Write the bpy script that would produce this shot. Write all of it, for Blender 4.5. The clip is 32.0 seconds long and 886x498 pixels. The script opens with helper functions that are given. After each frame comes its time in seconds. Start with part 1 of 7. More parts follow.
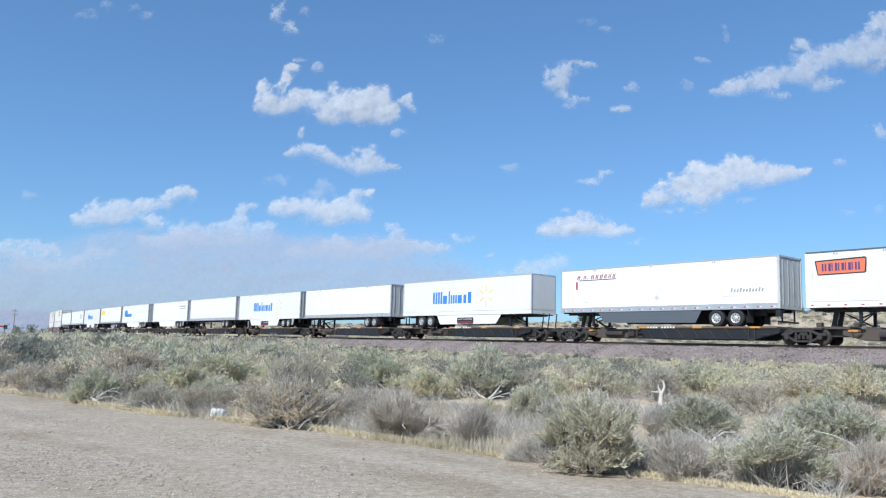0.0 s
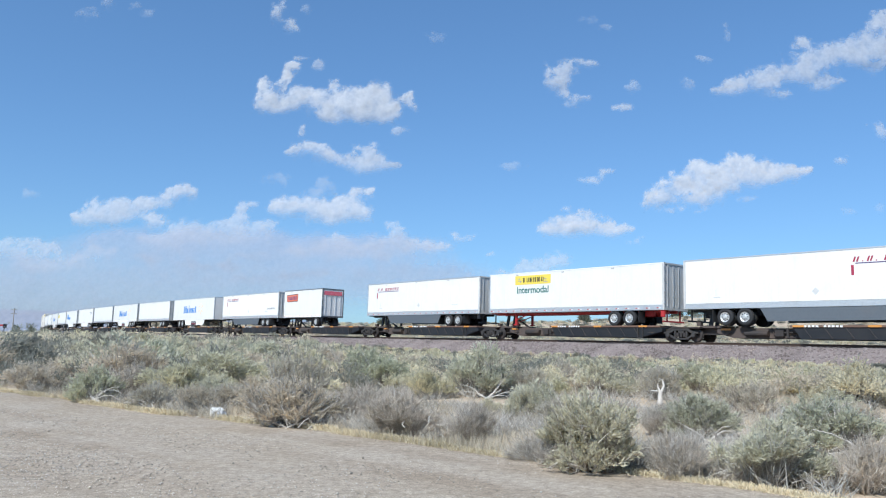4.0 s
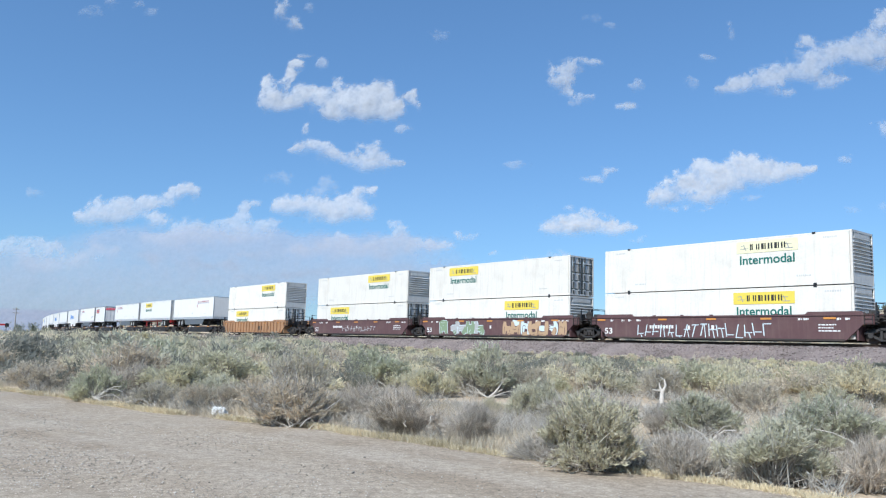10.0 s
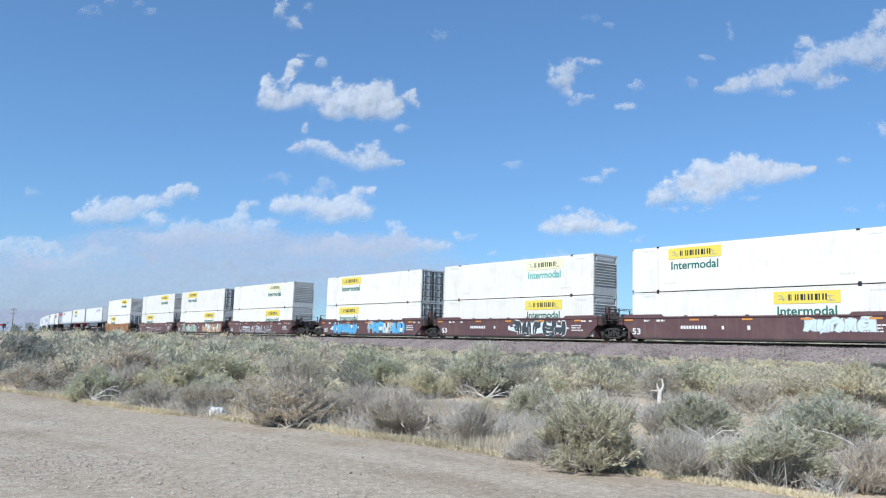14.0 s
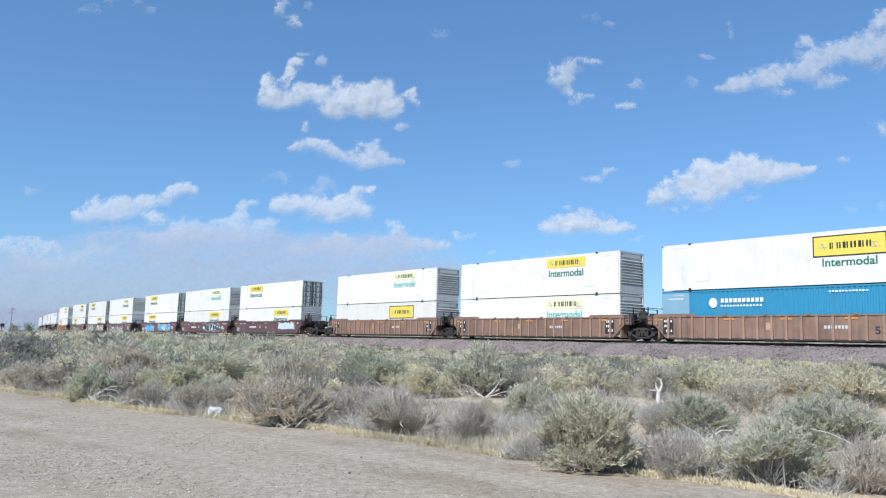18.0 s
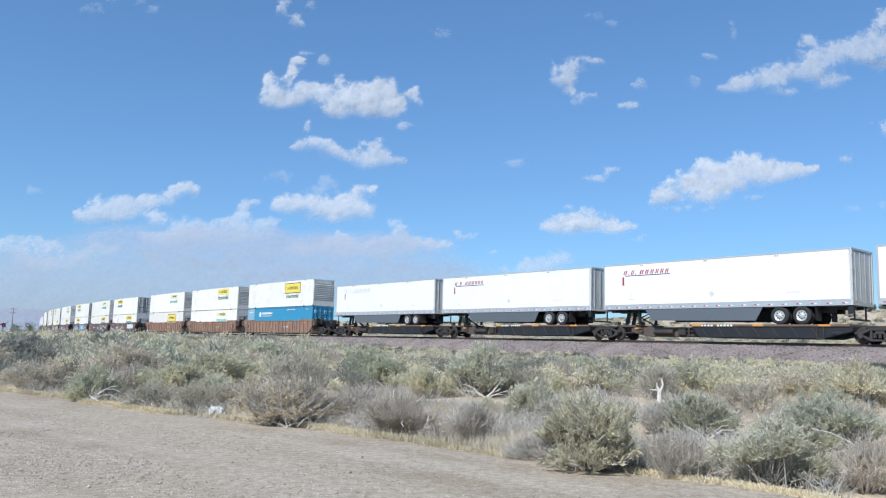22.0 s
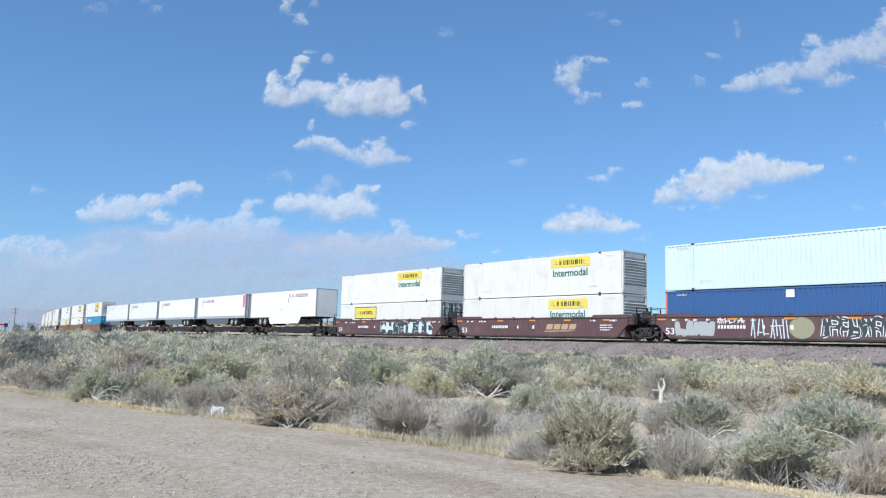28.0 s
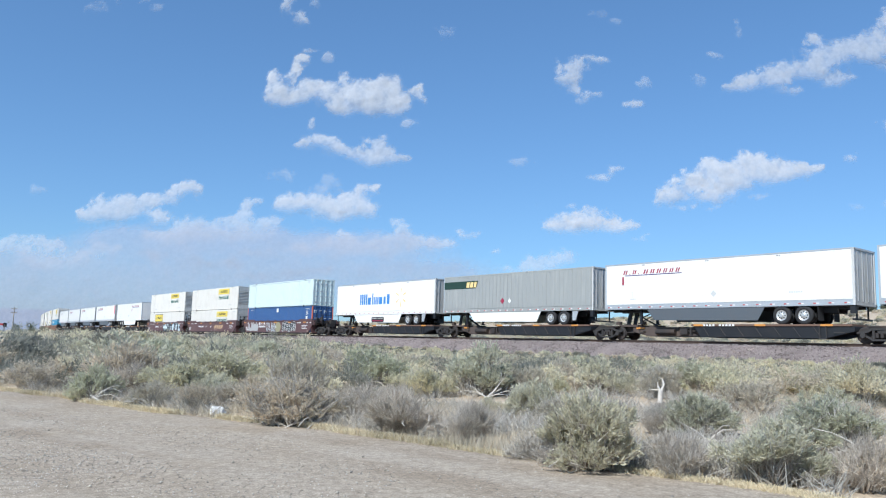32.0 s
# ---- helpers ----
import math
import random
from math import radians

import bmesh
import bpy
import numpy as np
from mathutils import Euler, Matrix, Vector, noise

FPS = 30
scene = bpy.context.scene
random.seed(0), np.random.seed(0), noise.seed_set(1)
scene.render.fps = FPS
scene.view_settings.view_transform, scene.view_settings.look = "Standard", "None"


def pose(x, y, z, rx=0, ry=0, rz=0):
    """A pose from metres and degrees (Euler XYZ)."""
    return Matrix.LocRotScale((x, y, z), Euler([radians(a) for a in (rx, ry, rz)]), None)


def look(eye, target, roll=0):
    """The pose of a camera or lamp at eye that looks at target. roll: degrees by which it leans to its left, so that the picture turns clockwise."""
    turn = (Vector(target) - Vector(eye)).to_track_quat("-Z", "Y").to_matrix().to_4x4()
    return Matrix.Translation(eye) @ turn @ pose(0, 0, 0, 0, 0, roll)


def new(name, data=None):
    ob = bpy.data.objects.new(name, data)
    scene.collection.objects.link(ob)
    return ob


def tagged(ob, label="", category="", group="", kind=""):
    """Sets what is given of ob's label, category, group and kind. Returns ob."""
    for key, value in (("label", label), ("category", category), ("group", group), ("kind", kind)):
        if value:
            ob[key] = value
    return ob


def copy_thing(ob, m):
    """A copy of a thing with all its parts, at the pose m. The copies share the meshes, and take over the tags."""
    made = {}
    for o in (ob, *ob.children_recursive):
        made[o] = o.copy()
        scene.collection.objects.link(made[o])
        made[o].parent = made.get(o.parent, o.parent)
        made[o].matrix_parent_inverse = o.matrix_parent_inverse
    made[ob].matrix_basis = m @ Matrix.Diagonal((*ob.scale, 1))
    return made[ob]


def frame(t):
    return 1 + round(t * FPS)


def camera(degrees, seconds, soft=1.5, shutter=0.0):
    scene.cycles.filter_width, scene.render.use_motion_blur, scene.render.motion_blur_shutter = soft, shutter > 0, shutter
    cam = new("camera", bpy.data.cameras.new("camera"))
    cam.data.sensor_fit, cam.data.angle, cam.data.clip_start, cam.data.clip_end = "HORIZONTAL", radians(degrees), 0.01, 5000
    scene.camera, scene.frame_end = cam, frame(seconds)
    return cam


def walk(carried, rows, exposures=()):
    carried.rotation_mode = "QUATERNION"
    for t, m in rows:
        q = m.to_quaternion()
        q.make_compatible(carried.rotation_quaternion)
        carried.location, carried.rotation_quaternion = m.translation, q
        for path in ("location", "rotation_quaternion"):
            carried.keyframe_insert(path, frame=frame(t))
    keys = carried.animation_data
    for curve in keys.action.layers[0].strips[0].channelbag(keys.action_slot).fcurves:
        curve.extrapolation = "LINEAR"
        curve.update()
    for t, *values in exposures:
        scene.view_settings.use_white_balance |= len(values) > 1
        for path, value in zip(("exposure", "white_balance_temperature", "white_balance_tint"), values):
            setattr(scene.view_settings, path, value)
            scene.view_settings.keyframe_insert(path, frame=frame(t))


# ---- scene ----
# ---- camera: hand-held on the roadside, all but still ----
EYE = Vector((0.0, 0.0, 1.6))
PITCH, ROLL, FOCAL = 0.1235, 1.68, 1373.3
cam = camera(59.44, 32.0, soft=1.15)


def aim(sway, nod):
    yaw, tip = sway / FOCAL, PITCH + nod / FOCAL
    way = Vector((-math.sin(yaw) * math.cos(tip), math.cos(yaw) * math.cos(tip), math.sin(tip)))
    return look(EYE, EYE + way * 10, ROLL)


walk(cam, [(t, aim(a, b)) for t, a, b in [
    (0, -2.1, 3.1),
    (1, -3.2, 2.5),
    (2, -2.5, 2.1),
    (3, -2.3, 1.7),
    (3.5, -3.1, 1.5),
    (5.5, -3.1, 0.6),
    (6, -3.1, 0.4),
    (7, -3.8, 0.0),
    (8, -3.1, 0.0),
    (8.4, -0.8, 0.0),
    (8.6, -0.2, 0.0),
    (9, 0.0, 0.0),
    (10, -0.4, 0.0),
    (11, -1.6, 0.0),
    (12, -2.7, 0.0),
    (13, -3.6, 0.2),
    (14, -4.0, 0.8),
    (14.5, -4.6, 1.5),
    (16.5, -5.4, 1.0),
    (17, -5.6, 0.8),
    (18, -6.2, 0.4),
    (19, -5.2, 0.2),
    (20, -5.6, 0.4),
    (21, -5.2, 0.6),
    (22, -4.6, -0.2),
    (23, -5.2, -0.2),
    (24, -4.4, 0.2),
    (25, -4.8, 0.6),
    (25.5, -4.8, 0.2),
    (27.5, -2.5, 0.0),
    (28, -1.7, 0.0),
    (29, 0.0, -0.6),
    (30, -1.2, -0.6),
    (31, -1.9, -0.4),
    (32, -3.2, -0.6)]], exposures=((0, 0.285, 5700, 8), (32, 0.285, 5700, 8)))

# ---- world, sun ----
SUN_AZ, SUN_EL = radians(215), radians(44)  # compass bearing, clockwise from +y
world = bpy.data.worlds.new("world")
scene.world = world
world.use_nodes = True
wn = world.node_tree.nodes
wl = world.node_tree.links
sky = wn.new("ShaderNodeTexSky")
sky.sky_type = "NISHITA"
sky.sun_disc = False
sky.sun_elevation = SUN_EL
sky.sun_rotation = SUN_AZ
sky.altitude = 700
sky.air_density = 1.0
sky.dust_density = 1.0
sky.ozone_density = 0.5
gam = wn.new("ShaderNodeGamma")
gam.inputs[1].default_value = 0.75
hue = wn.new("ShaderNodeMix")
hue.data_type, hue.blend_type = "RGBA", "MULTIPLY"
hue.inputs[0].default_value = 1.0
hue.inputs[7].default_value = (0.66, 0.912, 1.158, 1)  # the desert air's deep clear blue
wl.new(sky.outputs[0], gam.inputs[0])
wl.new(gam.outputs[0], hue.inputs[6])
wl.new(hue.outputs[2], wn["Background"].inputs[0])
wn["Background"].inputs[1].default_value = 0.142
sun = new("sun", bpy.data.lights.new("sun", "SUN"))
sun.data.energy, sun.data.angle, sun.data.color = 4.4, radians(0.55), (1.0, 0.94, 0.85)
sun.matrix_world = look((0, 0, 60), (0 - math.sin(SUN_AZ) * math.cos(SUN_EL) * 50, 0 - math.cos(SUN_AZ) * math.cos(SUN_EL) * 50, 60 - math.sin(SUN_EL) * 50))

# ---- track line and ground heights ----
RAIL_Z = 2.29
TH0, S_RAMP, RAMP, BEND = 2.2651, -37.2, 219.1, 0.001


def heading(s):
    w = np.maximum(np.asarray(s, float) - S_RAMP, 0)
    a = TH0 - np.where(w < RAMP, BEND * w * w / (2 * RAMP), BEND * (w - RAMP / 2))
    return a + np.where(w > 285, 0.00045 * (w - 285), 0)


_S = np.arange(-160, 521, 1.0)
_A = heading(_S)
_X = np.concatenate([[0], np.cumsum((np.cos(_A[1:]) + np.cos(_A[:-1])) / 2)])
_Y = np.concatenate([[0], np.cumsum((np.sin(_A[1:]) + np.sin(_A[:-1])) / 2)])
_X += 30.0 - _X[160]
_Y += 31.605 - _Y[160]


def on_track(s):
    return float(np.interp(s, _S, _X)), float(np.interp(s, _S, _Y)), float(np.interp(s, _S, _A))


def off_track(x, y):
    """Distance from the track's middle, positive on the camera's side."""
    x, y = np.atleast_1d(np.asarray(x, float)), np.atleast_1d(np.asarray(y, float))
    if x.size < 64:
        dx, dy = x[:, None] - _X[None, ::3], y[:, None] - _Y[None, ::3]
        d = np.hypot(dx, dy)
        i = d.argmin(1)
        k = np.arange(len(x))
        turn = -dx[k, i] * np.sin(_A[::3][i]) + dy[k, i] * np.cos(_A[::3][i])
        return np.where(turn > 0, 1.0, -1.0) * d[k, i]
    best, side = np.full(x.shape, 1e9), np.ones(x.shape)
    for i in range(0, len(_S), 3):
        dx, dy = x - _X[i], y - _Y[i]
        d = np.hypot(dx, dy)
        near = d < best
        best = np.where(near, d, best)
        side = np.where(near, np.where(-dx * math.sin(_A[i]) + dy * math.cos(_A[i]) > 0, 1.0, -1.0), side)
    return best * side


def smooth(a, b, x):
    u = np.clip((x - a) / (b - a), 0, 1)
    return u * u * (3 - 2 * u)


def ground_z(x, y):
    x, y = np.atleast_1d(np.asarray(x, float)), np.atleast_1d(np.asarray(y, float))
    d = off_track(x, y)
    r, az = np.hypot(x, y), np.degrees(np.arctan2(x, y))
    near = 0.35 * smooth(33.5, 20, d) + 0.76 * smooth(13, 5.2, d) + 0.05 * np.sin(x * 0.9 + y * 0.4) * np.sin(y * 0.7 - x * 0.3) * smooth(33, 29, d) * smooth(4, 8, np.abs(d))
    rise = np.interp(az, [-180, -60, -30, -20, -8, 9, 27, 60, 120, 180], [0, 0, 0.5, 3.3, 5.8, 9.0, 13.0, 11, 0, 0])
    swell = np.sin(x * 0.031 + 1.3) * np.sin(y * 0.023) * 0.9 + np.sin(x * 0.011 - y * 0.017) * 0.6
    behind = (rise * smooth(62, 265, r) + swell * smooth(70, 140, r)) * smooth(-7, -22, d)
    return near + behind


# ---- materials ----
def nodes(name, rough=0.8, metal=0.0):
    m = bpy.data.materials.new(name)
    m.use_nodes = True
    nt = m.node_tree
    b = nt.nodes["Principled BSDF"]
    b.inputs["Roughness"].default_value = rough
    b.inputs["Metallic"].default_value = metal
    return m, nt, b


def noise_tex(nt, scale, detail=4.0, rough=0.6, coord="Object"):
    tc = nt.nodes.new("ShaderNodeTexCoord")
    n = nt.nodes.new("ShaderNodeTexNoise")
    n.inputs["Scale"].default_value = scale
    n.inputs["Detail"].default_value = detail
    n.inputs["Roughness"].default_value = rough
    nt.links.new(tc.outputs[coord], n.inputs["Vector"])
    return n


def ramp(nt, source, stops):
    r = nt.nodes.new("ShaderNodeValToRGB")
    e = r.color_ramp.elements
    while len(e) < len(stops):
        e.new(0.5)
    for el, (p, c) in zip(e, stops):
        el.position, el.color = p, (*c, 1)
    nt.links.new(source, r.inputs[0])
    return r.outputs[0]


def mix(nt, a, b, fac, mode="MIX"):
    m = nt.nodes.new("ShaderNodeMix")
    m.data_type, m.blend_type = "RGBA", mode
    for sock, v in ((m.inputs[0], fac), (m.inputs[6], a), (m.inputs[7], b)):
        if isinstance(v, bpy.types.NodeSocket):
            nt.links.new(v, sock)
        elif isinstance(v, tuple):
            sock.default_value = (*v, 1)
        else:
            sock.default_value = v
    return m.outputs[2]


def bump(nt, b, source, strength, dist):
    n = nt.nodes.new("ShaderNodeBump")
    n.inputs["Strength"].default_value = strength
    n.inputs["Distance"].default_value = dist
    nt.links.new(source, n.inputs["Height"])
    nt.links.new(n.outputs[0], b.inputs["Normal"])


def painted(name, colour, rough=0.45, dirt=(0.16, 0.12, 0.09), amount=0.35, streak=0.0, metal=0.0):
    """Paint with grime at two scales, and streaks that run down."""
    m, nt, b = nodes(name, rough, metal)
    big, fine = noise_tex(nt, 0.7, 5), noise_tex(nt, 9, 4, 0.7)
    info = nt.nodes.new("ShaderNodeObjectInfo")
    tint = nt.nodes.new("ShaderNodeMapRange")
    nt.links.new(info.outputs["Random"], tint.inputs[0])
    tint.inputs[3].default_value, tint.inputs[4].default_value = 0.9, 1.06
    base = mix(nt, colour, tint.outputs[0], 1.0, "MULTIPLY")
    lo = tuple(c * 0.86 for c in colour)
    c = mix(nt, base, lo, ramp(nt, fine.outputs[0], [(0.45, (0, 0, 0)), (0.75, (0.7, 0.7, 0.7))]))
    c = mix(nt, c, dirt, ramp(nt, big.outputs[0], [(0.5, (0, 0, 0)), (0.8, (amount, amount, amount))]))
    if streak:
        tc = nt.nodes.new("ShaderNodeTexCoord")
        mp = nt.nodes.new("ShaderNodeMapping")
        mp.inputs["Scale"].default_value = (3.5, 3.5, 0.25)
        st = nt.nodes.new("ShaderNodeTexNoise")
        st.inputs["Scale"].default_value = 1.6
        st.inputs["Detail"].default_value = 3
        nt.links.new(tc.outputs["Object"], mp.inputs[0])
        nt.links.new(mp.outputs[0], st.inputs["Vector"])
        c = mix(nt, c, dirt, ramp(nt, st.outputs[0], [(0.52, (0, 0, 0)), (0.78, (streak, streak, streak))]))
    nt.links.new(c, b.inputs["Base Color"])
    bump(nt, b, fine.outputs[0], 0.08, 0.01)
    return m


def plain(name, colour, rough=0.6, metal=0.0, vary=0.2):
    m, nt, b = nodes(name, rough, metal)
    n = noise_tex(nt, 6, 3)
    c = mix(nt, colour, tuple(x * (1 - vary) for x in colour), n.outputs[0])
    nt.links.new(c, b.inputs["Base Color"])
    return m


def earth(name, stops, big=0.25, fine=14.0, rough=0.95, relief=0.5, dist=0.03, speck=None):
    m, nt, b = nodes(name, rough)
    b.inputs["Specular IOR Level"].default_value = 0.15
    a, f, g = noise_tex(nt, big, 6, 0.6), noise_tex(nt, fine, 5, 0.75), noise_tex(nt, fine * 5, 3, 0.7)
    c = ramp(nt, a.outputs[0], stops)
    c = mix(nt, c, ramp(nt, f.outputs[0], [(0.3, (0.55, 0.53, 0.5)), (0.7, (1.25, 1.22, 1.18))]), 0.7, "MULTIPLY")
    c = mix(nt, c, ramp(nt, g.outputs[0], [(0.3, (0.6, 0.6, 0.6)), (0.7, (1.3, 1.3, 1.3))]), 0.6, "MULTIPLY")
    nt.links.new(c, b.inputs["Base Color"])
    bump(nt, b, f.outputs[0], relief, dist)
    return m


def gravel_road():
    """Packed gravel, fine grain, with long wheel-worn streaks."""
    m, nt, b = nodes("gravel_road", 0.95)
    b.inputs["Specular IOR Level"].default_value = 0.15
    tc = nt.nodes.new("ShaderNodeTexCoord")
    mp = nt.nodes.new("ShaderNodeMapping")
    mp.inputs["Scale"].default_value = (0.07, 0.75, 1)
    turn = nt.nodes.new("ShaderNodeMapping")
    turn.inputs["Rotation"].default_value = (0, 0, radians(37.6))
    nt.links.new(tc.outputs["Object"], turn.inputs[0])
    nt.links.new(turn.outputs[0], mp.inputs[0])
    st = nt.nodes.new("ShaderNodeTexNoise")
    st.inputs["Scale"].default_value = 1.0
    st.inputs["Detail"].default_value = 4
    nt.links.new(mp.outputs[0], st.inputs["Vector"])
    a, f, g = noise_tex(nt, 0.6, 5), noise_tex(nt, 9, 6, 0.8), noise_tex(nt, 38, 5, 0.85)
    c = ramp(nt, st.outputs[0], [(0.33, (0.325, 0.262, 0.19)), (0.5, (0.4, 0.334, 0.252)), (0.68, (0.335, 0.272, 0.2))])
    c = mix(nt, c, (0.44, 0.378, 0.3), ramp(nt, a.outputs[0], [(0.42, (0, 0, 0)), (0.7, (0.7, 0.7, 0.7))]))
    c = mix(nt, c, ramp(nt, f.outputs[0], [(0.33, (0.62, 0.61, 0.6)), (0.66, (1.3, 1.3, 1.3))]), 0.85, "MULTIPLY")
    c = mix(nt, c, ramp(nt, g.outputs[0], [(0.34, (0.5, 0.49, 0.48)), (0.5, (0.97, 0.97, 0.97)), (0.66, (1.5, 1.5, 1.5))]), 0.8, "MULTIPLY")
    nt.links.new(c, b.inputs["Base Color"])
    bump(nt, b, g.outputs[0], 0.45, 0.015)
    return m


def leafy(name, stops, rough=0.75, thin=0.5):
    """Leaf, stem or stone: every island has its own shade; thin ones let light through."""
    m, nt, b = nodes(name, rough)
    b.inputs["Specular IOR Level"].default_value = 0.15
    g = nt.nodes.new("ShaderNodeNewGeometry")
    info = nt.nodes.new("ShaderNodeObjectInfo")
    c = ramp(nt, g.outputs["Random Per Island"], stops)
    patch = noise_tex(nt, 0.45, 2, 0.5, "Object")
    c = mix(nt, c, ramp(nt, patch.outputs[0], [(0.32, (0.7, 0.7, 0.67)), (0.5, (1.0, 1.0, 1.0)), (0.68, (1.15, 1.11, 1.05))]), 1.0, "MULTIPLY")
    k = ramp(nt, info.outputs["Random"], [(0.0, (0.86, 0.89, 0.88)), (0.5, (1.0, 1.0, 1.0)), (1.0, (1.08, 1.03, 0.97))])
    c = mix(nt, c, k, 1.0, "MULTIPLY")
    nt.links.new(c, b.inputs["Base Color"])
    if thin:
        tl = nt.nodes.new("ShaderNodeBsdfTranslucent")
        nt.links.new(c, tl.inputs[0])
        ms = nt.nodes.new("ShaderNodeMixShader")
        ms.inputs[0].default_value = thin
        nt.links.new(b.outputs[0], ms.inputs[1])
        nt.links.new(tl.outputs[0], ms.inputs[2])
        nt.links.new(ms.outputs[0], nt.nodes["Material Output"].inputs[0])
    return m


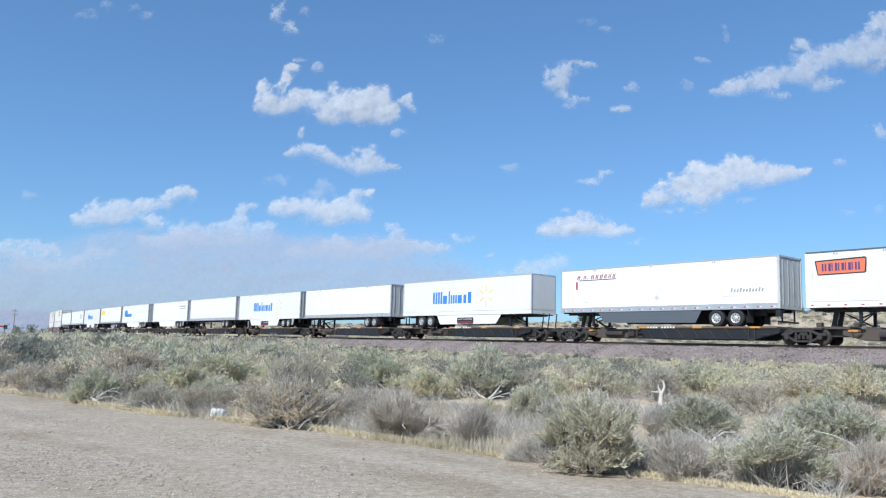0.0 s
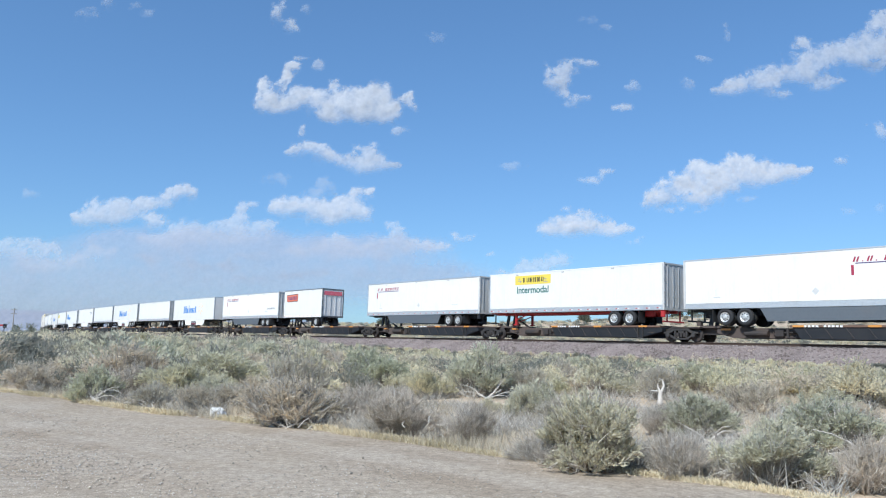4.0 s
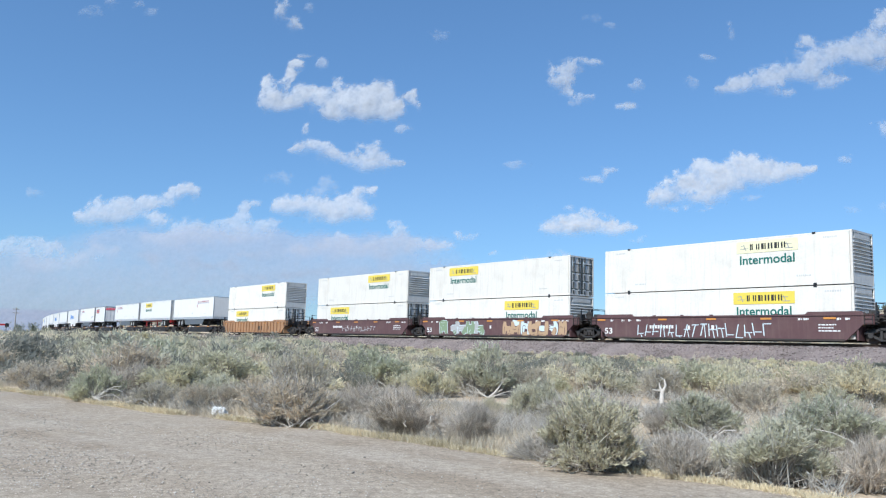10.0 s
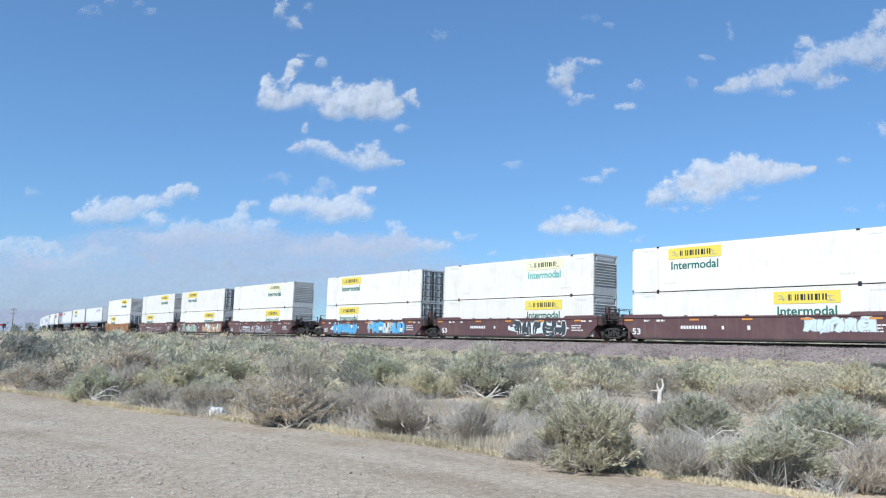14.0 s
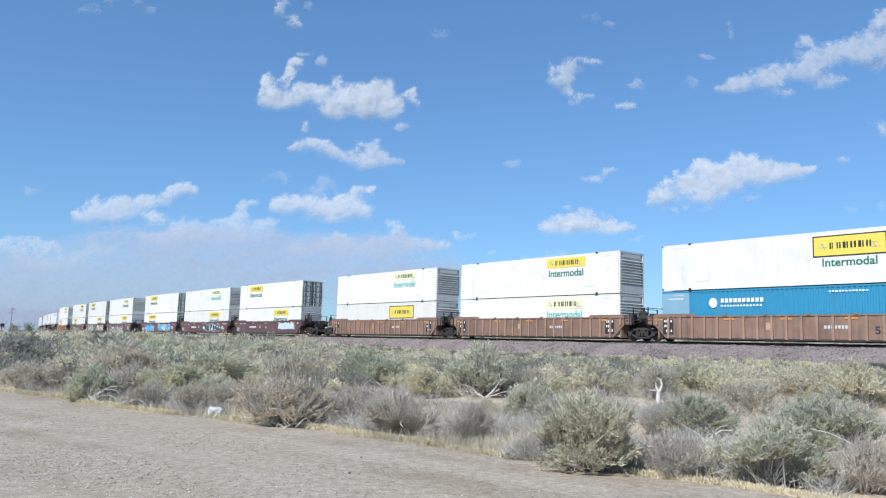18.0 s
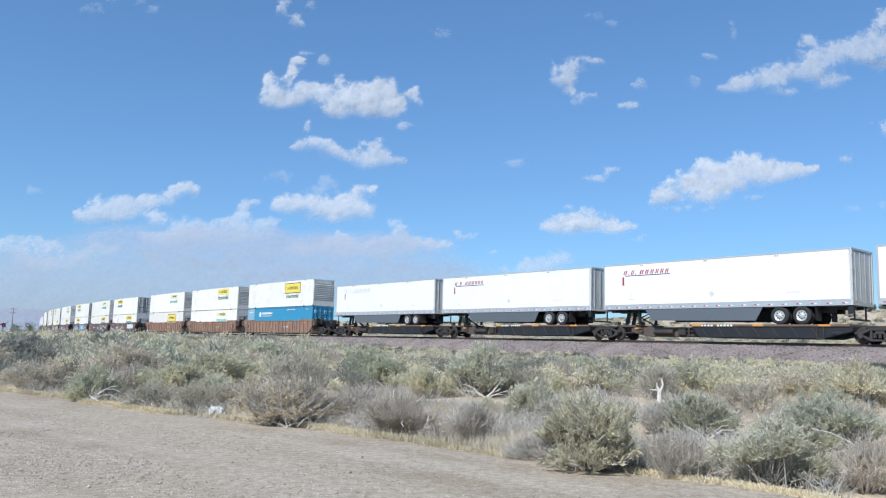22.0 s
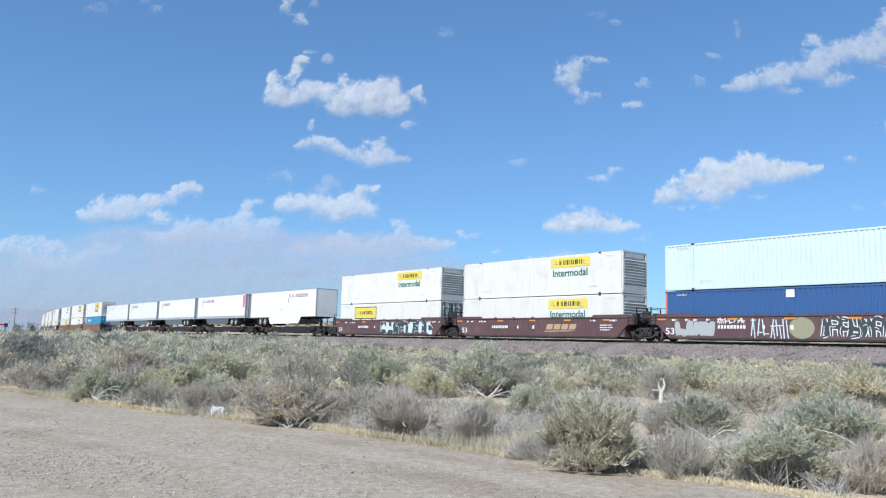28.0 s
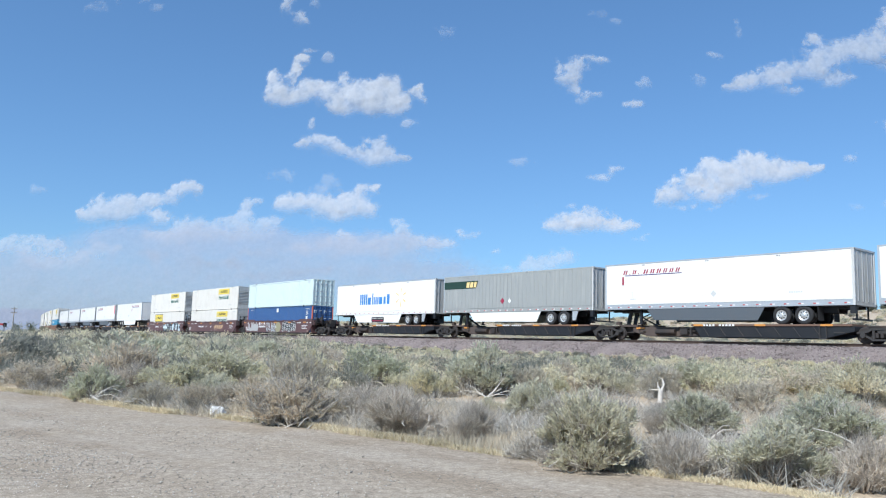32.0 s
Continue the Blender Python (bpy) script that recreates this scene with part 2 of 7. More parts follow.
M = {
    "soil": earth("desert_soil", [(0.3, (0.48, 0.39, 0.28)), (0.55, (0.56, 0.46, 0.34)), (0.75, (0.45, 0.37, 0.27))], 0.12, 6),
    "gravel": gravel_road(),
    "ballast": earth("ballast_stone", [(0.3, (0.225, 0.188, 0.178)), (0.55, (0.295, 0.25, 0.236)), (0.75, (0.22, 0.185, 0.178))], 0.5, 9, relief=1.0, dist=0.08),
    "stone": leafy("loose_stone", [(0.0, (0.16, 0.132, 0.125)), (0.5, (0.28, 0.235, 0.22)), (1.0, (0.42, 0.375, 0.35))], 0.9, 0.0),
    "tie": plain("weathered_tie", (0.16, 0.13, 0.11), 0.9),
    "rail": painted("rail_steel", (0.1, 0.07, 0.055), 0.5, metal=0.5),
    "leaf_grey": leafy("sage_leaf", [(0.0, (0.63, 0.6, 0.455)), (0.5, (0.68, 0.65, 0.495)), (1.0, (0.73, 0.7, 0.54))]),
    "leaf_green": leafy("green_sage_leaf", [(0.0, (0.58, 0.56, 0.4)), (0.5, (0.63, 0.61, 0.44)), (1.0, (0.69, 0.66, 0.485))]),
    "leaf_dry": leafy("dry_leaf", [(0.0, (0.6, 0.53, 0.41)), (0.5, (0.655, 0.58, 0.455)), (1.0, (0.71, 0.635, 0.505))]),
    # creosote's olive-grey, shifted towards blue to paint in aerial haze
    "leaf_far": leafy("hazy_creosote_leaf", [(0.0, (0.27, 0.268, 0.225)), (0.5, (0.33, 0.325, 0.275)), (1.0, (0.4, 0.385, 0.33))]),
    # green lightened and greyed: the ridge's haze is put into the leaf colour
    "leaf_tree": leafy("hazy_tree_leaf", [(0.0, (0.15, 0.165, 0.125)), (1.0, (0.26, 0.28, 0.21))]),
    "leaf_thin": leafy("feathery_leaf", [(0.0, (0.24, 0.26, 0.2)), (1.0, (0.36, 0.38, 0.3))]),
    "twig": leafy("grey_twig", [(0.0, (0.36, 0.325, 0.28)), (0.6, (0.52, 0.48, 0.42)), (1.0, (0.68, 0.64, 0.58))], 0.9, 0.0),
    "bleached_grass": leafy("bleached_grass", [(0.0, (0.5, 0.43, 0.32)), (0.5, (0.62, 0.54, 0.42)), (1.0, (0.72, 0.65, 0.52))], 0.85, 0.3),
    "straw": leafy("straw", [(0.0, (0.55, 0.46, 0.29)), (0.5, (0.7, 0.605, 0.41)), (1.0, (0.82, 0.74, 0.55))], 0.8, 0.0),
    "white": painted("white_trailer_paint", (0.79, 0.775, 0.74), 0.35, (0.46, 0.43, 0.39), 0.22, 0.16),
    "white_box": painted("white_container_paint", (0.745, 0.71, 0.635), 0.4, (0.42, 0.37, 0.3), 0.34, 0.3),
    "grey_end": painted("grey_door_paint", (0.56, 0.56, 0.54), 0.5, (0.25, 0.22, 0.18), 0.4, 0.2),
    "door_dark": painted("dark_hardware_and_shade", (0.075, 0.08, 0.078), 0.6, (0.18, 0.16, 0.13), 0.4),
    "tape_red": plain("red_tape", (0.5, 0.1, 0.1), 0.5),
    "alu": painted("bare_aluminium", (0.55, 0.57, 0.58), 0.4, (0.3, 0.28, 0.26), 0.3, metal=0.5),
    "skirt": painted("grey_skirt", (0.1, 0.115, 0.13), 0.5, amount=0.25),
    "skirt_white": painted("white_skirt", (0.78, 0.78, 0.74), 0.45, amount=0.2),
    "black": painted("black_frame", (0.013, 0.014, 0.017), 0.55, (0.055, 0.047, 0.04), 0.25),
    "rust_black": painted("rusty_black_steel", (0.036, 0.03, 0.027), 0.75, (0.14, 0.085, 0.05), 0.6),
    "sill_brown": painted("brown_sill", (0.08, 0.06, 0.05), 0.7, (0.17, 0.12, 0.08), 0.5),
    "deck_rust": painted("rusty_deck_edge", (0.16, 0.095, 0.065), 0.75, (0.06, 0.042, 0.035), 0.6),
    "maroon": painted("maroon_well", (0.11, 0.056, 0.056), 0.55, (0.2, 0.14, 0.115), 0.4, 0.3),
    "ochre": painted("ochre_well", (0.36, 0.2, 0.1), 0.6, (0.16, 0.09, 0.05), 0.55, 0.3),
    "ochre_dark": painted("rusty_ochre_well", (0.245, 0.15, 0.105), 0.65, (0.08, 0.05, 0.038), 0.65, 0.65),
    "rust_rib": painted("rusty_brown_rib", (0.33, 0.205, 0.14), 0.65, (0.12, 0.07, 0.05), 0.5, 0.4),
    "steel": painted("truck_steel", (0.04, 0.036, 0.033), 0.65, (0.1, 0.075, 0.055), 0.5),
    "tyre": plain("tyre_rubber", (0.025, 0.025, 0.026), 0.85),
    "rim": plain("wheel_rim", (0.58, 0.58, 0.56), 0.35, 0.4, 0.1),
    "orange": plain("orange_reflector", (0.62, 0.27, 0.06), 0.45),
    "red": plain("red_chassis", (0.45, 0.03, 0.03), 0.5),
    "blue_box": painted("bright_blue_container", (0.045, 0.25, 0.41), 0.45, (0.1, 0.2, 0.3), 0.25, 0.15),
    "faded_blue": painted("faded_grey_blue_paint", (0.22, 0.36, 0.45), 0.5, (0.2, 0.26, 0.3), 0.3, 0.2),
    "navy_box": painted("navy_container", (0.045, 0.11, 0.27), 0.45, (0.08, 0.1, 0.17), 0.3, 0.2),
    "mint_box": painted("pale_blue_container", (0.6, 0.69, 0.68), 0.45, (0.4, 0.42, 0.4), 0.2, 0.15),
    "grey_van": painted("grey_trailer_paint", (0.35, 0.36, 0.345), 0.5, (0.46, 0.46, 0.43), 0.25, 0.5, 0.1),
    "sign_yellow": plain("yellow_decal", (0.8, 0.63, 0.09), 0.5, vary=0.2),
    "sign_pale": plain("faded_yellow_decal", (0.82, 0.78, 0.5), 0.5),
    "sign_black": plain("black_decal", (0.03, 0.03, 0.03), 0.5),
    "sign_green": plain("green_decal", (0.02, 0.15, 0.12), 0.5),
    "sign_forest": plain("dark_green_decal", (0.02, 0.05, 0.035), 0.5),
    "sign_teal": plain("faded_teal_decal", (0.12, 0.45, 0.4), 0.5),
    "sign_red": plain("crimson_decal", (0.35, 0.03, 0.07), 0.5),
    "sign_navy": plain("navy_decal", (0.08, 0.05, 0.17), 0.5),
    "sign_blue": plain("blue_decal", (0.06, 0.24, 0.6), 0.5),
    "sign_sun": plain("gold_decal", (0.9, 0.66, 0.28), 0.5),
    "sign_orange": plain("orange_red_decal", (0.74, 0.2, 0.11), 0.5),
    "sign_pink": plain("faded_red_decal", (0.75, 0.16, 0.2), 0.5),
    "sign_white": plain("white_decal", (0.8, 0.8, 0.77), 0.5),
    "sign_grey": plain("grey_decal", (0.35, 0.35, 0.36), 0.5),
    "sign_faint": plain("faint_grey_decal", (0.6, 0.6, 0.58), 0.5),
    "spray_blue": plain("blue_spray", (0.13, 0.42, 0.7), 0.6),
    "spray_pale": plain("pale_spray", (0.62, 0.72, 0.74), 0.6),
    "spray_olive": plain("olive_spray", (0.33, 0.31, 0.19), 0.6),
    "spray_tan": plain("tan_spray", (0.5, 0.34, 0.2), 0.6),
    "spray_green": plain("green_spray", (0.25, 0.33, 0.2), 0.6),
    "spray_dark": plain("dark_spray", (0.05, 0.06, 0.065), 0.6),
    "spray_silver": plain("silver_spray", (0.45, 0.45, 0.44), 0.5),
    # grey-blue in place of rock colour: distance haze painted into the hills
    "hill": earth("hazy_far_hill", [(0.3, (0.27, 0.31, 0.38)), (0.7, (0.32, 0.36, 0.43))], 0.004, 0.02),
    "wall_pale": painted("pale_house_wall", (0.6, 0.57, 0.5), 0.8),
    "roof_dull": painted("dull_roof", (0.3, 0.28, 0.26), 0.8),
    "glass_dark": plain("dark_window", (0.03, 0.035, 0.04), 0.15),
    "driftwood": plain("bleached_wood", (0.62, 0.57, 0.5), 0.85),
    "pale_rock": plain("cream_rock", (0.72, 0.66, 0.52), 0.85),
    "pebble": leafy("road_pebble", [(0.0, (0.27, 0.235, 0.2)), (0.5, (0.43, 0.38, 0.32)), (1.0, (0.66, 0.6, 0.53))], 0.9, 0.0),
    "plastic": plain("white_plastic", (0.8, 0.8, 0.78), 0.4, vary=0.06),
    "pole": plain("grey_pole", (0.3, 0.28, 0.25), 0.7),
}


# ---- builders ----
class Geo:
    """Collects simple solids into one mesh."""

    def __init__(self):
        self.v, self.f = [], []

    def add(self, verts, faces):
        n = len(self.v)
        self.v += [tuple(p) for p in verts]
        self.f += [tuple(i + n for i in f) for f in faces]
        return self

    def box(self, x0, x1, y0, y1, z0, z1):
        return self.add([(x0, y0, z0), (x1, y0, z0), (x1, y1, z0), (x0, y1, z0), (x0, y0, z1), (x1, y0, z1), (x1, y1, z1), (x0, y1, z1)],
                        [(3, 2, 1, 0), (4, 5, 6, 7), (0, 1, 5, 4), (1, 2, 6, 5), (2, 3, 7, 6), (3, 0, 4, 7)])

    def prism(self, outline, y0, y1):
        """An outline in x and z, drawn anticlockwise seen from -y, pushed from y0 to y1."""
        n = len(outline)
        v = [(x, y0, z) for x, z in outline] + [(x, y1, z) for x, z in outline]
        f = [tuple(range(n)), tuple(range(2 * n - 1, n - 1, -1))]
        f += [(i, i + n, (i + 1) % n + n, (i + 1) % n) for i in range(n)]
        return self.add(v, f)

    def tube(self, a, b, r0, r1=None, n=8):
        a, b = Vector(a), Vector(b)
        r1 = r0 if r1 is None else r1
        q = (b - a).to_track_quat("Z", "Y")
        ring = [(math.cos(2 * math.pi * i / n), math.sin(2 * math.pi * i / n)) for i in range(n)]
        v = [a + q @ Vector((c * r0, s * r0, 0)) for c, s in ring] + [b + q @ Vector((c * r1, s * r1, 0)) for c, s in ring]
        f = [tuple(range(n - 1, -1, -1)), tuple(range(n, 2 * n))]
        f += [(i, (i + 1) % n, (i + 1) % n + n, i + n) for i in range(n)]
        return self.add(v, f)

    def lathe(self, x, y, z, rings, n=20):
        """Rings of (y offset, radius) round an axle along y."""
        v, f = [], []
        for dy, r in rings:
            v += [(x + r * math.cos(2 * math.pi * i / n), y + dy, z + r * math.sin(2 * math.pi * i / n)) for i in range(n)]
        for k in range(len(rings) - 1):
            f += [(k * n + i, k * n + (i + 1) % n, (k + 1) * n + (i + 1) % n, (k + 1) * n + i) for i in range(n)]
        f += [tuple(range(n - 1, -1, -1)), tuple((len(rings) - 1) * n + i for i in range(n))]
        return self.add(v, f)

    def mesh(self, name, bevel=0.0):
        me = bpy.data.meshes.new(name)
        me.from_pydata(self.v, [], self.f)
        bm = bmesh.new()
        bm.from_mesh(me)
        bmesh.ops.recalc_face_normals(bm, faces=bm.faces)
        if bevel:
            bmesh.ops.bevel(bm, geom=bm.edges, offset=bevel, segments=2, affect="EDGES", clamp_overlap=True)
        bm.to_mesh(me)
        bm.free()
        return me


def part(name, geo, material, parent, label="", bevel=0.0, at=None):
    """One mesh object under a thing or a part."""
    me = geo.mesh(name, bevel) if isinstance(geo, Geo) else geo
    if not me.materials:
        me.materials.append(M[material])
    ob = new(name, me)
    ob.parent = parent
    if at is not None:
        ob.matrix_basis = at
    return tagged(ob, label)


def thing(name, label, category, group="", kind=""):
    return tagged(new(name), label, category, group, kind)


def solid(name, geo, material, label, category, group="", kind="", bevel=0.0):
    me = geo.mesh(name, bevel) if isinstance(geo, Geo) else geo
    if not me.materials:
        me.materials.append(M[material])
    return tagged(new(name, me), label, category, group, kind)


def quick_mesh(name, verts, faces, material):
    me = bpy.data.meshes.new(name)
    verts, faces = np.asarray(verts, np.float32), np.asarray(faces, np.int32)
    k = faces.shape[1]
    me.vertices.add(len(verts))
    me.vertices.foreach_set("co", verts.ravel())
    me.loops.add(faces.size)
    me.loops.foreach_set("vertex_index", faces.ravel())
    me.polygons.add(len(faces))
    me.polygons.foreach_set("loop_start", np.arange(0, faces.size, k, dtype=np.int32))
    me.polygons.foreach_set("loop_total", np.full(len(faces), k, np.int32))
    me.update(calc_edges=True)
    me.materials.append(M[material])
    return me


# ---- ground, road, far hills ----
def build_ground():
    az = np.radians(np.concatenate([np.arange(-180, -40, 5), np.arange(-40, 40, 0.8), np.arange(40, 180, 5)]))
    rad = np.concatenate([[0.3], np.geomspace(1.0, 4600, 150)])
    R, A = np.meshgrid(rad, az, indexing="ij")
    x, y = (R * np.sin(A)).ravel(), (R * np.cos(A)).ravel()
    v = np.stack([x, y, ground_z(x, y)], 1)
    n = len(az)
    i, j = np.meshgrid(np.arange(len(rad) - 1), np.arange(n), indexing="ij")
    f = np.stack([i * n + j, i * n + (j + 1) % n, (i + 1) * n + (j + 1) % n, (i + 1) * n + j], -1).reshape(-1, 4)
    me = quick_mesh("ground", v, f[:, ::-1], "soil")
    me.shade_smooth()
    tagged(new("ground", me), "pale sandy desert soil rising to a low ridge", "ground", kind="structure")


ROAD_A, ROAD_B = Vector((4.1, 9.1)), Vector((-12.4, 21.8))
ROAD_U = (ROAD_B - ROAD_A).normalized()
ROAD_N = Vector((-ROAD_U.y, ROAD_U.x)) * -1  # towards the bushes
if ROAD_N.y < 0:
    ROAD_N = -ROAD_N


def road_edge(a):
    return float(np.interp(a, [-20, 0, 1, 3, 5, 8, 10.5, 13, 15, 17.5, 20, 60], [-0.3, 0.0, 0.12, 0.18, 0.3, 0.42, 0.22, 0.0, 0.0, 0.32, 0.25, 0.3])) + 0.05 * math.sin(a * 0.9) + 0.05 * math.sin(a * 2.3 + 1)


def past_edge(x, y):
    """How far a place lies beyond the road's edge, on the bushes' side."""
    p = Vector((x, y)) - ROAD_A
    a = p.dot(ROAD_U)
    return p.dot(ROAD_N) - road_edge(a), a


def build_road():
    along = np.arange(-70, 180, 0.5)
    across = np.array([0.0, 0.15, 0.4, 0.9, 1.6, 2.4, 3.4, 4.6, 6, 7.5, 9, 10.5, 12, 13.2, 14])
    v = []
    for a in along:
        for k, c in enumerate(across):
            e = road_edge(float(a)) if k < 6 else 0
            p = ROAD_A + ROAD_U * float(a) + ROAD_N * (e - c)
            rut = -0.02 * math.exp(-((c - 2.6) / 0.5) ** 2) - 0.02 * math.exp(-((c - 4.4) / 0.5) ** 2)
            v.append((p.x, p.y, 0.03 + rut + 0.012 * noise.noise((p.x * 0.6, p.y * 0.6, 0)) - (0.05 if k in (0, len(across) - 1) else 0)))
    v = np.array(v)
    v[:, 2] += ground_z(v[:, 0], v[:, 1])
    n = len(across)
    i, j = np.meshgrid(np.arange(len(along) - 1), np.arange(n - 1), indexing="ij")
    f = np.stack([i * n + j, i * n + j + 1, (i + 1) * n + j + 1, (i + 1) * n + j], -1).reshape(-1, 4)
    me = quick_mesh("road", v, f, "gravel")
    if me.polygons[0].normal.z < 0:
        me.flip_normals()
    me.shade_smooth()
    tagged(new("road", me), "wide unpaved road of pale grey-brown gravel", "road", kind="structure")


def build_hills():
    v, f = [], []
    az = np.arange(-75, 76, 0.5)
    for k, a in enumerate(az):
        h = 120 + 55 * noise.noise((a * 0.09, 0.3, 0)) + 18 * noise.noise((a * 0.4, 7, 0)) - 1.3 * max(a + 20, 0)
        h = max(h, 15)
        for r, z in ((3300, -5), (3700, h * 0.55), (4200, h), (4500, h * 0.6)):
            v.append((r * math.sin(radians(a)), r * math.cos(radians(a)), z + 6 * noise.noise((a * 0.8, r * 0.01, 3))))
        if k:
            for j in range(3):
                f.append(((k - 1) * 4 + j, k * 4 + j, k * 4 + j + 1, (k - 1) * 4 + j + 1))
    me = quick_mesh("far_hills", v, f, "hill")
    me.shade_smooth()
    tagged(new("far_hills", me), "desert mountains on the skyline, distance haze painted in as grey-blue", "hills", kind="structure")


def ribbon(profile, s0, s1, step):
    """A profile of (offset, height) laid along the track."""
    s = np.arange(s0, s1 + step, step)
    v = []
    for a in s:
        x, y, h = on_track(a)
        v += [(x - math.sin(h) * o, y + math.cos(h) * o, z) for o, z in profile]
    n = len(profile)
    i, j = np.meshgrid(np.arange(len(s) - 1), np.arange(n - 1), indexing="ij")
    f = np.stack([i * n + j, i * n + j + 1, (i + 1) * n + j + 1, (i + 1) * n + j], -1).reshape(-1, 4)
    return np.array(v), f


def build_track():
    z = RAIL_Z
    v, f = ribbon([(5.2, 0.95), (4.2, 1.2), (3.4, 1.56), (2.6, 1.9), (2.0, z - 0.2), (0, z - 0.19), (-2.0, z - 0.2), (-3, 1.7), (-4.4, 1.15), (-5.4, 0.9)], -150, 460, 0.5)
    for p in v:
        k = noise.noise((p[0] * 0.8, p[1] * 0.8, p[2] * 2)) * 0.06
        p[2] += k
    me = quick_mesh("ballast_bed", v, f, "ballast")
    if me.polygons[0].normal.z < 0:
        me.flip_normals()
    tagged(new("ballast_bed", me), "raised bed of reddish-grey crushed stone under the rails", "ballast", kind="structure")
    for side in (0.755, -0.755):
        head = [(-0.037, -0.04), (-0.037, 0.0), (0.037, 0.0), (0.037, -0.04), (0.01, -0.055), (0.01, -0.16), (0.07, -0.175), (-0.07, -0.175), (-0.01, -0.16), (-0.01, -0.055), (-0.037, -0.04)]
        v, f = ribbon([(side + a, z + b) for a, b in head], -150, 460, 2.0)
        tagged(new("rail", quick_mesh("rail", v, f, "rail")), "rust-brown steel rail with a worn bright head", "rail", "rails of the track", "structure")
    g = Geo()
    for k in range(0, 640):
        x, y, h = on_track(-70 + k * 0.6)
        c, s = math.cos(h), math.sin(h)
        pts = [(x + c * a - s * b, y + s * a + c * b) for a, b in ((-0.11, -1.3), (0.11, -1.3), (0.11, 1.3), (-0.11, 1.3))]
        g.add([(*p, z - 0.36) for p in pts] + [(*p, z - 0.175) for p in pts], [(4, 5, 6, 7), (0, 1, 5, 4), (1, 2, 6, 5), (2, 3, 7, 6), (3, 0, 4, 7)])
    solid("crossties", g, "tie", "weathered grey-brown crossties half sunk in stone", "crossties", kind="stuff")


build_ground()
build_road()
build_hills()
build_track()


# ---- rolling stock ----
# local frame of all of it: x to the train's tail, -y to the camera's side, z = 0 at the rail's head
HALF = 8.075


def wheel_mesh():
    g = Geo()
    g.lathe(0, 0, 0, [(-0.07, 0.2), (-0.07, 0.38), (-0.05, 0.42), (0.04, 0.42), (0.05, 0.45), (0.075, 0.45), (0.075, 0.2)], 20)
    return g.mesh("wheel")


WHEEL = wheel_mesh()
FRAME = (Geo().prism([(-1.22, 0.48), (-0.7, 0.54), (-0.45, 0.68), (0.45, 0.68), (0.7, 0.54), (1.22, 0.48), (1.22, 0.6), (0.75, 0.67), (0.5, 0.82), (-0.5, 0.82), (-0.75, 0.67), (-1.22, 0.6)], -0.09, 0.09)
         .prism([(-0.46, 0.13), (0.46, 0.13), (0.95, 0.4), (0.82, 0.47), (0.42, 0.24), (-0.42, 0.24), (-0.82, 0.47), (-0.95, 0.4)], -0.09, 0.09)
         .box(-0.46, -0.34, -0.09, 0.09, 0.2, 0.7).box(0.34, 0.46, -0.09, 0.09, 0.2, 0.7)
         .tube((-0.9, -0.16, 0.42), (-0.9, 0.1, 0.42), 0.15, n=12).tube((0.9, -0.16, 0.42), (0.9, 0.1, 0.42), 0.15, n=12).mesh("side_frame", 0.02))
SPRING = Geo()
for _k in range(3):
    SPRING.tube((-0.24 + 0.24 * _k, 0, 0.3), (-0.24 + 0.24 * _k, 0, 0.56), 0.09, n=10)
SPRING = SPRING.mesh("spring")
BOLSTER = Geo().box(-0.22, 0.22, -1.05, 1.05, 0.5, 0.74).box(-0.95, 0.95, -0.1, 0.1, 0.4, 0.55).mesh("bolster", 0.02)
AXLE = Geo().tube((0, -0.95, 0), (0, 0.95, 0), 0.085, n=10).mesh("axle")


def truck(parent, x):
    tr = part("truck", BOLSTER, "steel", parent, "rusty cast-steel four-wheel truck", at=pose(x, 0, 0))
    for side in (-1, 1):
        part("side_frame", FRAME, "steel", tr, at=pose(0, side * 1.0, 0))
        part("spring", SPRING, "rust_black", tr, at=pose(0, side * 1.02, 0))
        for k in (-0.9, 0.9):
            part("wheel", WHEEL, "rust_black", tr, at=pose(k, side * 0.755, 0.42, 0, 0, 180 if side > 0 else 0))
    for k in (-0.9, 0.9):
        part("axle", AXLE, "rust_black", tr, at=pose(k, 0, 0.42))
    return tr


CHIP = Geo().box(-0.32, 0.32, -0.008, 0.008, -0.055, 0.055).mesh("reflector")
POST = Geo().box(-0.03, 0.03, -0.03, 0.03, 0, 1.12).mesh("stanchion")
TALL = Geo().box(-0.16, 0.16, -0.12, 0.12, 0, 1.05).mesh("end_post", 0.015)


def reflector(parent, x, y, z):
    part("reflector", CHIP, "orange", parent, "orange-yellow reflective strip", at=pose(x, y, z))


def coupler(parent, x, side):
    g = Geo().box(min(x, x + side * 0.9), max(x, x + side * 0.9), -0.1, 0.1, 0.68, 0.9).box(x + side * 0.8 - 0.14, x + side * 0.8 + 0.14, -0.17, 0.17, 0.62, 0.97)
    part("coupler", g, "rust_black", parent, "", 0.02)


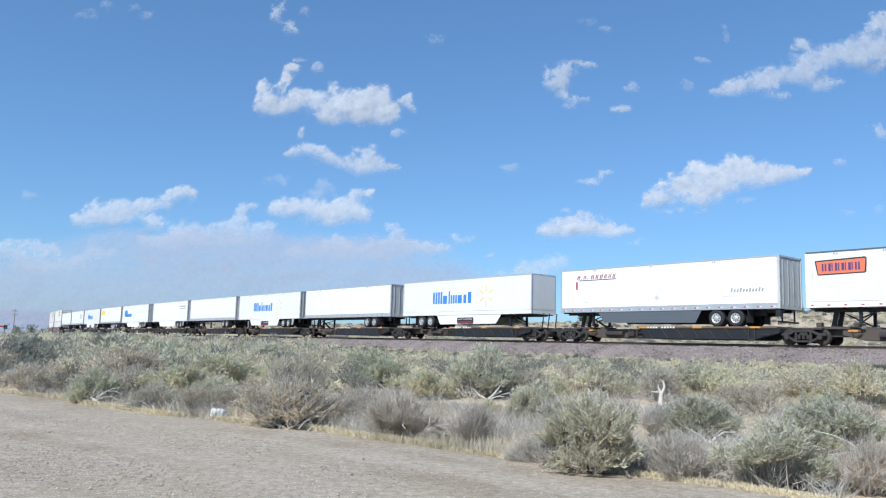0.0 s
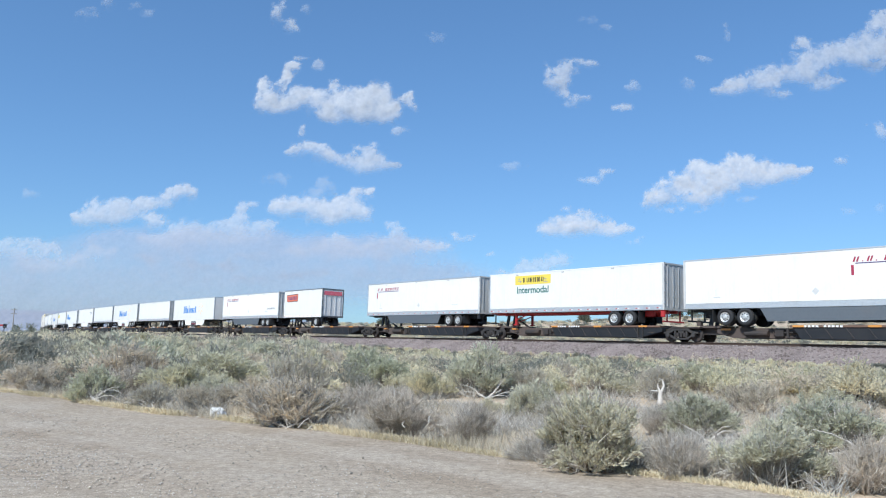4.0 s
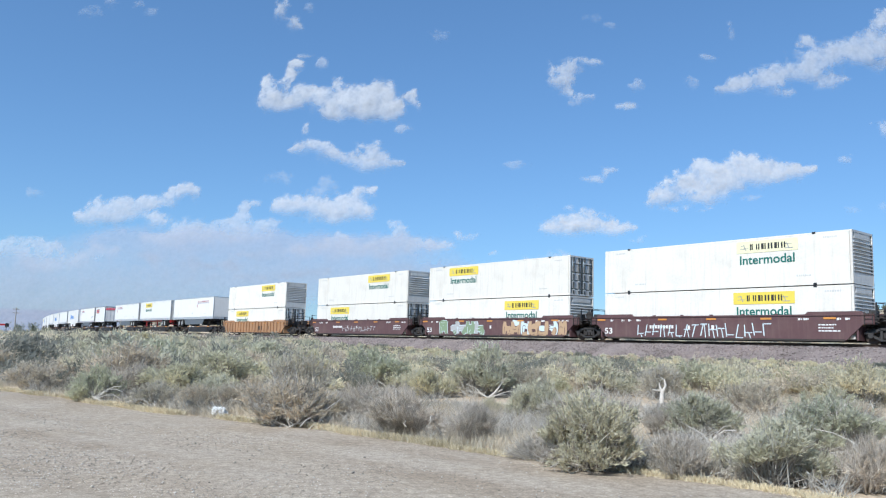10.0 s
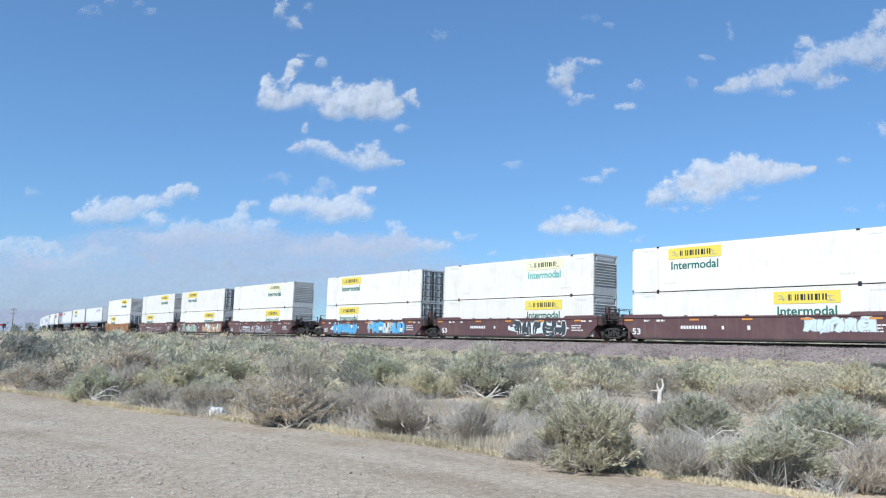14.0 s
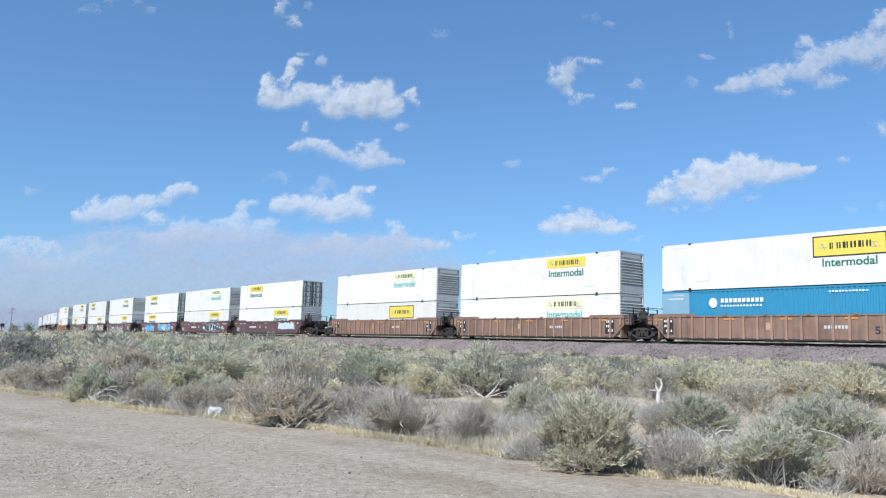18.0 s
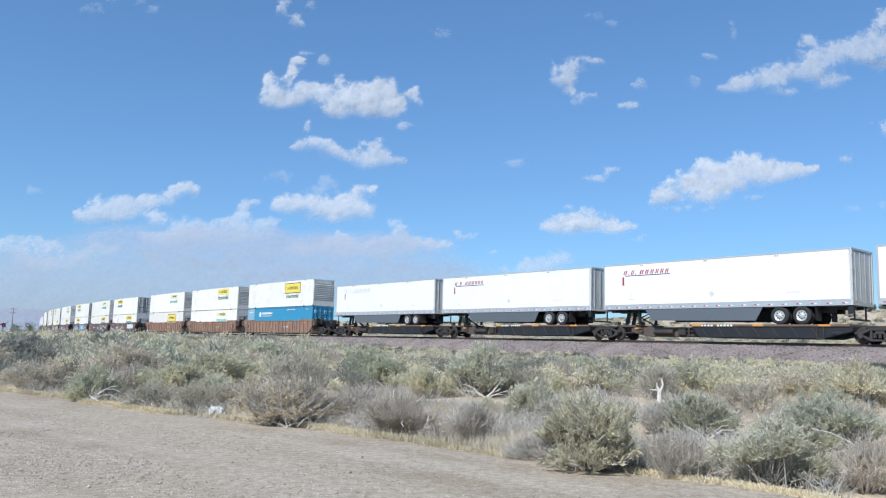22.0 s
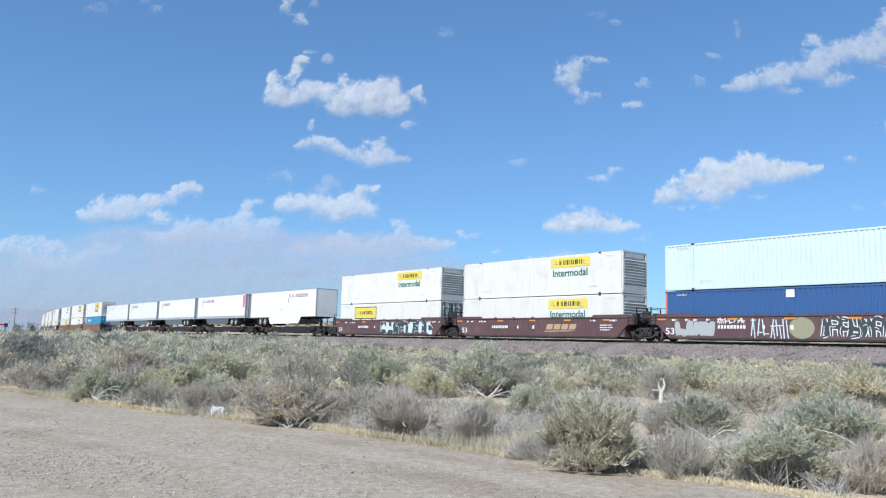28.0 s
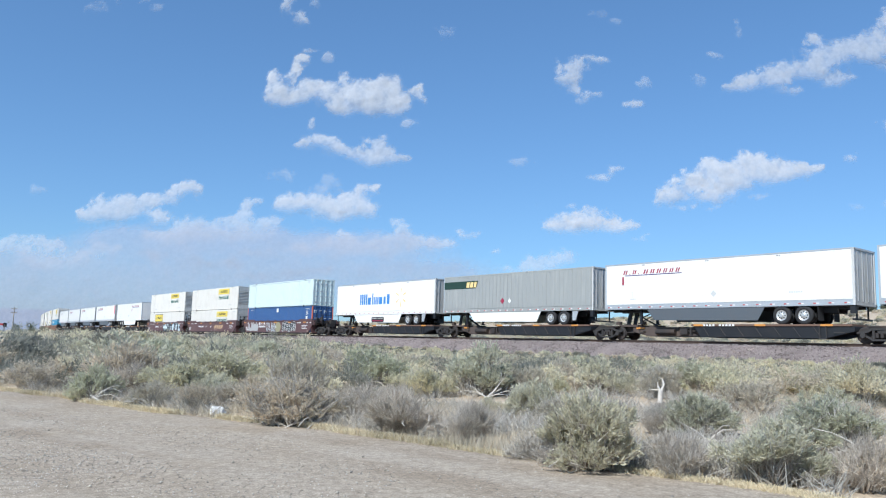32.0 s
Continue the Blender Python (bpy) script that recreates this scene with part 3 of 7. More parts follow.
def spine_platform(first=False, last=False):
    """A trailer-carrying platform, trailer's nose at -x; the last of a set is turned round."""
    car = thing("spine_car", "black steel trailer-carrying rail platform, dusty, with orange reflectors", "rail car", "platforms under the trailers")
    left, right = (-7.4 if first else -8.1), (7.9 if last else 9.2)
    end = 8.9 if last else 9.2
    # narrow spine the whole way
    part("spine", Geo().box(-8.6 if first else -7.9, end, -0.36, 0.36, 0.5, 0.86), "sill_brown", car, "brown dusty centre beam", 0.015)
    part("front_sill", Geo().prism([(-6.3, 0.86), (-6.3, 0.55), (-5.2, 0.27), (-0.8, 0.27), (-0.8, 0.86)], -0.62, 0.62), "sill_brown", car, "brown-grey dusty plate sill", 0.01)
    part("rear_sill", Geo().prism([(-1.35, 0.88), (-0.9, 0.24), (6.5, 0.24), (8.0, 0.62), (8.0, 0.88)], -1.3, 1.3), "black", car, "black side sill", 0.012)
    deck = part("deck", Geo().box(-1.5, 7.9, -1.36, 1.36, 0.88, 1.0), "deck_rust", car, "rust-brown steel deck for the trailer wheels", 0.01)
    for k in range(7):
        part("sill_rib", Geo().prism([(-0.35 + k * 1.1, 0.3), (-0.31 + k * 1.1, 0.3), (-0.71 + k * 1.1, 0.84), (-0.75 + k * 1.1, 0.84)], -1.34, -1.3), "steel", car)
    for x in (-1.0, 2.9, 6.6):
        for y in (-1.37, 1.37):
            part("reflector", CHIP, "orange", deck, "orange-yellow reflective strip", at=pose(x, y, 0.945))
    reflector(car, -5.7, -0.66, 0.78)
    part("step", Geo().box(6.2, 6.6, -1.42, -1.3, 0.2, 0.25).box(6.2, 6.24, -1.4, -1.34, 0.2, 0.9).box(6.56, 6.6, -1.4, -1.34, 0.2, 0.9), "steel", car)
    part("air_tank", Geo().tube((-4.4, -0.75, 0.55), (-3.0, -0.75, 0.55), 0.17, n=12), "rust_black", car)
    part("valve", Geo().box(-2.6, -2.1, -0.85, -0.62, 0.4, 0.75).tube((-2.1, -0.72, 0.6), (-1.4, -0.72, 0.6), 0.05), "rust_black", car)
    hitch = part("hitch_stand", Geo().prism([(-7.0, 1.0), (-6.75, 1.0), (-6.55, 1.88), (-6.8, 1.88)], -0.4, -0.28).prism([(-7.0, 1.0), (-6.75, 1.0), (-6.55, 1.88), (-6.8, 1.88)], 0.28, 0.4).box(-6.95, -6.35, -0.5, 0.5, 1.84, 1.94), "black", car, "black trailer hitch stand", 0.01)
    part("hitch_strut", Geo().prism([(-6.5, 1.78), (-6.4, 1.7), (-5.0, 0.98), (-4.85, 0.98)], -0.1, 0.1), "steel", hitch)
    part("hitch_base", Geo().box(-7.4, -5.9, -0.7, 0.7, 0.86, 1.0).box(-5.2, -4.5, -0.4, 0.4, 0.86, 0.98), "sill_brown", car, "", 0.01)
    g = Geo()
    for k in range(10):
        if k != 4:
            g.box(-0.7 + k * 0.21, -0.56 + k * 0.21, -1.366, -1.36, 0.89, 0.99)
    tagged(part("stencil", g, "sign_white", car, "row of white stencilled marks"), kind="stuff")
    part("brake_pipe", Geo().tube((-7.6, -0.45, 0.48), (8.2, -0.45, 0.48), 0.035, n=6), "rust_black", car)
    for x in (-5.9, -2.9, 8.3):
        part("hose", Geo().tube((x, -0.6, 0.85), (x + 0.25, -0.75, 0.45), 0.035, n=6).tube((x + 0.25, -0.75, 0.45), (x + 0.6, -0.7, 0.62), 0.035, n=6), "rust_black", car)
    part("brake_lever", Geo().box(-1.9, -1.78, -0.9, -0.84, 0.3, 0.85).tube((-1.84, -0.87, 0.35), (0.2, -0.8, 0.22), 0.03, n=6), "rust_black", car)
    part("grab_iron", Geo().tube((7.0, -1.42, 0.55), (7.5, -1.42, 0.55), 0.02, n=6).tube((7.0, -1.42, 0.55), (7.0, -1.3, 0.55), 0.02, n=6).tube((7.5, -1.42, 0.55), (7.5, -1.3, 0.55), 0.02, n=6), "steel", car)
    for x in (-7.55, -5.6):
        part("hitch_lock", Geo().box(x - 0.14, x + 0.14, -0.62, -0.3, 1.0, 1.22), "sill_brown", hitch, "", 0.015)
    part("end_platform", Geo().box(left - 0.6, left + 0.9, -1.1, 1.1, 0.82, 0.92), "rust_black", car, "", 0.01)
    part("end_platform", Geo().box(right - 0.7, right + 0.7 if not last else end, -1.1, 1.1, 0.82, 0.92), "rust_black", car, "", 0.01)
    if first:
        truck(car, left)
        coupler(car, -8.6, -1)
    truck(car, right)
    if last:
        coupler(car, end, 1)
        for y in (-0.9, -0.3, 0.5):
            part("stanchion", POST, "black", car, at=pose(end - 0.1, y, 0.9, 0, 8, 0))
    return car


TYRE = Geo().lathe(0, 0, 0, [(-0.04, 0.3), (-0.14, 0.3), (-0.15, 0.4), (-0.13, 0.49), (-0.08, 0.515), (0.08, 0.515), (0.13, 0.49), (0.15, 0.4), (0.14, 0.3)], 24).mesh("tyre")
RIM = Geo().lathe(0, 0, 0, [(-0.13, 0.12), (-0.10, 0.22), (-0.13, 0.29), (-0.14, 0.31), (-0.1, 0.31)], 20).lathe(0, 0, 0, [(-0.17, 0.08), (-0.16, 0.1), (-0.1, 0.11)], 10).mesh("rim")
HOLE = Geo()
for _k in range(8):
    _a = _k * math.pi / 4
    HOLE.tube((0.185 * math.cos(_a), -0.128, 0.185 * math.sin(_a)), (0.185 * math.cos(_a), -0.1, 0.185 * math.sin(_a)), 0.035, n=6)
HOLE = HOLE.mesh("hand_hole")
TYRE.shade_smooth()


def road_wheels(parent, x, z=1.51):
    """Dual wheels at both ends of an axle; z is the axle's height."""
    part("axle", Geo().tube((x, -1.1, z), (x, 1.1, z), 0.09), "black", parent)
    for y, turn in ((-1.12, 0), (-0.78, 0), (1.12, 180), (0.78, 180)):
        w = part("wheel", TYRE, "tyre", parent, "black dual tyre on a pale rim", at=pose(x, y, z, 0, 0, turn))
        if abs(y) > 1:
            part("rim", RIM, "rim", w, "white steel rim")
            part("hand_hole", HOLE, "tyre", w)


def rods(parent, x, y0, y1, z0, z1, n, material="alu"):
    for k in range(n):
        y = y0 + (y1 - y0) * (k + 0.5) / n
        part("lock_rod", Geo().tube((x + 0.03, y, z0 + 0.08), (x + 0.03, y, z1 - 0.06), 0.028, n=6).box(x, x + 0.06, y - 0.05, y + 0.05, z0 + 0.7, z0 + 0.8), material, parent)


def side_posts(t, length, paint):
    """Upright posts of a sheet-and-post van side."""
    me = Geo().box(-0.03, 0.03, -1.309, -1.29, 2.3, 4.9).mesh("side_post")
    n = int(length / 0.41)
    for k in range(n):
        x = -length / 2 + 0.3 + k * 0.41
        part("side_post", me, paint, t, at=pose(x, 0, 0))
    return t


def road_trailer(label, paint="white", length=16.15, skirt="skirt", rail="alu", doors="grey_end", wheels=2, steel="black", band=True, top="alu", surround=None):
    """A van trailer, nose at -x, doors at +x, standing on a rail platform's deck."""
    h = length / 2
    t = thing("van_trailer", label, "trailer", "trailers on the train")
    z0, z1, w = 1.98, 5.0, 1.295
    body = part("body", Geo().box(-h, h - 0.12, -w, w, z0 + 0.3, z1 - 0.06), paint, t, "", 0.03)
    part("roof_rail", Geo().box(-h - 0.01, h, -w - 0.012, w + 0.012, z1 - 0.1, z1), top, t, "aluminium top rail", 0.015)
    part("side_rail", Geo().box(-h + 0.01, h - 0.1, -w - 0.015, w + 0.015, z0, z0 + 0.3), rail, t, "grey lower side rail with small markers", 0.012)
    n = max(4, int(length / 0.78))
    for colour, shift, tape in (("tape_red", -0.075, "short red marking tape"), ("sign_white", 0.075, "short white marking tape")):
        g = Geo()
        for k in range(n):
            x = -h + 0.4 + k * (length - 0.8) / (n - 1) + shift
            g.box(x - 0.075, x + 0.075, -w - 0.022, -w - 0.01, z0 + 0.1, z0 + 0.165)
        part("marker_strip", g, colour, t, tape)
    for x in (-h * 0.62, -h * 0.05, h * 0.5):
        part("marker_lamp", Geo().box(x - 0.1, x - 0.03, -w - 0.03, -w, z1 - 0.2, z1 - 0.13).box(x + 0.03, x + 0.1, -w - 0.03, -w, z1 - 0.2, z1 - 0.13), "sign_grey", t)
    for y in (-w - 0.01, w - 0.1):
        part("corner_post", Geo().box(-h - 0.012, -h + 0.1, y, y + 0.11, z0 + 0.02, z1 - 0.02), "alu" if band else paint, t)
    fr = part("door_frame", Geo().box(h - 0.12, h + 0.01, -w - 0.01, -w + 0.1, z0, z1).box(h - 0.12, h + 0.01, w - 0.1, w + 0.01, z0, z1).box(h - 0.12, h + 0.01, -w, w, z1 - 0.12, z1).box(h - 0.12, h + 0.01, -w, w, z0, z0 + 0.14), surround or doors, t, "", 0.01)
    for a, b in ((-w + 0.1, -0.01), (0.01, w - 0.1)):
        d = part("door", Geo().box(h - 0.1, h - 0.03, a, b, z0 + 0.15, z1 - 0.13), doors, t, "grey rear door with lock rods", 0.008)
        rods(d, h - 0.03, a, b, z0 + 0.15, z1 - 0.13, 2)
    for k in range(4):
        part("hinge", Geo().box(h - 0.02, h + 0.05, -w - 0.035, -w + 0.04, z0 + 0.4 + k * 0.75, z0 + 0.5 + k * 0.75), "alu", fr)
    part("bumper", Geo().box(h - 0.25, h - 0.15, -1.15, 1.15, 1.22, 1.32).box(h - 0.24, h - 0.16, -0.75, -0.67, 1.3, z0).box(h - 0.24, h - 0.16, 0.67, 0.75, 1.3, z0).box(h - 0.3, h - 0.02, -w + 0.05, -w + 0.2, 1.55, z0), steel, t, "", 0.01)
    part("underframe", Geo().box(-h + 0.1, h - 0.2, -0.55, -0.42, z0 - 0.16, z0).box(-h + 0.1, h - 0.2, 0.42, 0.55, z0 - 0.16, z0).box(-h + 0.1, -h + 1.8, -1.1, 1.1, z0 - 0.06, z0), steel, t)
    for y in (0.8, -0.95):
        gear = part("landing_leg", Geo().box(-h + 2.55, -h + 2.7, y, y + 0.15, 1.1, z0).box(-h + 2.45, -h + 2.8, y - 0.06, y + 0.21, 1.05, 1.12), steel, t, "", 0.01)
    part("brace", Geo().tube((-h + 2.65, -0.85, 1.45), (-h + 3.9, -0.8, z0 - 0.05), 0.04).tube((-h + 2.65, -0.85, 1.2), (-h + 2.65, 0.85, 1.8), 0.035), steel, gear)
    if skirt:
        x1 = h - 5.15
        part("side_skirt", Geo().prism([(-h + 3.3, z0), (-h + 3.9, 1.26), (x1 - 0.2, 1.22), (x1 + 0.25, z0)], -w + 0.02, -w + 0.06).prism([(-h + 3.3, z0), (-h + 3.9, 1.26), (x1 - 0.2, 1.22), (x1 + 0.25, z0)], w - 0.06, w - 0.02), skirt, t, "side skirt panel")
    bogie = part("slider", Geo().box(h - 4.6, h - 1.2, -0.6, -0.45, 1.62, z0 - 0.1).box(h - 4.6, h - 1.2, 0.45, 0.6, 1.62, z0 - 0.1), steel, t)
    for k in range(wheels):
        road_wheels(t, (h - 2.72 - (1 - k) * 1.24) if wheels == 2 else h - 1.3, 1.49)
    for y in (-1.28, 0.62):
        part("mud_flap", Geo().box(h - 1.95, h - 1.93, y, y + 0.66, 1.2, z0), "tyre", t)
    if skirt == "skirt_white":
        part("fairing", Geo().prism([(h - 1.9, z0), (h - 1.9, 1.3), (h - 1.6, 1.3), (h - 1.35, z0)], -1.25, -1.2), "alu", t)
    return t


def box_container(label, paint="white_box", z0=0.23, height=2.85, end="ribs", corrugated=False, end_paint="grey_end", post=None):
    """A 53-foot container; the end at +x shows ribs or doors."""
    t = thing("shipping_container", label, "container", "containers stacked on the train")
    h, w, z1 = HALF, 1.295, z0 + height
    if corrugated:
        g = Geo()
        for sgn in (-1, 1):
            v, f, x = [], [], -h + 0.12
            prof = []
            while x < h - 0.12:
                prof += [(x, 0.0), (x + 0.09, 0.0), (x + 0.13, 0.045), (x + 0.23, 0.045)]
                x += 0.275
            prof.append((h - 0.12, 0.0))
            for px_, dep in prof:
                v += [(px_, sgn * (w - 0.01 - dep), z0 + 0.14), (px_, sgn * (w - 0.01 - dep), z1 - 0.1)]
            for k in range(len(prof) - 1):
                f.append((2 * k, 2 * k + 2, 2 * k + 3, 2 * k + 1))
            g.add(v, f)
        part("side_wall", g, paint, t, "vertically corrugated steel side")
        part("core", Geo().box(-h + 0.1, h - 0.12, -w + 0.07, w - 0.07, z0 + 0.05, z1 - 0.06), paint, t)
    else:
        part("side_wall", Geo().box(-h + 0.03, h - 0.14, -w + 0.006, w - 0.006, z0 + 0.05, z1 - 0.05), paint, t, "", 0.01)
    part("bottom_rail", Geo().box(-h, h, -w, -w + 0.1, z0, z0 + 0.15).box(-h, h, w - 0.1, w, z0, z0 + 0.15), paint, t, "", 0.008)
    part("top_rail", Geo().box(-h, h, -w, -w + 0.09, z1 - 0.11, z1 - 0.012).box(-h, h, w - 0.09, w, z1 - 0.11, z1 - 0.012), paint, t, "", 0.008)
    part("roof", Geo().box(-h + 0.05, h - 0.05, -w + 0.08, w - 0.08, z1 - 0.07, z1 - 0.02), paint, t)
    for x in (-h, h - 0.12):
        for y in (-w, w - 0.12):
            part("corner_post", Geo().box(x, x + 0.12, y, y + 0.12, z0, z1), post or paint, t, "", 0.01)
    for x in (-6.1, 6.1):
        part("stacking_post", Geo().box(x - 0.05, x + 0.05, -w - 0.008, -w + 0.1, z0, z1 + 0.0), paint, t)
        for z in (z1 - 0.09, z0):
            part("casting", Geo().box(x - 0.09, x + 0.09, -w - 0.014, -w + 0.16, z, z + 0.11), "black", t, "dark steel stacking casting")
    part("front_wall", Geo().box(-h + 0.01, -h + 0.06, -w + 0.1, w - 0.1, z0 + 0.05, z1 - 0.05), paint, t)
    if end == "ribs":
        wall = part("end_wall", Geo().box(h - 0.13, h - 0.07, -w + 0.1, w - 0.1, z0, z1), end_paint, t, "ribbed grey-white end wall")
        for k in range(9):
            z = z0 + 0.72 + k * 0.19
            part("end_rib", Geo().prism([(h - 0.1, z - 0.05), (h + 0.03, z - 0.045), (h + 0.03, z - 0.005), (h - 0.1, z + 0.06)], -w + 0.14, w - 0.14), end_paint, wall)
        # dark strips that paint the shaded gap along each edge of the wall
        for y in (-w + 0.1, w - 0.16):
            part("end_edge", Geo().box(h - 0.09, h - 0.05, y, y + 0.06, z0 + 0.05, z1 - 0.05), "door_dark", wall)
        part("vent_panel", Geo().box(h - 0.08, h - 0.02, -w + 0.35, w - 0.35, z0 + 2.42, z0 + 2.72), end_paint, wall)
        part("end_sill", Geo().box(h - 0.12, h - 0.01, -w + 0.1, w - 0.1, z0, z0 + 0.6), end_paint, wall)
        part("end_header", Geo().box(h - 0.12, h - 0.005, -w + 0.1, w - 0.1, z1 - 0.12, z1), end_paint, wall)
    else:
        part("end_frame", Geo().box(h - 0.12, h, -w + 0.1, w - 0.1, z1 - 0.13, z1).box(h - 0.12, h, -w + 0.1, w - 0.1, z0, z0 + 0.14), end_paint, t, "", 0.01)
        dark = "door_dark" if end_paint == "grey_end" else end_paint
        for a, b in ((-w + 0.12, -0.01), (0.01, w - 0.12)):
            d = part("door", Geo().box(h - 0.1, h - 0.04, a, b, z0 + 0.15, z1 - 0.14), end_paint, t, "end door with lock rods", 0.008)
            for k in range(2):
                y = a + (b - a) * (k + 0.5) / 2
                bar = part("lock_rod", Geo().box(h - 0.04, h + 0.02, y - 0.055, y + 0.055, z0 + 0.1, z1 - 0.1), dark, d, "upright lock rod")
                for z in (0.35, 0.95, 1.5, 2.3):
                    part("rod_bracket", Geo().box(h - 0.035, h + 0.045, y - 0.11, y + 0.11, z0 + z, z0 + z + 0.09), "alu", bar)
            for y in (a, b - 0.09):
                part("gasket", Geo().box(h - 0.045, h - 0.02, y, y + 0.09, z0 + 0.15, z1 - 0.14), dark, d)
            for k in range(4):
                part("door_band", Geo().box(h - 0.045, h - 0.028, a + 0.09, b - 0.09, z0 + 0.42 + k * 0.6, z0 + 0.5 + k * 0.6), dark, d)
            part("data_plate", Geo().box(h - 0.045, h - 0.025, a + 0.12, a + 0.42, z1 - 0.75, z1 - 0.4), "spray_pale", d)
    return t


def well_unit(paint, ribbed=False, first=False, tall=False):
    """One well of a double-stack car."""
    what = "ochre-brown rust-streaked well car with upright side ribs" if ribbed else "maroon smooth-sided double-stack well car with pale stencils"
    car = thing("well_car", what, "rail car", "well cars of the train")
    low, top, w = 0.17, 1.5, 1.5
    side_out = [(-9.1, 0.98), (-8.55, 0.98), (-7.7, low), (7.7, low), (8.55, 0.98), (9.1, 0.98), (9.1, top - 0.02), (-9.1, top - 0.02)]
    for s in (-1, 1):
        side = part("side_sheet", Geo().prism(side_out, min(s * w, s * (w - 0.06)), max(s * w, s * (w - 0.06))), paint, car, "", 0.008)
        part("top_chord", Geo().box(-9.1, 9.1, min(s * (w + 0.05), s * (w - 0.12)), max(s * (w + 0.05), s * (w - 0.12)), top - 0.06, top + 0.03), paint, side, "", 0.01)
        part("bottom_chord", Geo().box(-7.65, 7.65, min(s * (w + 0.04), s * (w - 0.12)), max(s * (w + 0.04), s * (w - 0.12)), low - 0.06, low + 0.05), "rust_black", side, "", 0.01)
        for e in (-1, 1):
            part("raised_end", Geo().prism([(e * 5.6, top + 0.02), (e * 5.75, top + 0.17), (e * 8.5, top + 0.17), (e * 8.6, top + 0.02)] if e < 0 else [(5.6, top + 0.02), (8.6, top + 0.02), (8.5, top + 0.17), (5.75, top + 0.17)], min(s * (w + 0.03), s * (w - 0.1)), max(s * (w + 0.03), s * (w - 0.1))), paint, side)
        if ribbed:
            for k in range(21):
                x = -8.3 + k * 0.83
                zl = low if abs(x) < 7.6 else 1.0
                part("side_rib", Geo().box(x - 0.065, x + 0.065, min(s * w, s * (w + 0.1)), max(s * w, s * (w + 0.1)), zl, top - 0.06), "rust_rib" if paint == "ochre_dark" else paint, side)
            for k in range(6):
                x = -6.1 + k * 2.44
                part("step", Geo().box(x - 0.08, x + 0.08, min(s * w, s * (w + 0.09)), max(s * w, s * (w + 0.09)), top, top + 0.1), paint, side)
        else:
            for k in range(7):
                x = -6.0 + k * 2.0
                part("chord_lug", Geo().box(x - 0.09, x + 0.09, min(s * (w - 0.05), s * (w + 0.05)), max(s * (w - 0.05), s * (w + 0.05)), top + 0.03, top + 0.09), paint, side)
    part("floor", Geo().box(-7.7, 7.7, -1.4, 1.4, low - 0.04, low + 0.04), "rust_black", car)
    for e in (-1, 1):
        part("bulkhead", Geo().box(min(e * 8.2, e * 8.3), max(e * 8.2, e * 8.3), -w + 0.06, w - 0.06, low, top), paint, car)
        part("end_deck", Geo().box(min(e * 8.3, e * 9.9), max(e * 8.3, e * 9.9), -0.5, 0.5, 0.86, 1.16).box(min(e * 8.3, e * 9.3), max(e * 8.3, e * 9.3), -1.4, 1.4, 1.18, 1.26), "rust_black", car, "", 0.015)
        rail = part("end_rail", Geo().tube((e * 9.2, -1.35, 1.45), (e * 9.2, 1.35, 1.45), 0.03).tube((e * 8.6, -1.38, 1.4), (e * 9.3, -1.38, 1.05), 0.03), "rust_black", car)
        for x, y in ((9.15, -1.3), (9.75, -0.95), (9.15, 1.3)):
            part("stanchion", POST, "rust_black", rail, at=pose(e * x, y, 1.0))
        part("hand_rail", Geo().tube((e * 9.15, -1.3, 2.08), (e * 9.75, -0.95, 2.08), 0.022, n=6).tube((e * 9.15, -1.3, 1.75), (e * 9.75, -0.95, 1.75), 0.022, n=6).tube((e * 9.15, -1.3, 2.08), (e * 9.15, 1.3, 2.08), 0.022, n=6), "rust_black", rail)
        part("brake_box", Geo().box(min(e * 8.75, e * 9.1), max(e * 8.75, e * 9.1), -1.25, -0.8, 1.26, 1.72).box(min(e * 9.2, e * 9.6), max(e * 9.2, e * 9.6), 0.2, 0.8, 1.2, 1.62), "steel", car, "", 0.02)
        part("air_tank", Geo().tube((e * 8.9, 0.1, 1.42), (e * 8.9, 1.0, 1.42), 0.16, n=12), "rust_black", car)
        part("hand_wheel", Geo().lathe(e * 9.62, -1.02, 1.66, [(-0.02, 0.2), (-0.02, 0.26), (0.02, 0.26), (0.02, 0.2)], 16), "rust_black", car)
        lad = part("ladder", Geo().box(min(e * 8.62, e * 8.66), max(e * 8.62, e * 8.66), -w - 0.07, -w - 0.03, 0.98, 1.62), "rust_black", car)
        part("stile", Geo().box(min(e * 9.02, e * 9.06), max(e * 9.02, e * 9.06), -w - 0.07, -w - 0.03, 0.98, 1.62), "rust_black", lad)
        for k in range(3):
            part("rung", Geo().tube((e * 8.64, -w - 0.05, 1.06 + k * 0.22), (e * 9.04, -w - 0.05, 1.06 + k * 0.22), 0.015, n=6), "rust_black", lad)
        part("hose", Geo().tube((e * 9.85, -0.45, 1.0), (e * 9.95, -0.5, 0.6), 0.03, n=6).tube((e * 9.95, -0.5, 0.6), (e * 10.15, -0.4, 0.4), 0.03, n=6), "tyre", car)
        part("slack_rod", Geo().tube((e * 8.3, -1.2, 0.9), (e * 9.6, -0.9, 1.25), 0.035, n=6), "steel", car)
        for k in range(3):
            part("walkway_bar", Geo().box(min(e * (8.7 + k * 0.4), e * (8.95 + k * 0.4)), max(e * (8.7 + k * 0.4), e * (8.95 + k * 0.4)), -1.45, -0.6, 1.28, 1.33), "rust_black", car)
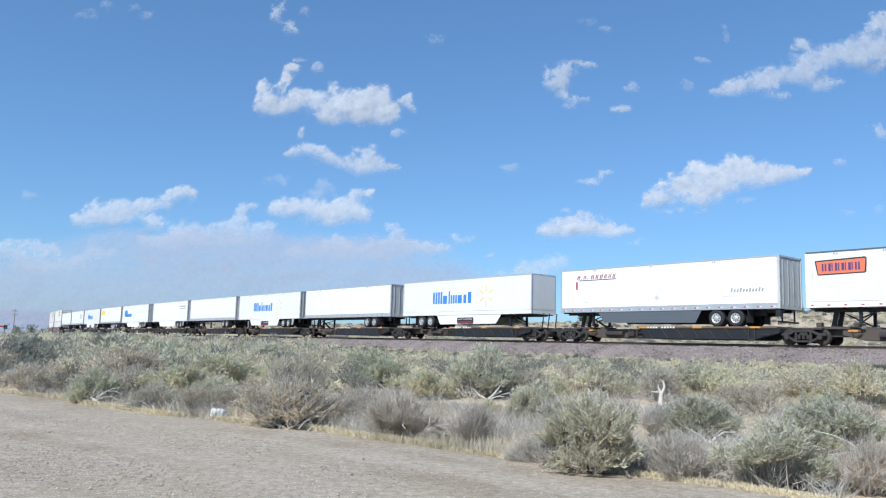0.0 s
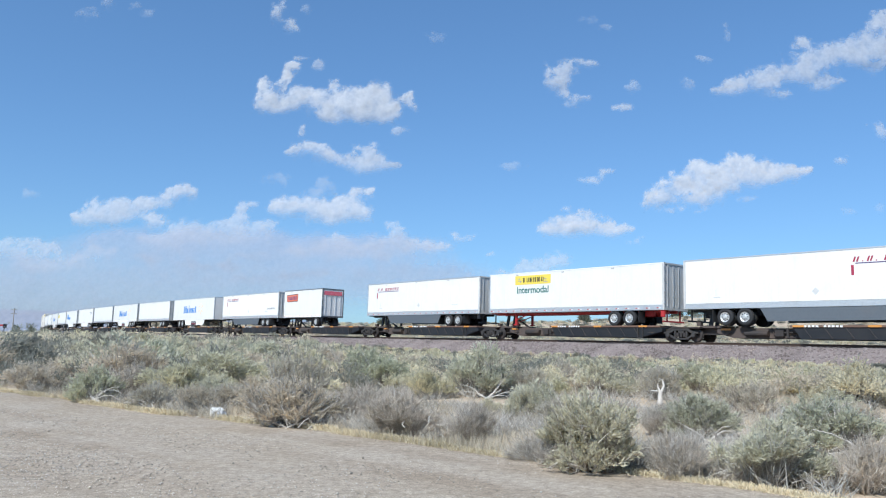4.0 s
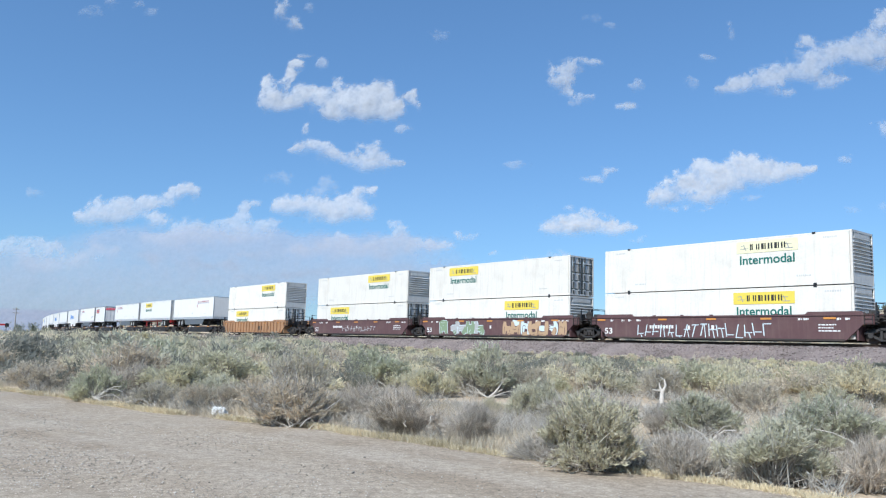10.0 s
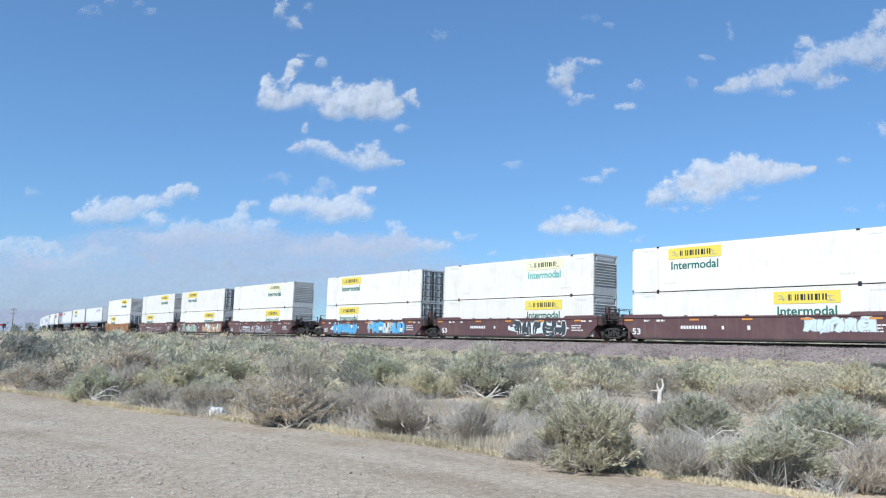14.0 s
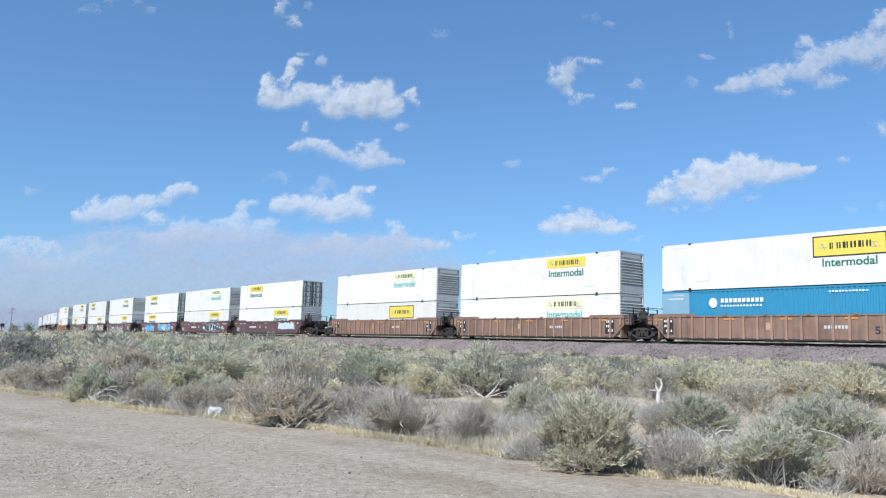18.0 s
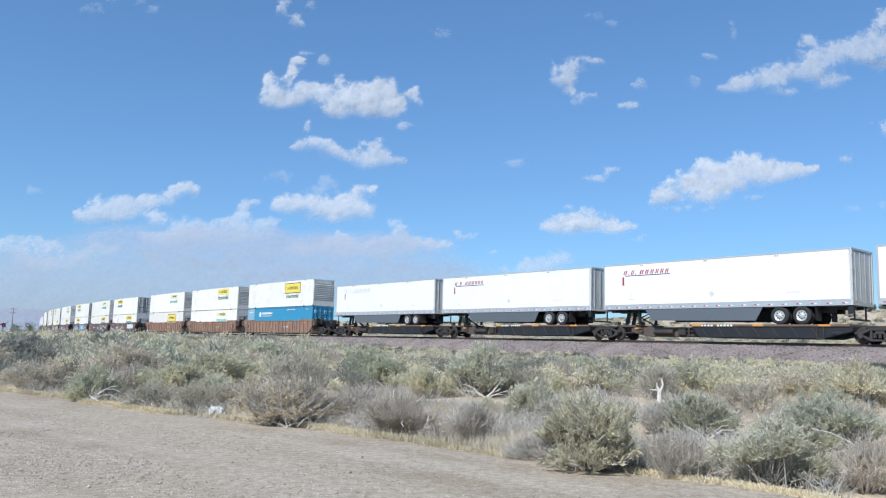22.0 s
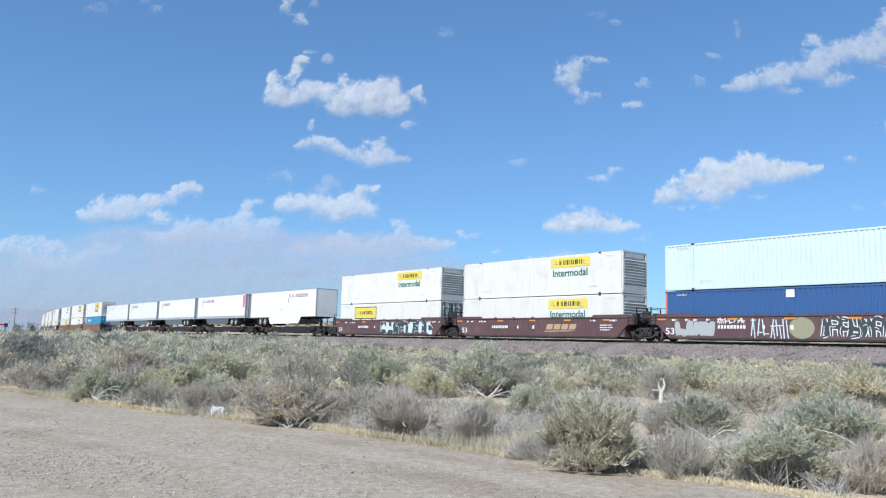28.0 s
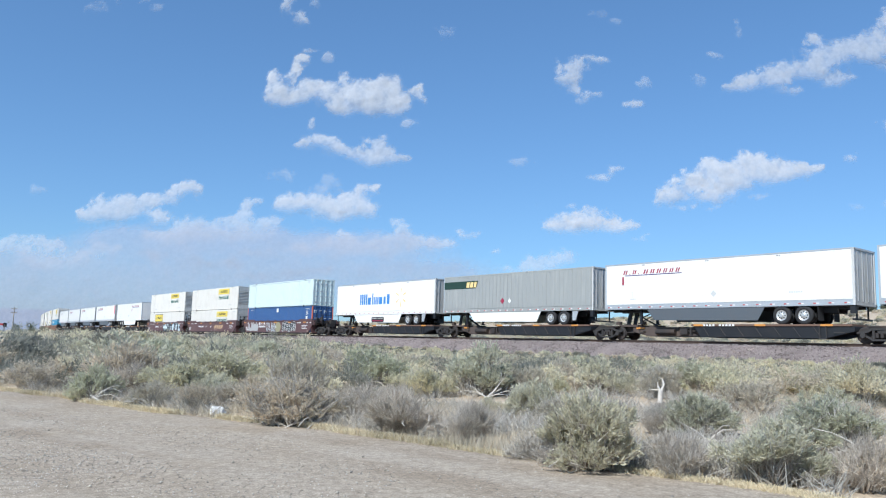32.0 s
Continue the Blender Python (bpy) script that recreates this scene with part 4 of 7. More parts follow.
        part("brake_gear", Geo().box(min(e * 9.3, e * 9.7), max(e * 9.3, e * 9.7), -0.75, -0.25, 1.16, 1.5).tube((e * 9.5, -0.8, 1.4), (e * 9.5, -0.7, 1.4), 0.2, n=12), "rust_black", car)
    if tall:
        part("end_post", TALL, paint, car, "upright brown end post", at=pose(9.0, -0.9, 1.2))
        part("end_post", TALL, paint, car, "upright brown end post", at=pose(-9.0, 0.9, 1.2))
    for x in (-8.2, 6.9, -3.4, 0.0, 3.4):
        reflector(car, x, -w - 0.02, 1.32)
    truck(car, 9.65)
    if first:
        truck(car, -9.65)
        coupler(car, -9.9, -1)
        coupler(car, 9.9, 1)
    return car


# ---- the train, head first; numbers: how far each box's tail lies behind the reference ----
ROLLING = []  # (thing, distance of its middle, turned round)
STOCK = {}


def fresh(key, make):
    """The first of a kind is built, the next ones are copies."""
    if key not in STOCK:
        STOCK[key] = make()
        return STOCK[key]
    return copy_thing(STOCK[key], Matrix.Identity(4))


def put(ob, tail, length=16.15, turned=False):
    ROLLING.append((ob, tail - length / 2, turned))
    return ob


def spine_set(tails):
    for k, tail in enumerate(tails):
        last = k == len(tails) - 1
        kind = "first" if k == 0 else "last" if last else "mid"
        ob = fresh("spine_" + kind, lambda: spine_platform(first=k == 0, last=last))
        put(ob, tail)


def well_set(tails, paint, ribbed, tall=False):
    made = []
    for k, tail in enumerate(tails):
        first = k == 0
        ob = fresh((paint, first, tall), lambda: well_unit(paint, ribbed, first, tall))
        made.append(put(ob, tail))
    return made


def white_van(tail, kind="plain", turned=False, length=16.15):
    makers = {
        "plain": lambda: road_trailer("plain white van trailer with two rear axles", skirt=None),
        "banded": lambda: road_trailer("white van trailer with crimson slanted emblem and grey side skirt", rail="alu", skirt="skirt"),
        "banded_turned": lambda: road_trailer("white van trailer, nose to the tail of the train, white skirt", rail="white", skirt="skirt_white", doors="white"),
        "store": lambda: road_trailer("white van trailer with blue emblem, gold rays and a white skirt", rail="white", skirt="skirt_white"),
        "short": lambda: road_trailer("short white trailer with an orange-red panel, single axle", length=8.55, skirt=None, rail="white", doors="white", wheels=1, band=False, surround="skirt", top="skirt"),
        "grey": lambda: side_posts(road_trailer("grey van trailer with a dark green stripe and pale skirt", paint="grey_van", skirt="skirt_white", rail="grey_van", top="grey_van"), 16.15, "grey_van"),
        "chassis": lambda: road_trailer("white container with yellow panel on a red chassis", skirt=None, rail="alu", doors="grey_end", steel="red", top="white"),
    }
    return put(fresh(kind, makers[kind]), tail, length, turned)


VAN, BOX, WELL = {}, {}, {}
spine_set((-193.1, -175.8, -158.5, -141.2, -123.8))
spine_set((-105.0, -87.6, -70.4, -53.05, -34.95))
spine_set((-15.9, 1.5, 18.9, 36.1, 53.8))
spine_set((282.6, 299.75, 317.0, 334.35, 352.26))
spine_set((433.1, 450.3, 467.6, 484.9))
for name, tail, kind, turned in (
        ("q0", -193.1, "plain", 0), ("q1", -175.8, "plain", 0), ("q2", -158.5, "store", 0), ("q3", -141.2, "plain", 0), ("q4", -123.8, "store", 0),
        ("q5", -105.0, "store", 0), ("q6", -87.6, "plain", 0), ("wm1", -70.4, "store", 0), ("p", -53.05, "plain", 0), ("wm2", -34.95, "store", 1),
        ("ua", -15.9, "banded", 0), ("b", 18.9, "banded", 0), ("c", 36.2, "chassis", 0), ("d", 53.75, "banded", 1),
        ("s", 282.6, "banded", 0), ("t", 299.75, "banded", 0), ("u", 317.0, "banded", 0), ("v", 334.35, "banded", 0), ("w", 352.26, "banded_turned", 1),
        ("aa", 433.1, "store", 0), ("bb", 450.4, "grey", 0), ("cc", 467.6, "banded", 0), ("dd", 484.9, "banded", 0)):
    VAN[name] = white_van(tail, kind, bool(turned))
VAN["ye"] = white_van(-5.9, "short", length=8.55)

WELL["far"] = well_set((-231.0, -211.7), "maroon", False)
WELL["e"] = well_set((75.0,), "ochre", True)
WELL["fgh"] = well_set((98.5, 117.8, 137.1), "maroon", False)
WELL["ijk"] = well_set((160.65, 179.95, 199.35), "maroon", False, True)
WELL["lmn"] = well_set((222.9, 242.25, 261.67), "ochre_dark", True)
WELL["xyz"] = well_set((373.45, 392.57, 411.97), "maroon", False)

LOW = 0.23
for name, tail, end_low, end_high in (
        ("far1", -231.0, "ribs", "ribs"), ("far2", -211.7, "ribs", "ribs"), ("e", 75.0, "doors", "ribs"), ("f", 98.5, "doors", "ribs"),
        ("g", 117.8, "ribs", "doors"), ("h", 137.1, "ribs", "ribs"), ("i", 160.65, "doors", "doors"), ("j", 179.95, "ribs", "ribs"), ("k", 199.35, "ribs", "doors"),
        ("l", 222.9, "ribs", "ribs"), ("m", 242.25, "ribs", "ribs"), ("x", 373.45, "doors", "ribs"), ("y", 392.57, "ribs", "ribs")):
    for level, end in (("low", end_low), ("high", end_high)):
        z = LOW + (2.896 if level == "high" else 0)
        BOX[name, level] = put(fresh(("white", level, end), lambda: box_container("white 53-foot container with a yellow emblem panel", z0=z, end=end, end_paint="grey_end")), tail)
BOX["n", "high"] = put(fresh(("white", "high", "ribs"), None), 261.67)
BOX["n", "low"] = put(box_container("bright blue corrugated container with white emblem", "blue_box", corrugated=True, end="doors", end_paint="blue_box"), 261.67)
BOX["z", "low"] = put(box_container("navy blue corrugated container with red corner posts", "navy_box", corrugated=True, end="doors", end_paint="navy_box", post="sign_orange"), 411.97)
BOX["z", "high"] = put(box_container("pale blue-green corrugated container", "mint_box", z0=LOW + 2.896, corrugated=True, end="doors", end_paint="mint_box"), 411.97)

# ---- emblems, stencils and sprayed paint on the train ----
WORDS = {}


def word_mesh(text):
    """Letters as a flat mesh in x and z, one unit wide, from its own left lower corner."""
    if text not in WORDS:
        curve = bpy.data.curves.new("letters", "FONT")
        curve.body = text
        curve.offset = 0.018
        ob = new("letters", curve)
        me = bpy.data.meshes.new_from_object(ob.evaluated_get(bpy.context.evaluated_depsgraph_get()))
        bpy.data.objects.remove(ob)
        co = np.array([tuple(v.co) for v in me.vertices])
        lo, hi = co.min(0), co.max(0)
        for v in me.vertices:
            v.co = ((v.co.x - lo[0]) / (hi[0] - lo[0]), 0, (v.co.y - lo[1]) / (hi[0] - lo[0]))
        me.materials.clear()
        WORDS[text] = (me, (hi[1] - lo[1]) / (hi[0] - lo[0]))
    return WORDS[text]


def side_turn(turned):
    return Matrix.Rotation(math.pi, 4, "Z") if turned else Matrix.Identity(4)


def lettering(ob, text, x0, x1, z0, z1, material, y, turned=False, label=""):
    me, ratio = word_mesh(text)
    key = text + material
    if key not in WORDS:
        copy = me.copy()
        copy.materials.append(M[material])
        WORDS[key] = copy
    m = side_turn(turned) @ Matrix.Translation((x0, y, z0)) @ Matrix.Diagonal((x1 - x0, 1, (z1 - z0) / ratio, 1))
    return part("lettering", WORDS[key], material, ob, label, at=m)


def flats(ob, shapes, material, y, name="emblem", turned=False, label=""):
    """Thin painted shapes (outlines in x and z) lying on a side."""
    g = Geo()
    for s in shapes:
        g.prism(s, y - 0.003, y)
    return tagged(part(name, g, material, ob, label, at=side_turn(turned)), kind="stuff" if len(shapes) > 5 else "")


def rect(x0, x1, z0, z1, lean=0.0):
    return [(x0, z0), (x1, z0), (x1 + lean, z1), (x0 + lean, z1)]


def mark(k, x, z, w, h):
    """Plain upright bars as wide as one sign: a thick and a thin one, or two alike."""
    if k % 2 == 0:
        return [rect(x, x + w * 0.5, z, z + h), rect(x + w * 0.66, x + w * 0.9, z, z + h)]
    return [rect(x, x + w * 0.34, z, z + h), rect(x + w * 0.6, x + w * 0.94, z, z + h)]


def freight_emblem(ob, x, z, y, panel="sign_yellow", word="sign_green", border=False, turned=False):
    """The yellow panel with dark bars over the green word."""
    if border:
        flats(ob, [rect(x - 1.87, x + 1.87, z - 0.58, z + 0.56)], "sign_black", y - 0.002, "emblem_border", turned)
        flats(ob, [rect(x - 1.8, x + 1.8, z - 0.51, z + 0.49)], panel, y - 0.006, "emblem_panel", turned, "yellow emblem panel with a black border")
    else:
        flats(ob, [rect(x - 1.82, x + 1.82, z - 0.34, z + 0.34)], panel, y - 0.004, "emblem_panel", turned, "yellow emblem panel")
    bars, left = [], x - 0.98
    for k, w in enumerate((0.2, 0.22, 0.3, 0.3, 0.3, 0.26)):
        bars += mark(k % 2, left, z - 0.17, w, 0.34)
        left += w + 0.09 + (0.08 if w == 0.2 else 0)
    flats(ob, bars, "sign_black", y - 0.009, "emblem_mark", turned, "dark bars of an emblem")
    flats(ob, [rect(x - 1.6, x - 1.15, z - 0.1, z - 0.06, 0.1), rect(x - 1.55, x - 1.3, z + 0.08, z + 0.12), rect(x + 1.1, x + 1.55, z - 0.22, z - 0.18), rect(x + 1.2, x + 1.5, z + 0.02, z + 0.05, -0.12), rect(x - 1.25, x - 1.2, z - 0.2, z + 0.15, -0.15), rect(x + 1.3, x + 1.35, z - 0.2, z + 0.1, -0.15)], "sign_grey", y - 0.009, "emblem_scroll", turned)
    if word:
        z0 = z - (1.0 if not border else 1.1)
        half = 1.38 if border else 1.62
        lettering(ob, "Intermodal", x - half, x + half, z0, z0 + half * 0.32, word, y - 0.004, turned, "green painted word")


def small_stencils(ob, z0):
    """Faint rows of illegible marks low and high on a container's side."""
    rng = random.Random(int(z0 * 100))
    bars = []
    for x, z in ((5.1, z0 + 0.5), (-7.2, z0 + 2.55), (-5.6, z0 + 0.45), (6.6, z0 + 2.5)):
        left = x
        for _ in range(7):
            w = rng.uniform(0.04, 0.1)
            bars.append(rect(left, left + w, z, z + 0.09))
            left += w + 0.05
    flats(ob, bars, "sign_faint", -1.3, "stencil", False, "faint illegible marks")


HIGH_Z, LOW_Z = 5.45, 2.5
SIDE = -1.301
for name, level, x, panel, word, border in (
        ("e", "high", 3.42, "sign_yellow", "sign_green", 0), ("e", "low", -3.6, "sign_yellow", "sign_green", 0),
        ("f", "high", 3.35, "sign_yellow", "sign_green", 0), ("f", "low", -3.5, "sign_yellow", "sign_green", 0),
        ("g", "high", -3.55, "sign_yellow", "sign_green", 0), ("g", "low", 3.25, "sign_yellow", "sign_green", 0),
        ("h", "high", 3.4, "sign_pale", "sign_green", 0), ("h", "low", 3.15, "sign_yellow", "sign_green", 0),
        ("i", "high", -3.5, "sign_yellow", "sign_green", 0), ("i", "low", -3.7, "sign_yellow", "sign_green", 0),
        ("j", "high", 3.45, "sign_pale", "sign_teal", 0), ("j", "low", 3.4, "sign_yellow", "sign_green", 0),
        ("k", "high", -3.5, "sign_yellow", "sign_green", 0), ("k", "low", 3.3, "sign_yellow", "sign_green", 0),
        ("l", "high", 3.4, "sign_pale", "sign_teal", 0), ("l", "low", 3.05, "sign_yellow", "", 1),
        ("m", "high", 3.3, "sign_yellow", "sign_green", 0), ("m", "low", 3.2, "sign_pale", "sign_teal", 0),
        ("n", "high", 3.3, "sign_yellow", "sign_green", 1),
        ("x", "high", 3.45, "sign_yellow", "sign_green", 0), ("x", "low", -3.5, "sign_yellow", "", 1),
        ("y", "high", 3.4, "sign_yellow", "sign_green", 0), ("y", "low", 3.2, "sign_yellow", "sign_green", 0),
        ("far1", "high", 3.4, "sign_yellow", "sign_green", 0), ("far2", "high", 3.4, "sign_yellow", "sign_green", 0)):
    z = (HIGH_Z if level == "high" else LOW_Z) - (0.28 if border else 0)
    freight_emblem(BOX[name, level], x, z, SIDE, panel, word, bool(border))
for (name, level), ob in BOX.items():
    small_stencils(ob, LOW + (2.896 if level == "high" else 0))
freight_emblem(VAN["c"], -3.4, 4.42, -1.299)


def hauler_emblem(ob, x, z, size, turned, dull=False):
    """Slanted crimson and navy bars over a line with a short upright."""
    red, blue = [], []
    left, top = x, z + 0.34
    for k, w in enumerate((0.2, 0.05, 0.18, 0.05, 0.0, 0.22, 0.2, 0.2, 0.18, 0.18, 0.18)):
        w *= size
        if w > 0.1:
            red += [rect(left, left + w * 0.32, z + 0.07, top, 0.1), rect(left + w * 0.55, left + w * 0.85, z + 0.07, top, 0.1)]
        elif w > 0:
            red.append(rect(left, left + w, z + 0.07, z + 0.12))
        left += w + 0.1 * size
    blue.append(rect(x + 0.15, left, z - 0.03, z + 0.02))
    flats(ob, red, "sign_faint" if dull else "sign_red", SIDE, "emblem", turned, "slanted crimson emblem bars")
    flats(ob, blue, "sign_faint" if dull else "sign_navy", SIDE - 0.002, "emblem_line", turned, "navy emblem line")
    flats(ob, [rect(x - 0.08, x + 0.06, z - 0.62, z - 0.08)], "sign_red", SIDE, "emblem_bar", turned, "crimson upright bar")


for name, x, size, turned, dull in (("ua", -6.6, 1.25, 0, 0), ("b", -6.45, 1.25, 0, 0), ("t", -6.45, 1.3, 0, 0), ("u", -6.45, 1.3, 0, 0), ("v", -6.45, 1.6, 0, 0), ("cc", -6.6, 1.62, 0, 0), ("dd", -6.6, 1.6, 0, 0),
                                    ("s", -6.4, 1.65, 0, 1), ("d", 1.95, 1.55, 1, 0), ("w", 1.75, 1.65, 1, 0)):
    hauler_emblem(VAN[name], x, 4.2, size, bool(turned), bool(dull))
    flats(VAN[name], [[(0.0, 2.62), (0.2, 2.82), (0.0, 3.02), (-0.2, 2.82)]], "sign_faint", SIDE, "placard_holder", bool(turned))
    bars = [rect(4.6 + k * 0.13, 4.68 + k * 0.13, 2.72, 2.8) for k in range(6)] + [rect(-5.9, -5.86, 2.75, 3.1), rect(-6.05, -5.6, 2.62, 2.68)]
    flats(VAN[name], bars, "sign_faint", SIDE, "stencil", bool(turned), "faint illegible marks")
flats(VAN["ua"], [rect(5.1 + k * 0.19, 5.2 + k * 0.19, 2.98, 3.16 + 0.05 * (k % 3 == 0), 0.05) for k in range(11)], "sign_grey", SIDE, "web_mark", False, "row of grey slanted bars")
flats(VAN["v"], [rect(7.3, 7.85, 3.3, 4.85)], "sign_pink", SIDE, "side_panel", False, "faded red upright panel")


def store_emblem(ob, turned, pale=False):
    """Blue letter-like blocks and a star of gold rays."""
    x, blocks, z = -3.75, [], 2.95
    for w, h in ((0.24, 1.0), (0.24, 1.0), (0.24, 1.0), (0.24, 1.0), (0.52, 0.68), (0.18, 1.05), (0.2, 0.7), (0.2, 0.7), (0.2, 0.7), (0.52, 0.68), (0.34, 0.7), (0.4, 0.9)):
        blocks.append(rect(x, x + w, z, z + h))
        x += w + (0.1 if w < 0.3 else 0.22)
    flats(ob, blocks, "sign_blue", SIDE, "emblem", turned, "blue emblem blocks")
    rays = []
    for k in range(6):
        a = math.pi / 2 + k * math.pi / 3
        c, s = math.cos(a), math.sin(a)
        rays.append([(3.02 + c * 0.32 + s * 0.04, 3.5 + s * 0.32 - c * 0.04), (3.02 + c * 0.82 + s * 0.085, 3.5 + s * 0.82 - c * 0.085), (3.02 + c * 0.88, 3.5 + s * 0.88), (3.02 + c * 0.82 - s * 0.085, 3.5 + s * 0.82 + c * 0.085), (3.02 + c * 0.32 - s * 0.04, 3.5 + s * 0.32 + c * 0.04)])
    flats(ob, rays, "sign_sun", SIDE, "rays", turned, "six gold rays")
    if not pale:
        x0 = -1.65 if not turned else -0.5
        flats(ob, [[(x0 + 0.1, 1.27), (x0 + 1.95, 1.27), (x0 + 2.05, 1.36), (x0 + 2.05, 1.68), (x0 + 1.95, 1.77), (x0 + 0.1, 1.77), (x0, 1.68), (x0, 1.36)]], "sign_black", -1.282, "skirt_badge", turned, "dark badge on the skirt")
        lettering(ob, "We're Hiring Drivers", x0 + 0.14, x0 + 1.9, 1.56, 1.7, "sign_white", -1.287, turned)
        flats(ob, [rect(x0 + 0.15 + k * 0.2, x0 + 0.3 + k * 0.2, 1.35, 1.46) for k in range(9)], "sign_red", -1.287, "badge_mark", turned)


for name, turned in (("wm1", False), ("wm2", True), ("aa", False), ("q2", False)):
    store_emblem(VAN[name], turned)
flats(VAN["q4"], [[(-5.6 + 1.1 * math.cos(a), 3.6 + 0.6 * math.sin(a)) for a in np.linspace(0.6, 5.6, 12)], rect(-5.2, -2.0, 3.0, 3.5, 0.2)], "sign_blue", SIDE, "emblem", False, "blue sweeping emblem")
flats(VAN["q3"], [rect(-7.6, -4.6, 3.6, 4.4)], "sign_yellow", SIDE, "emblem", False, "yellow emblem panel")
flats(VAN["q5"], [rect(4.6, 7.2, 4.1, 4.25), rect(4.9, 7.2, 3.8, 3.92)], "sign_grey", SIDE, "emblem", False, "grey emblem bars")
flats(VAN["q1"], [rect(3.5, 6.5, 3.2, 4.2)], "sign_faint", SIDE, "emblem")
flats(VAN["ye"], [[(-3.64, 3.78), (-3.6, 3.7), (-1.2, 3.74), (-1.14, 3.8), (-1.1, 4.5), (-1.16, 4.58), (-3.7, 4.5), (-3.76, 4.44)]], "sign_black", SIDE, "emblem_border")
flats(VAN["ye"], [[(-3.58, 3.76), (-1.22, 3.8), (-1.16, 4.5), (-3.68, 4.43)]], "sign_orange", SIDE - 0.004, "emblem_panel", False, "orange-red emblem panel")
_bars = []
for _k in range(6):
    _x = -3.38 + _k * 0.34
    _bars += mark((1, 0, 2, 2, 0, 1)[_k], _x, 3.92, 0.25, 0.4)
flats(VAN["ye"], _bars, "sign_navy", SIDE - 0.008, "emblem_mark", False, "dark emblem bars")
part("door_sign", Geo().box(4.29, 4.302, -1.1, 1.05, 4.3, 4.72), "sign_pink", VAN["ye"], "faded red sign on the rear door")
flats(VAN["ye"], [rect(-3.9, -3.86, 3.5, 3.9)], "sign_faint", SIDE, "stencil")
flats(VAN["bb"], [[(-8.0, 3.95), (-4.0, 3.95), (-3.75, 4.55), (-8.0, 4.55)]], "sign_forest", SIDE - 0.012, "stripe", False, "dark green stripe")
flats(VAN["bb"], [rect(-5.2, -4.85, 4.02, 4.45, 0.08), rect(-4.75, -4.4, 4.02, 4.45, 0.08), rect(-4.3, -4.0, 4.02, 4.45, 0.08)], "sign_sun", SIDE - 0.016, "stripe_mark", False, "amber bars")
flats(VAN["bb"], [[(-0.9, 2.6), (-0.66, 2.84), (-0.9, 3.08), (-1.14, 2.84)]], "sign_red", SIDE - 0.012, "placard")
flats(VAN["bb"], [[(-0.1, 2.62), (0.08, 2.82), (-0.1, 3.02), (-0.28, 2.82)]], "sign_white", SIDE - 0.012, "placard")
# white ring and bars on the blue container, white square and figures on the navy one
_ring = [(-4.55 + 0.27 * math.cos(a), 2.3 + 0.3 * math.sin(a)) for a in np.linspace(0, 2 * math.pi, 16)[:-1]]
flats(BOX["n", "low"], [_ring] + [rect(-4.05 + k * 0.27, -3.85 + k * 0.27, 2.3, 2.54) for k in range(10)] + [rect(-4.05 + k * 0.2, -3.92 + k * 0.2, 2.06, 2.16) for k in range(13)], "sign_white", SIDE, "emblem", False, "white round emblem and bars")
part("end_section", Geo().box(-8.05, -6.16, -1.299, -1.291, 0.38, 2.96), "faded_blue", BOX["n", "low"], "paler grey-blue end section")
flats(BOX["n", "low"], [rect(-7.6 + k * 0.15, -7.5 + k * 0.15, 2.55, 2.63) for k in range(7)] + [rect(2.2 + k * 0.17, 2.32 + k * 0.17, 2.72, 2.8) for k in range(12)], "sign_white", SIDE, "stencil", False, "small white marks")
flats(BOX["z", "low"], [rect(-0.3, 0.18, 2.5, 2.93)], "sign_white", SIDE, "label_patch", False, "white square label")
lettering(BOX["z", "low"], "53", 6.7, 7.15, 2.15, 2.55, "sign_white", SIDE)
flats(BOX["z", "low"], [rect(6.7, 7.1, 1.6, 1.98)], "sign_white", SIDE, "label_patch")


def blob(rng, x, z, w, h, n=13):
    return [(x + w / 2 * (1 + rng.uniform(-0.32, 0.22)) * math.cos(2 * math.pi * k / n), z + h / 2 * (1 + rng.uniform(-0.2, 0.12)) * math.sin(2 * math.pi * k / n)) for k in range(n)]


def bent(x0, z0, x1, z1, r, sag):
    """A thick stroke from one place to another that bows sideways, swelling in the middle."""
    dx, dz = x1 - x0, z1 - z0
    size = math.hypot(dx, dz) + 1e-6
    nx, nz = -dz / size, dx / size
    left, right = [], []
    for k in range(6):
        u = k / 5
        c = 4 * u * (1 - u)
        px, pz, wide = x0 + dx * u + nx * sag * c, z0 + dz * u + nz * sag * c, r * (0.75 + 0.35 * c)
        left.append((px - nx * wide, min(max(pz - nz * wide, 0.2), 1.43)))
        right.append((px + nx * wide, min(max(pz + nz * wide, 0.2), 1.43)))
    return left + right[::-1]


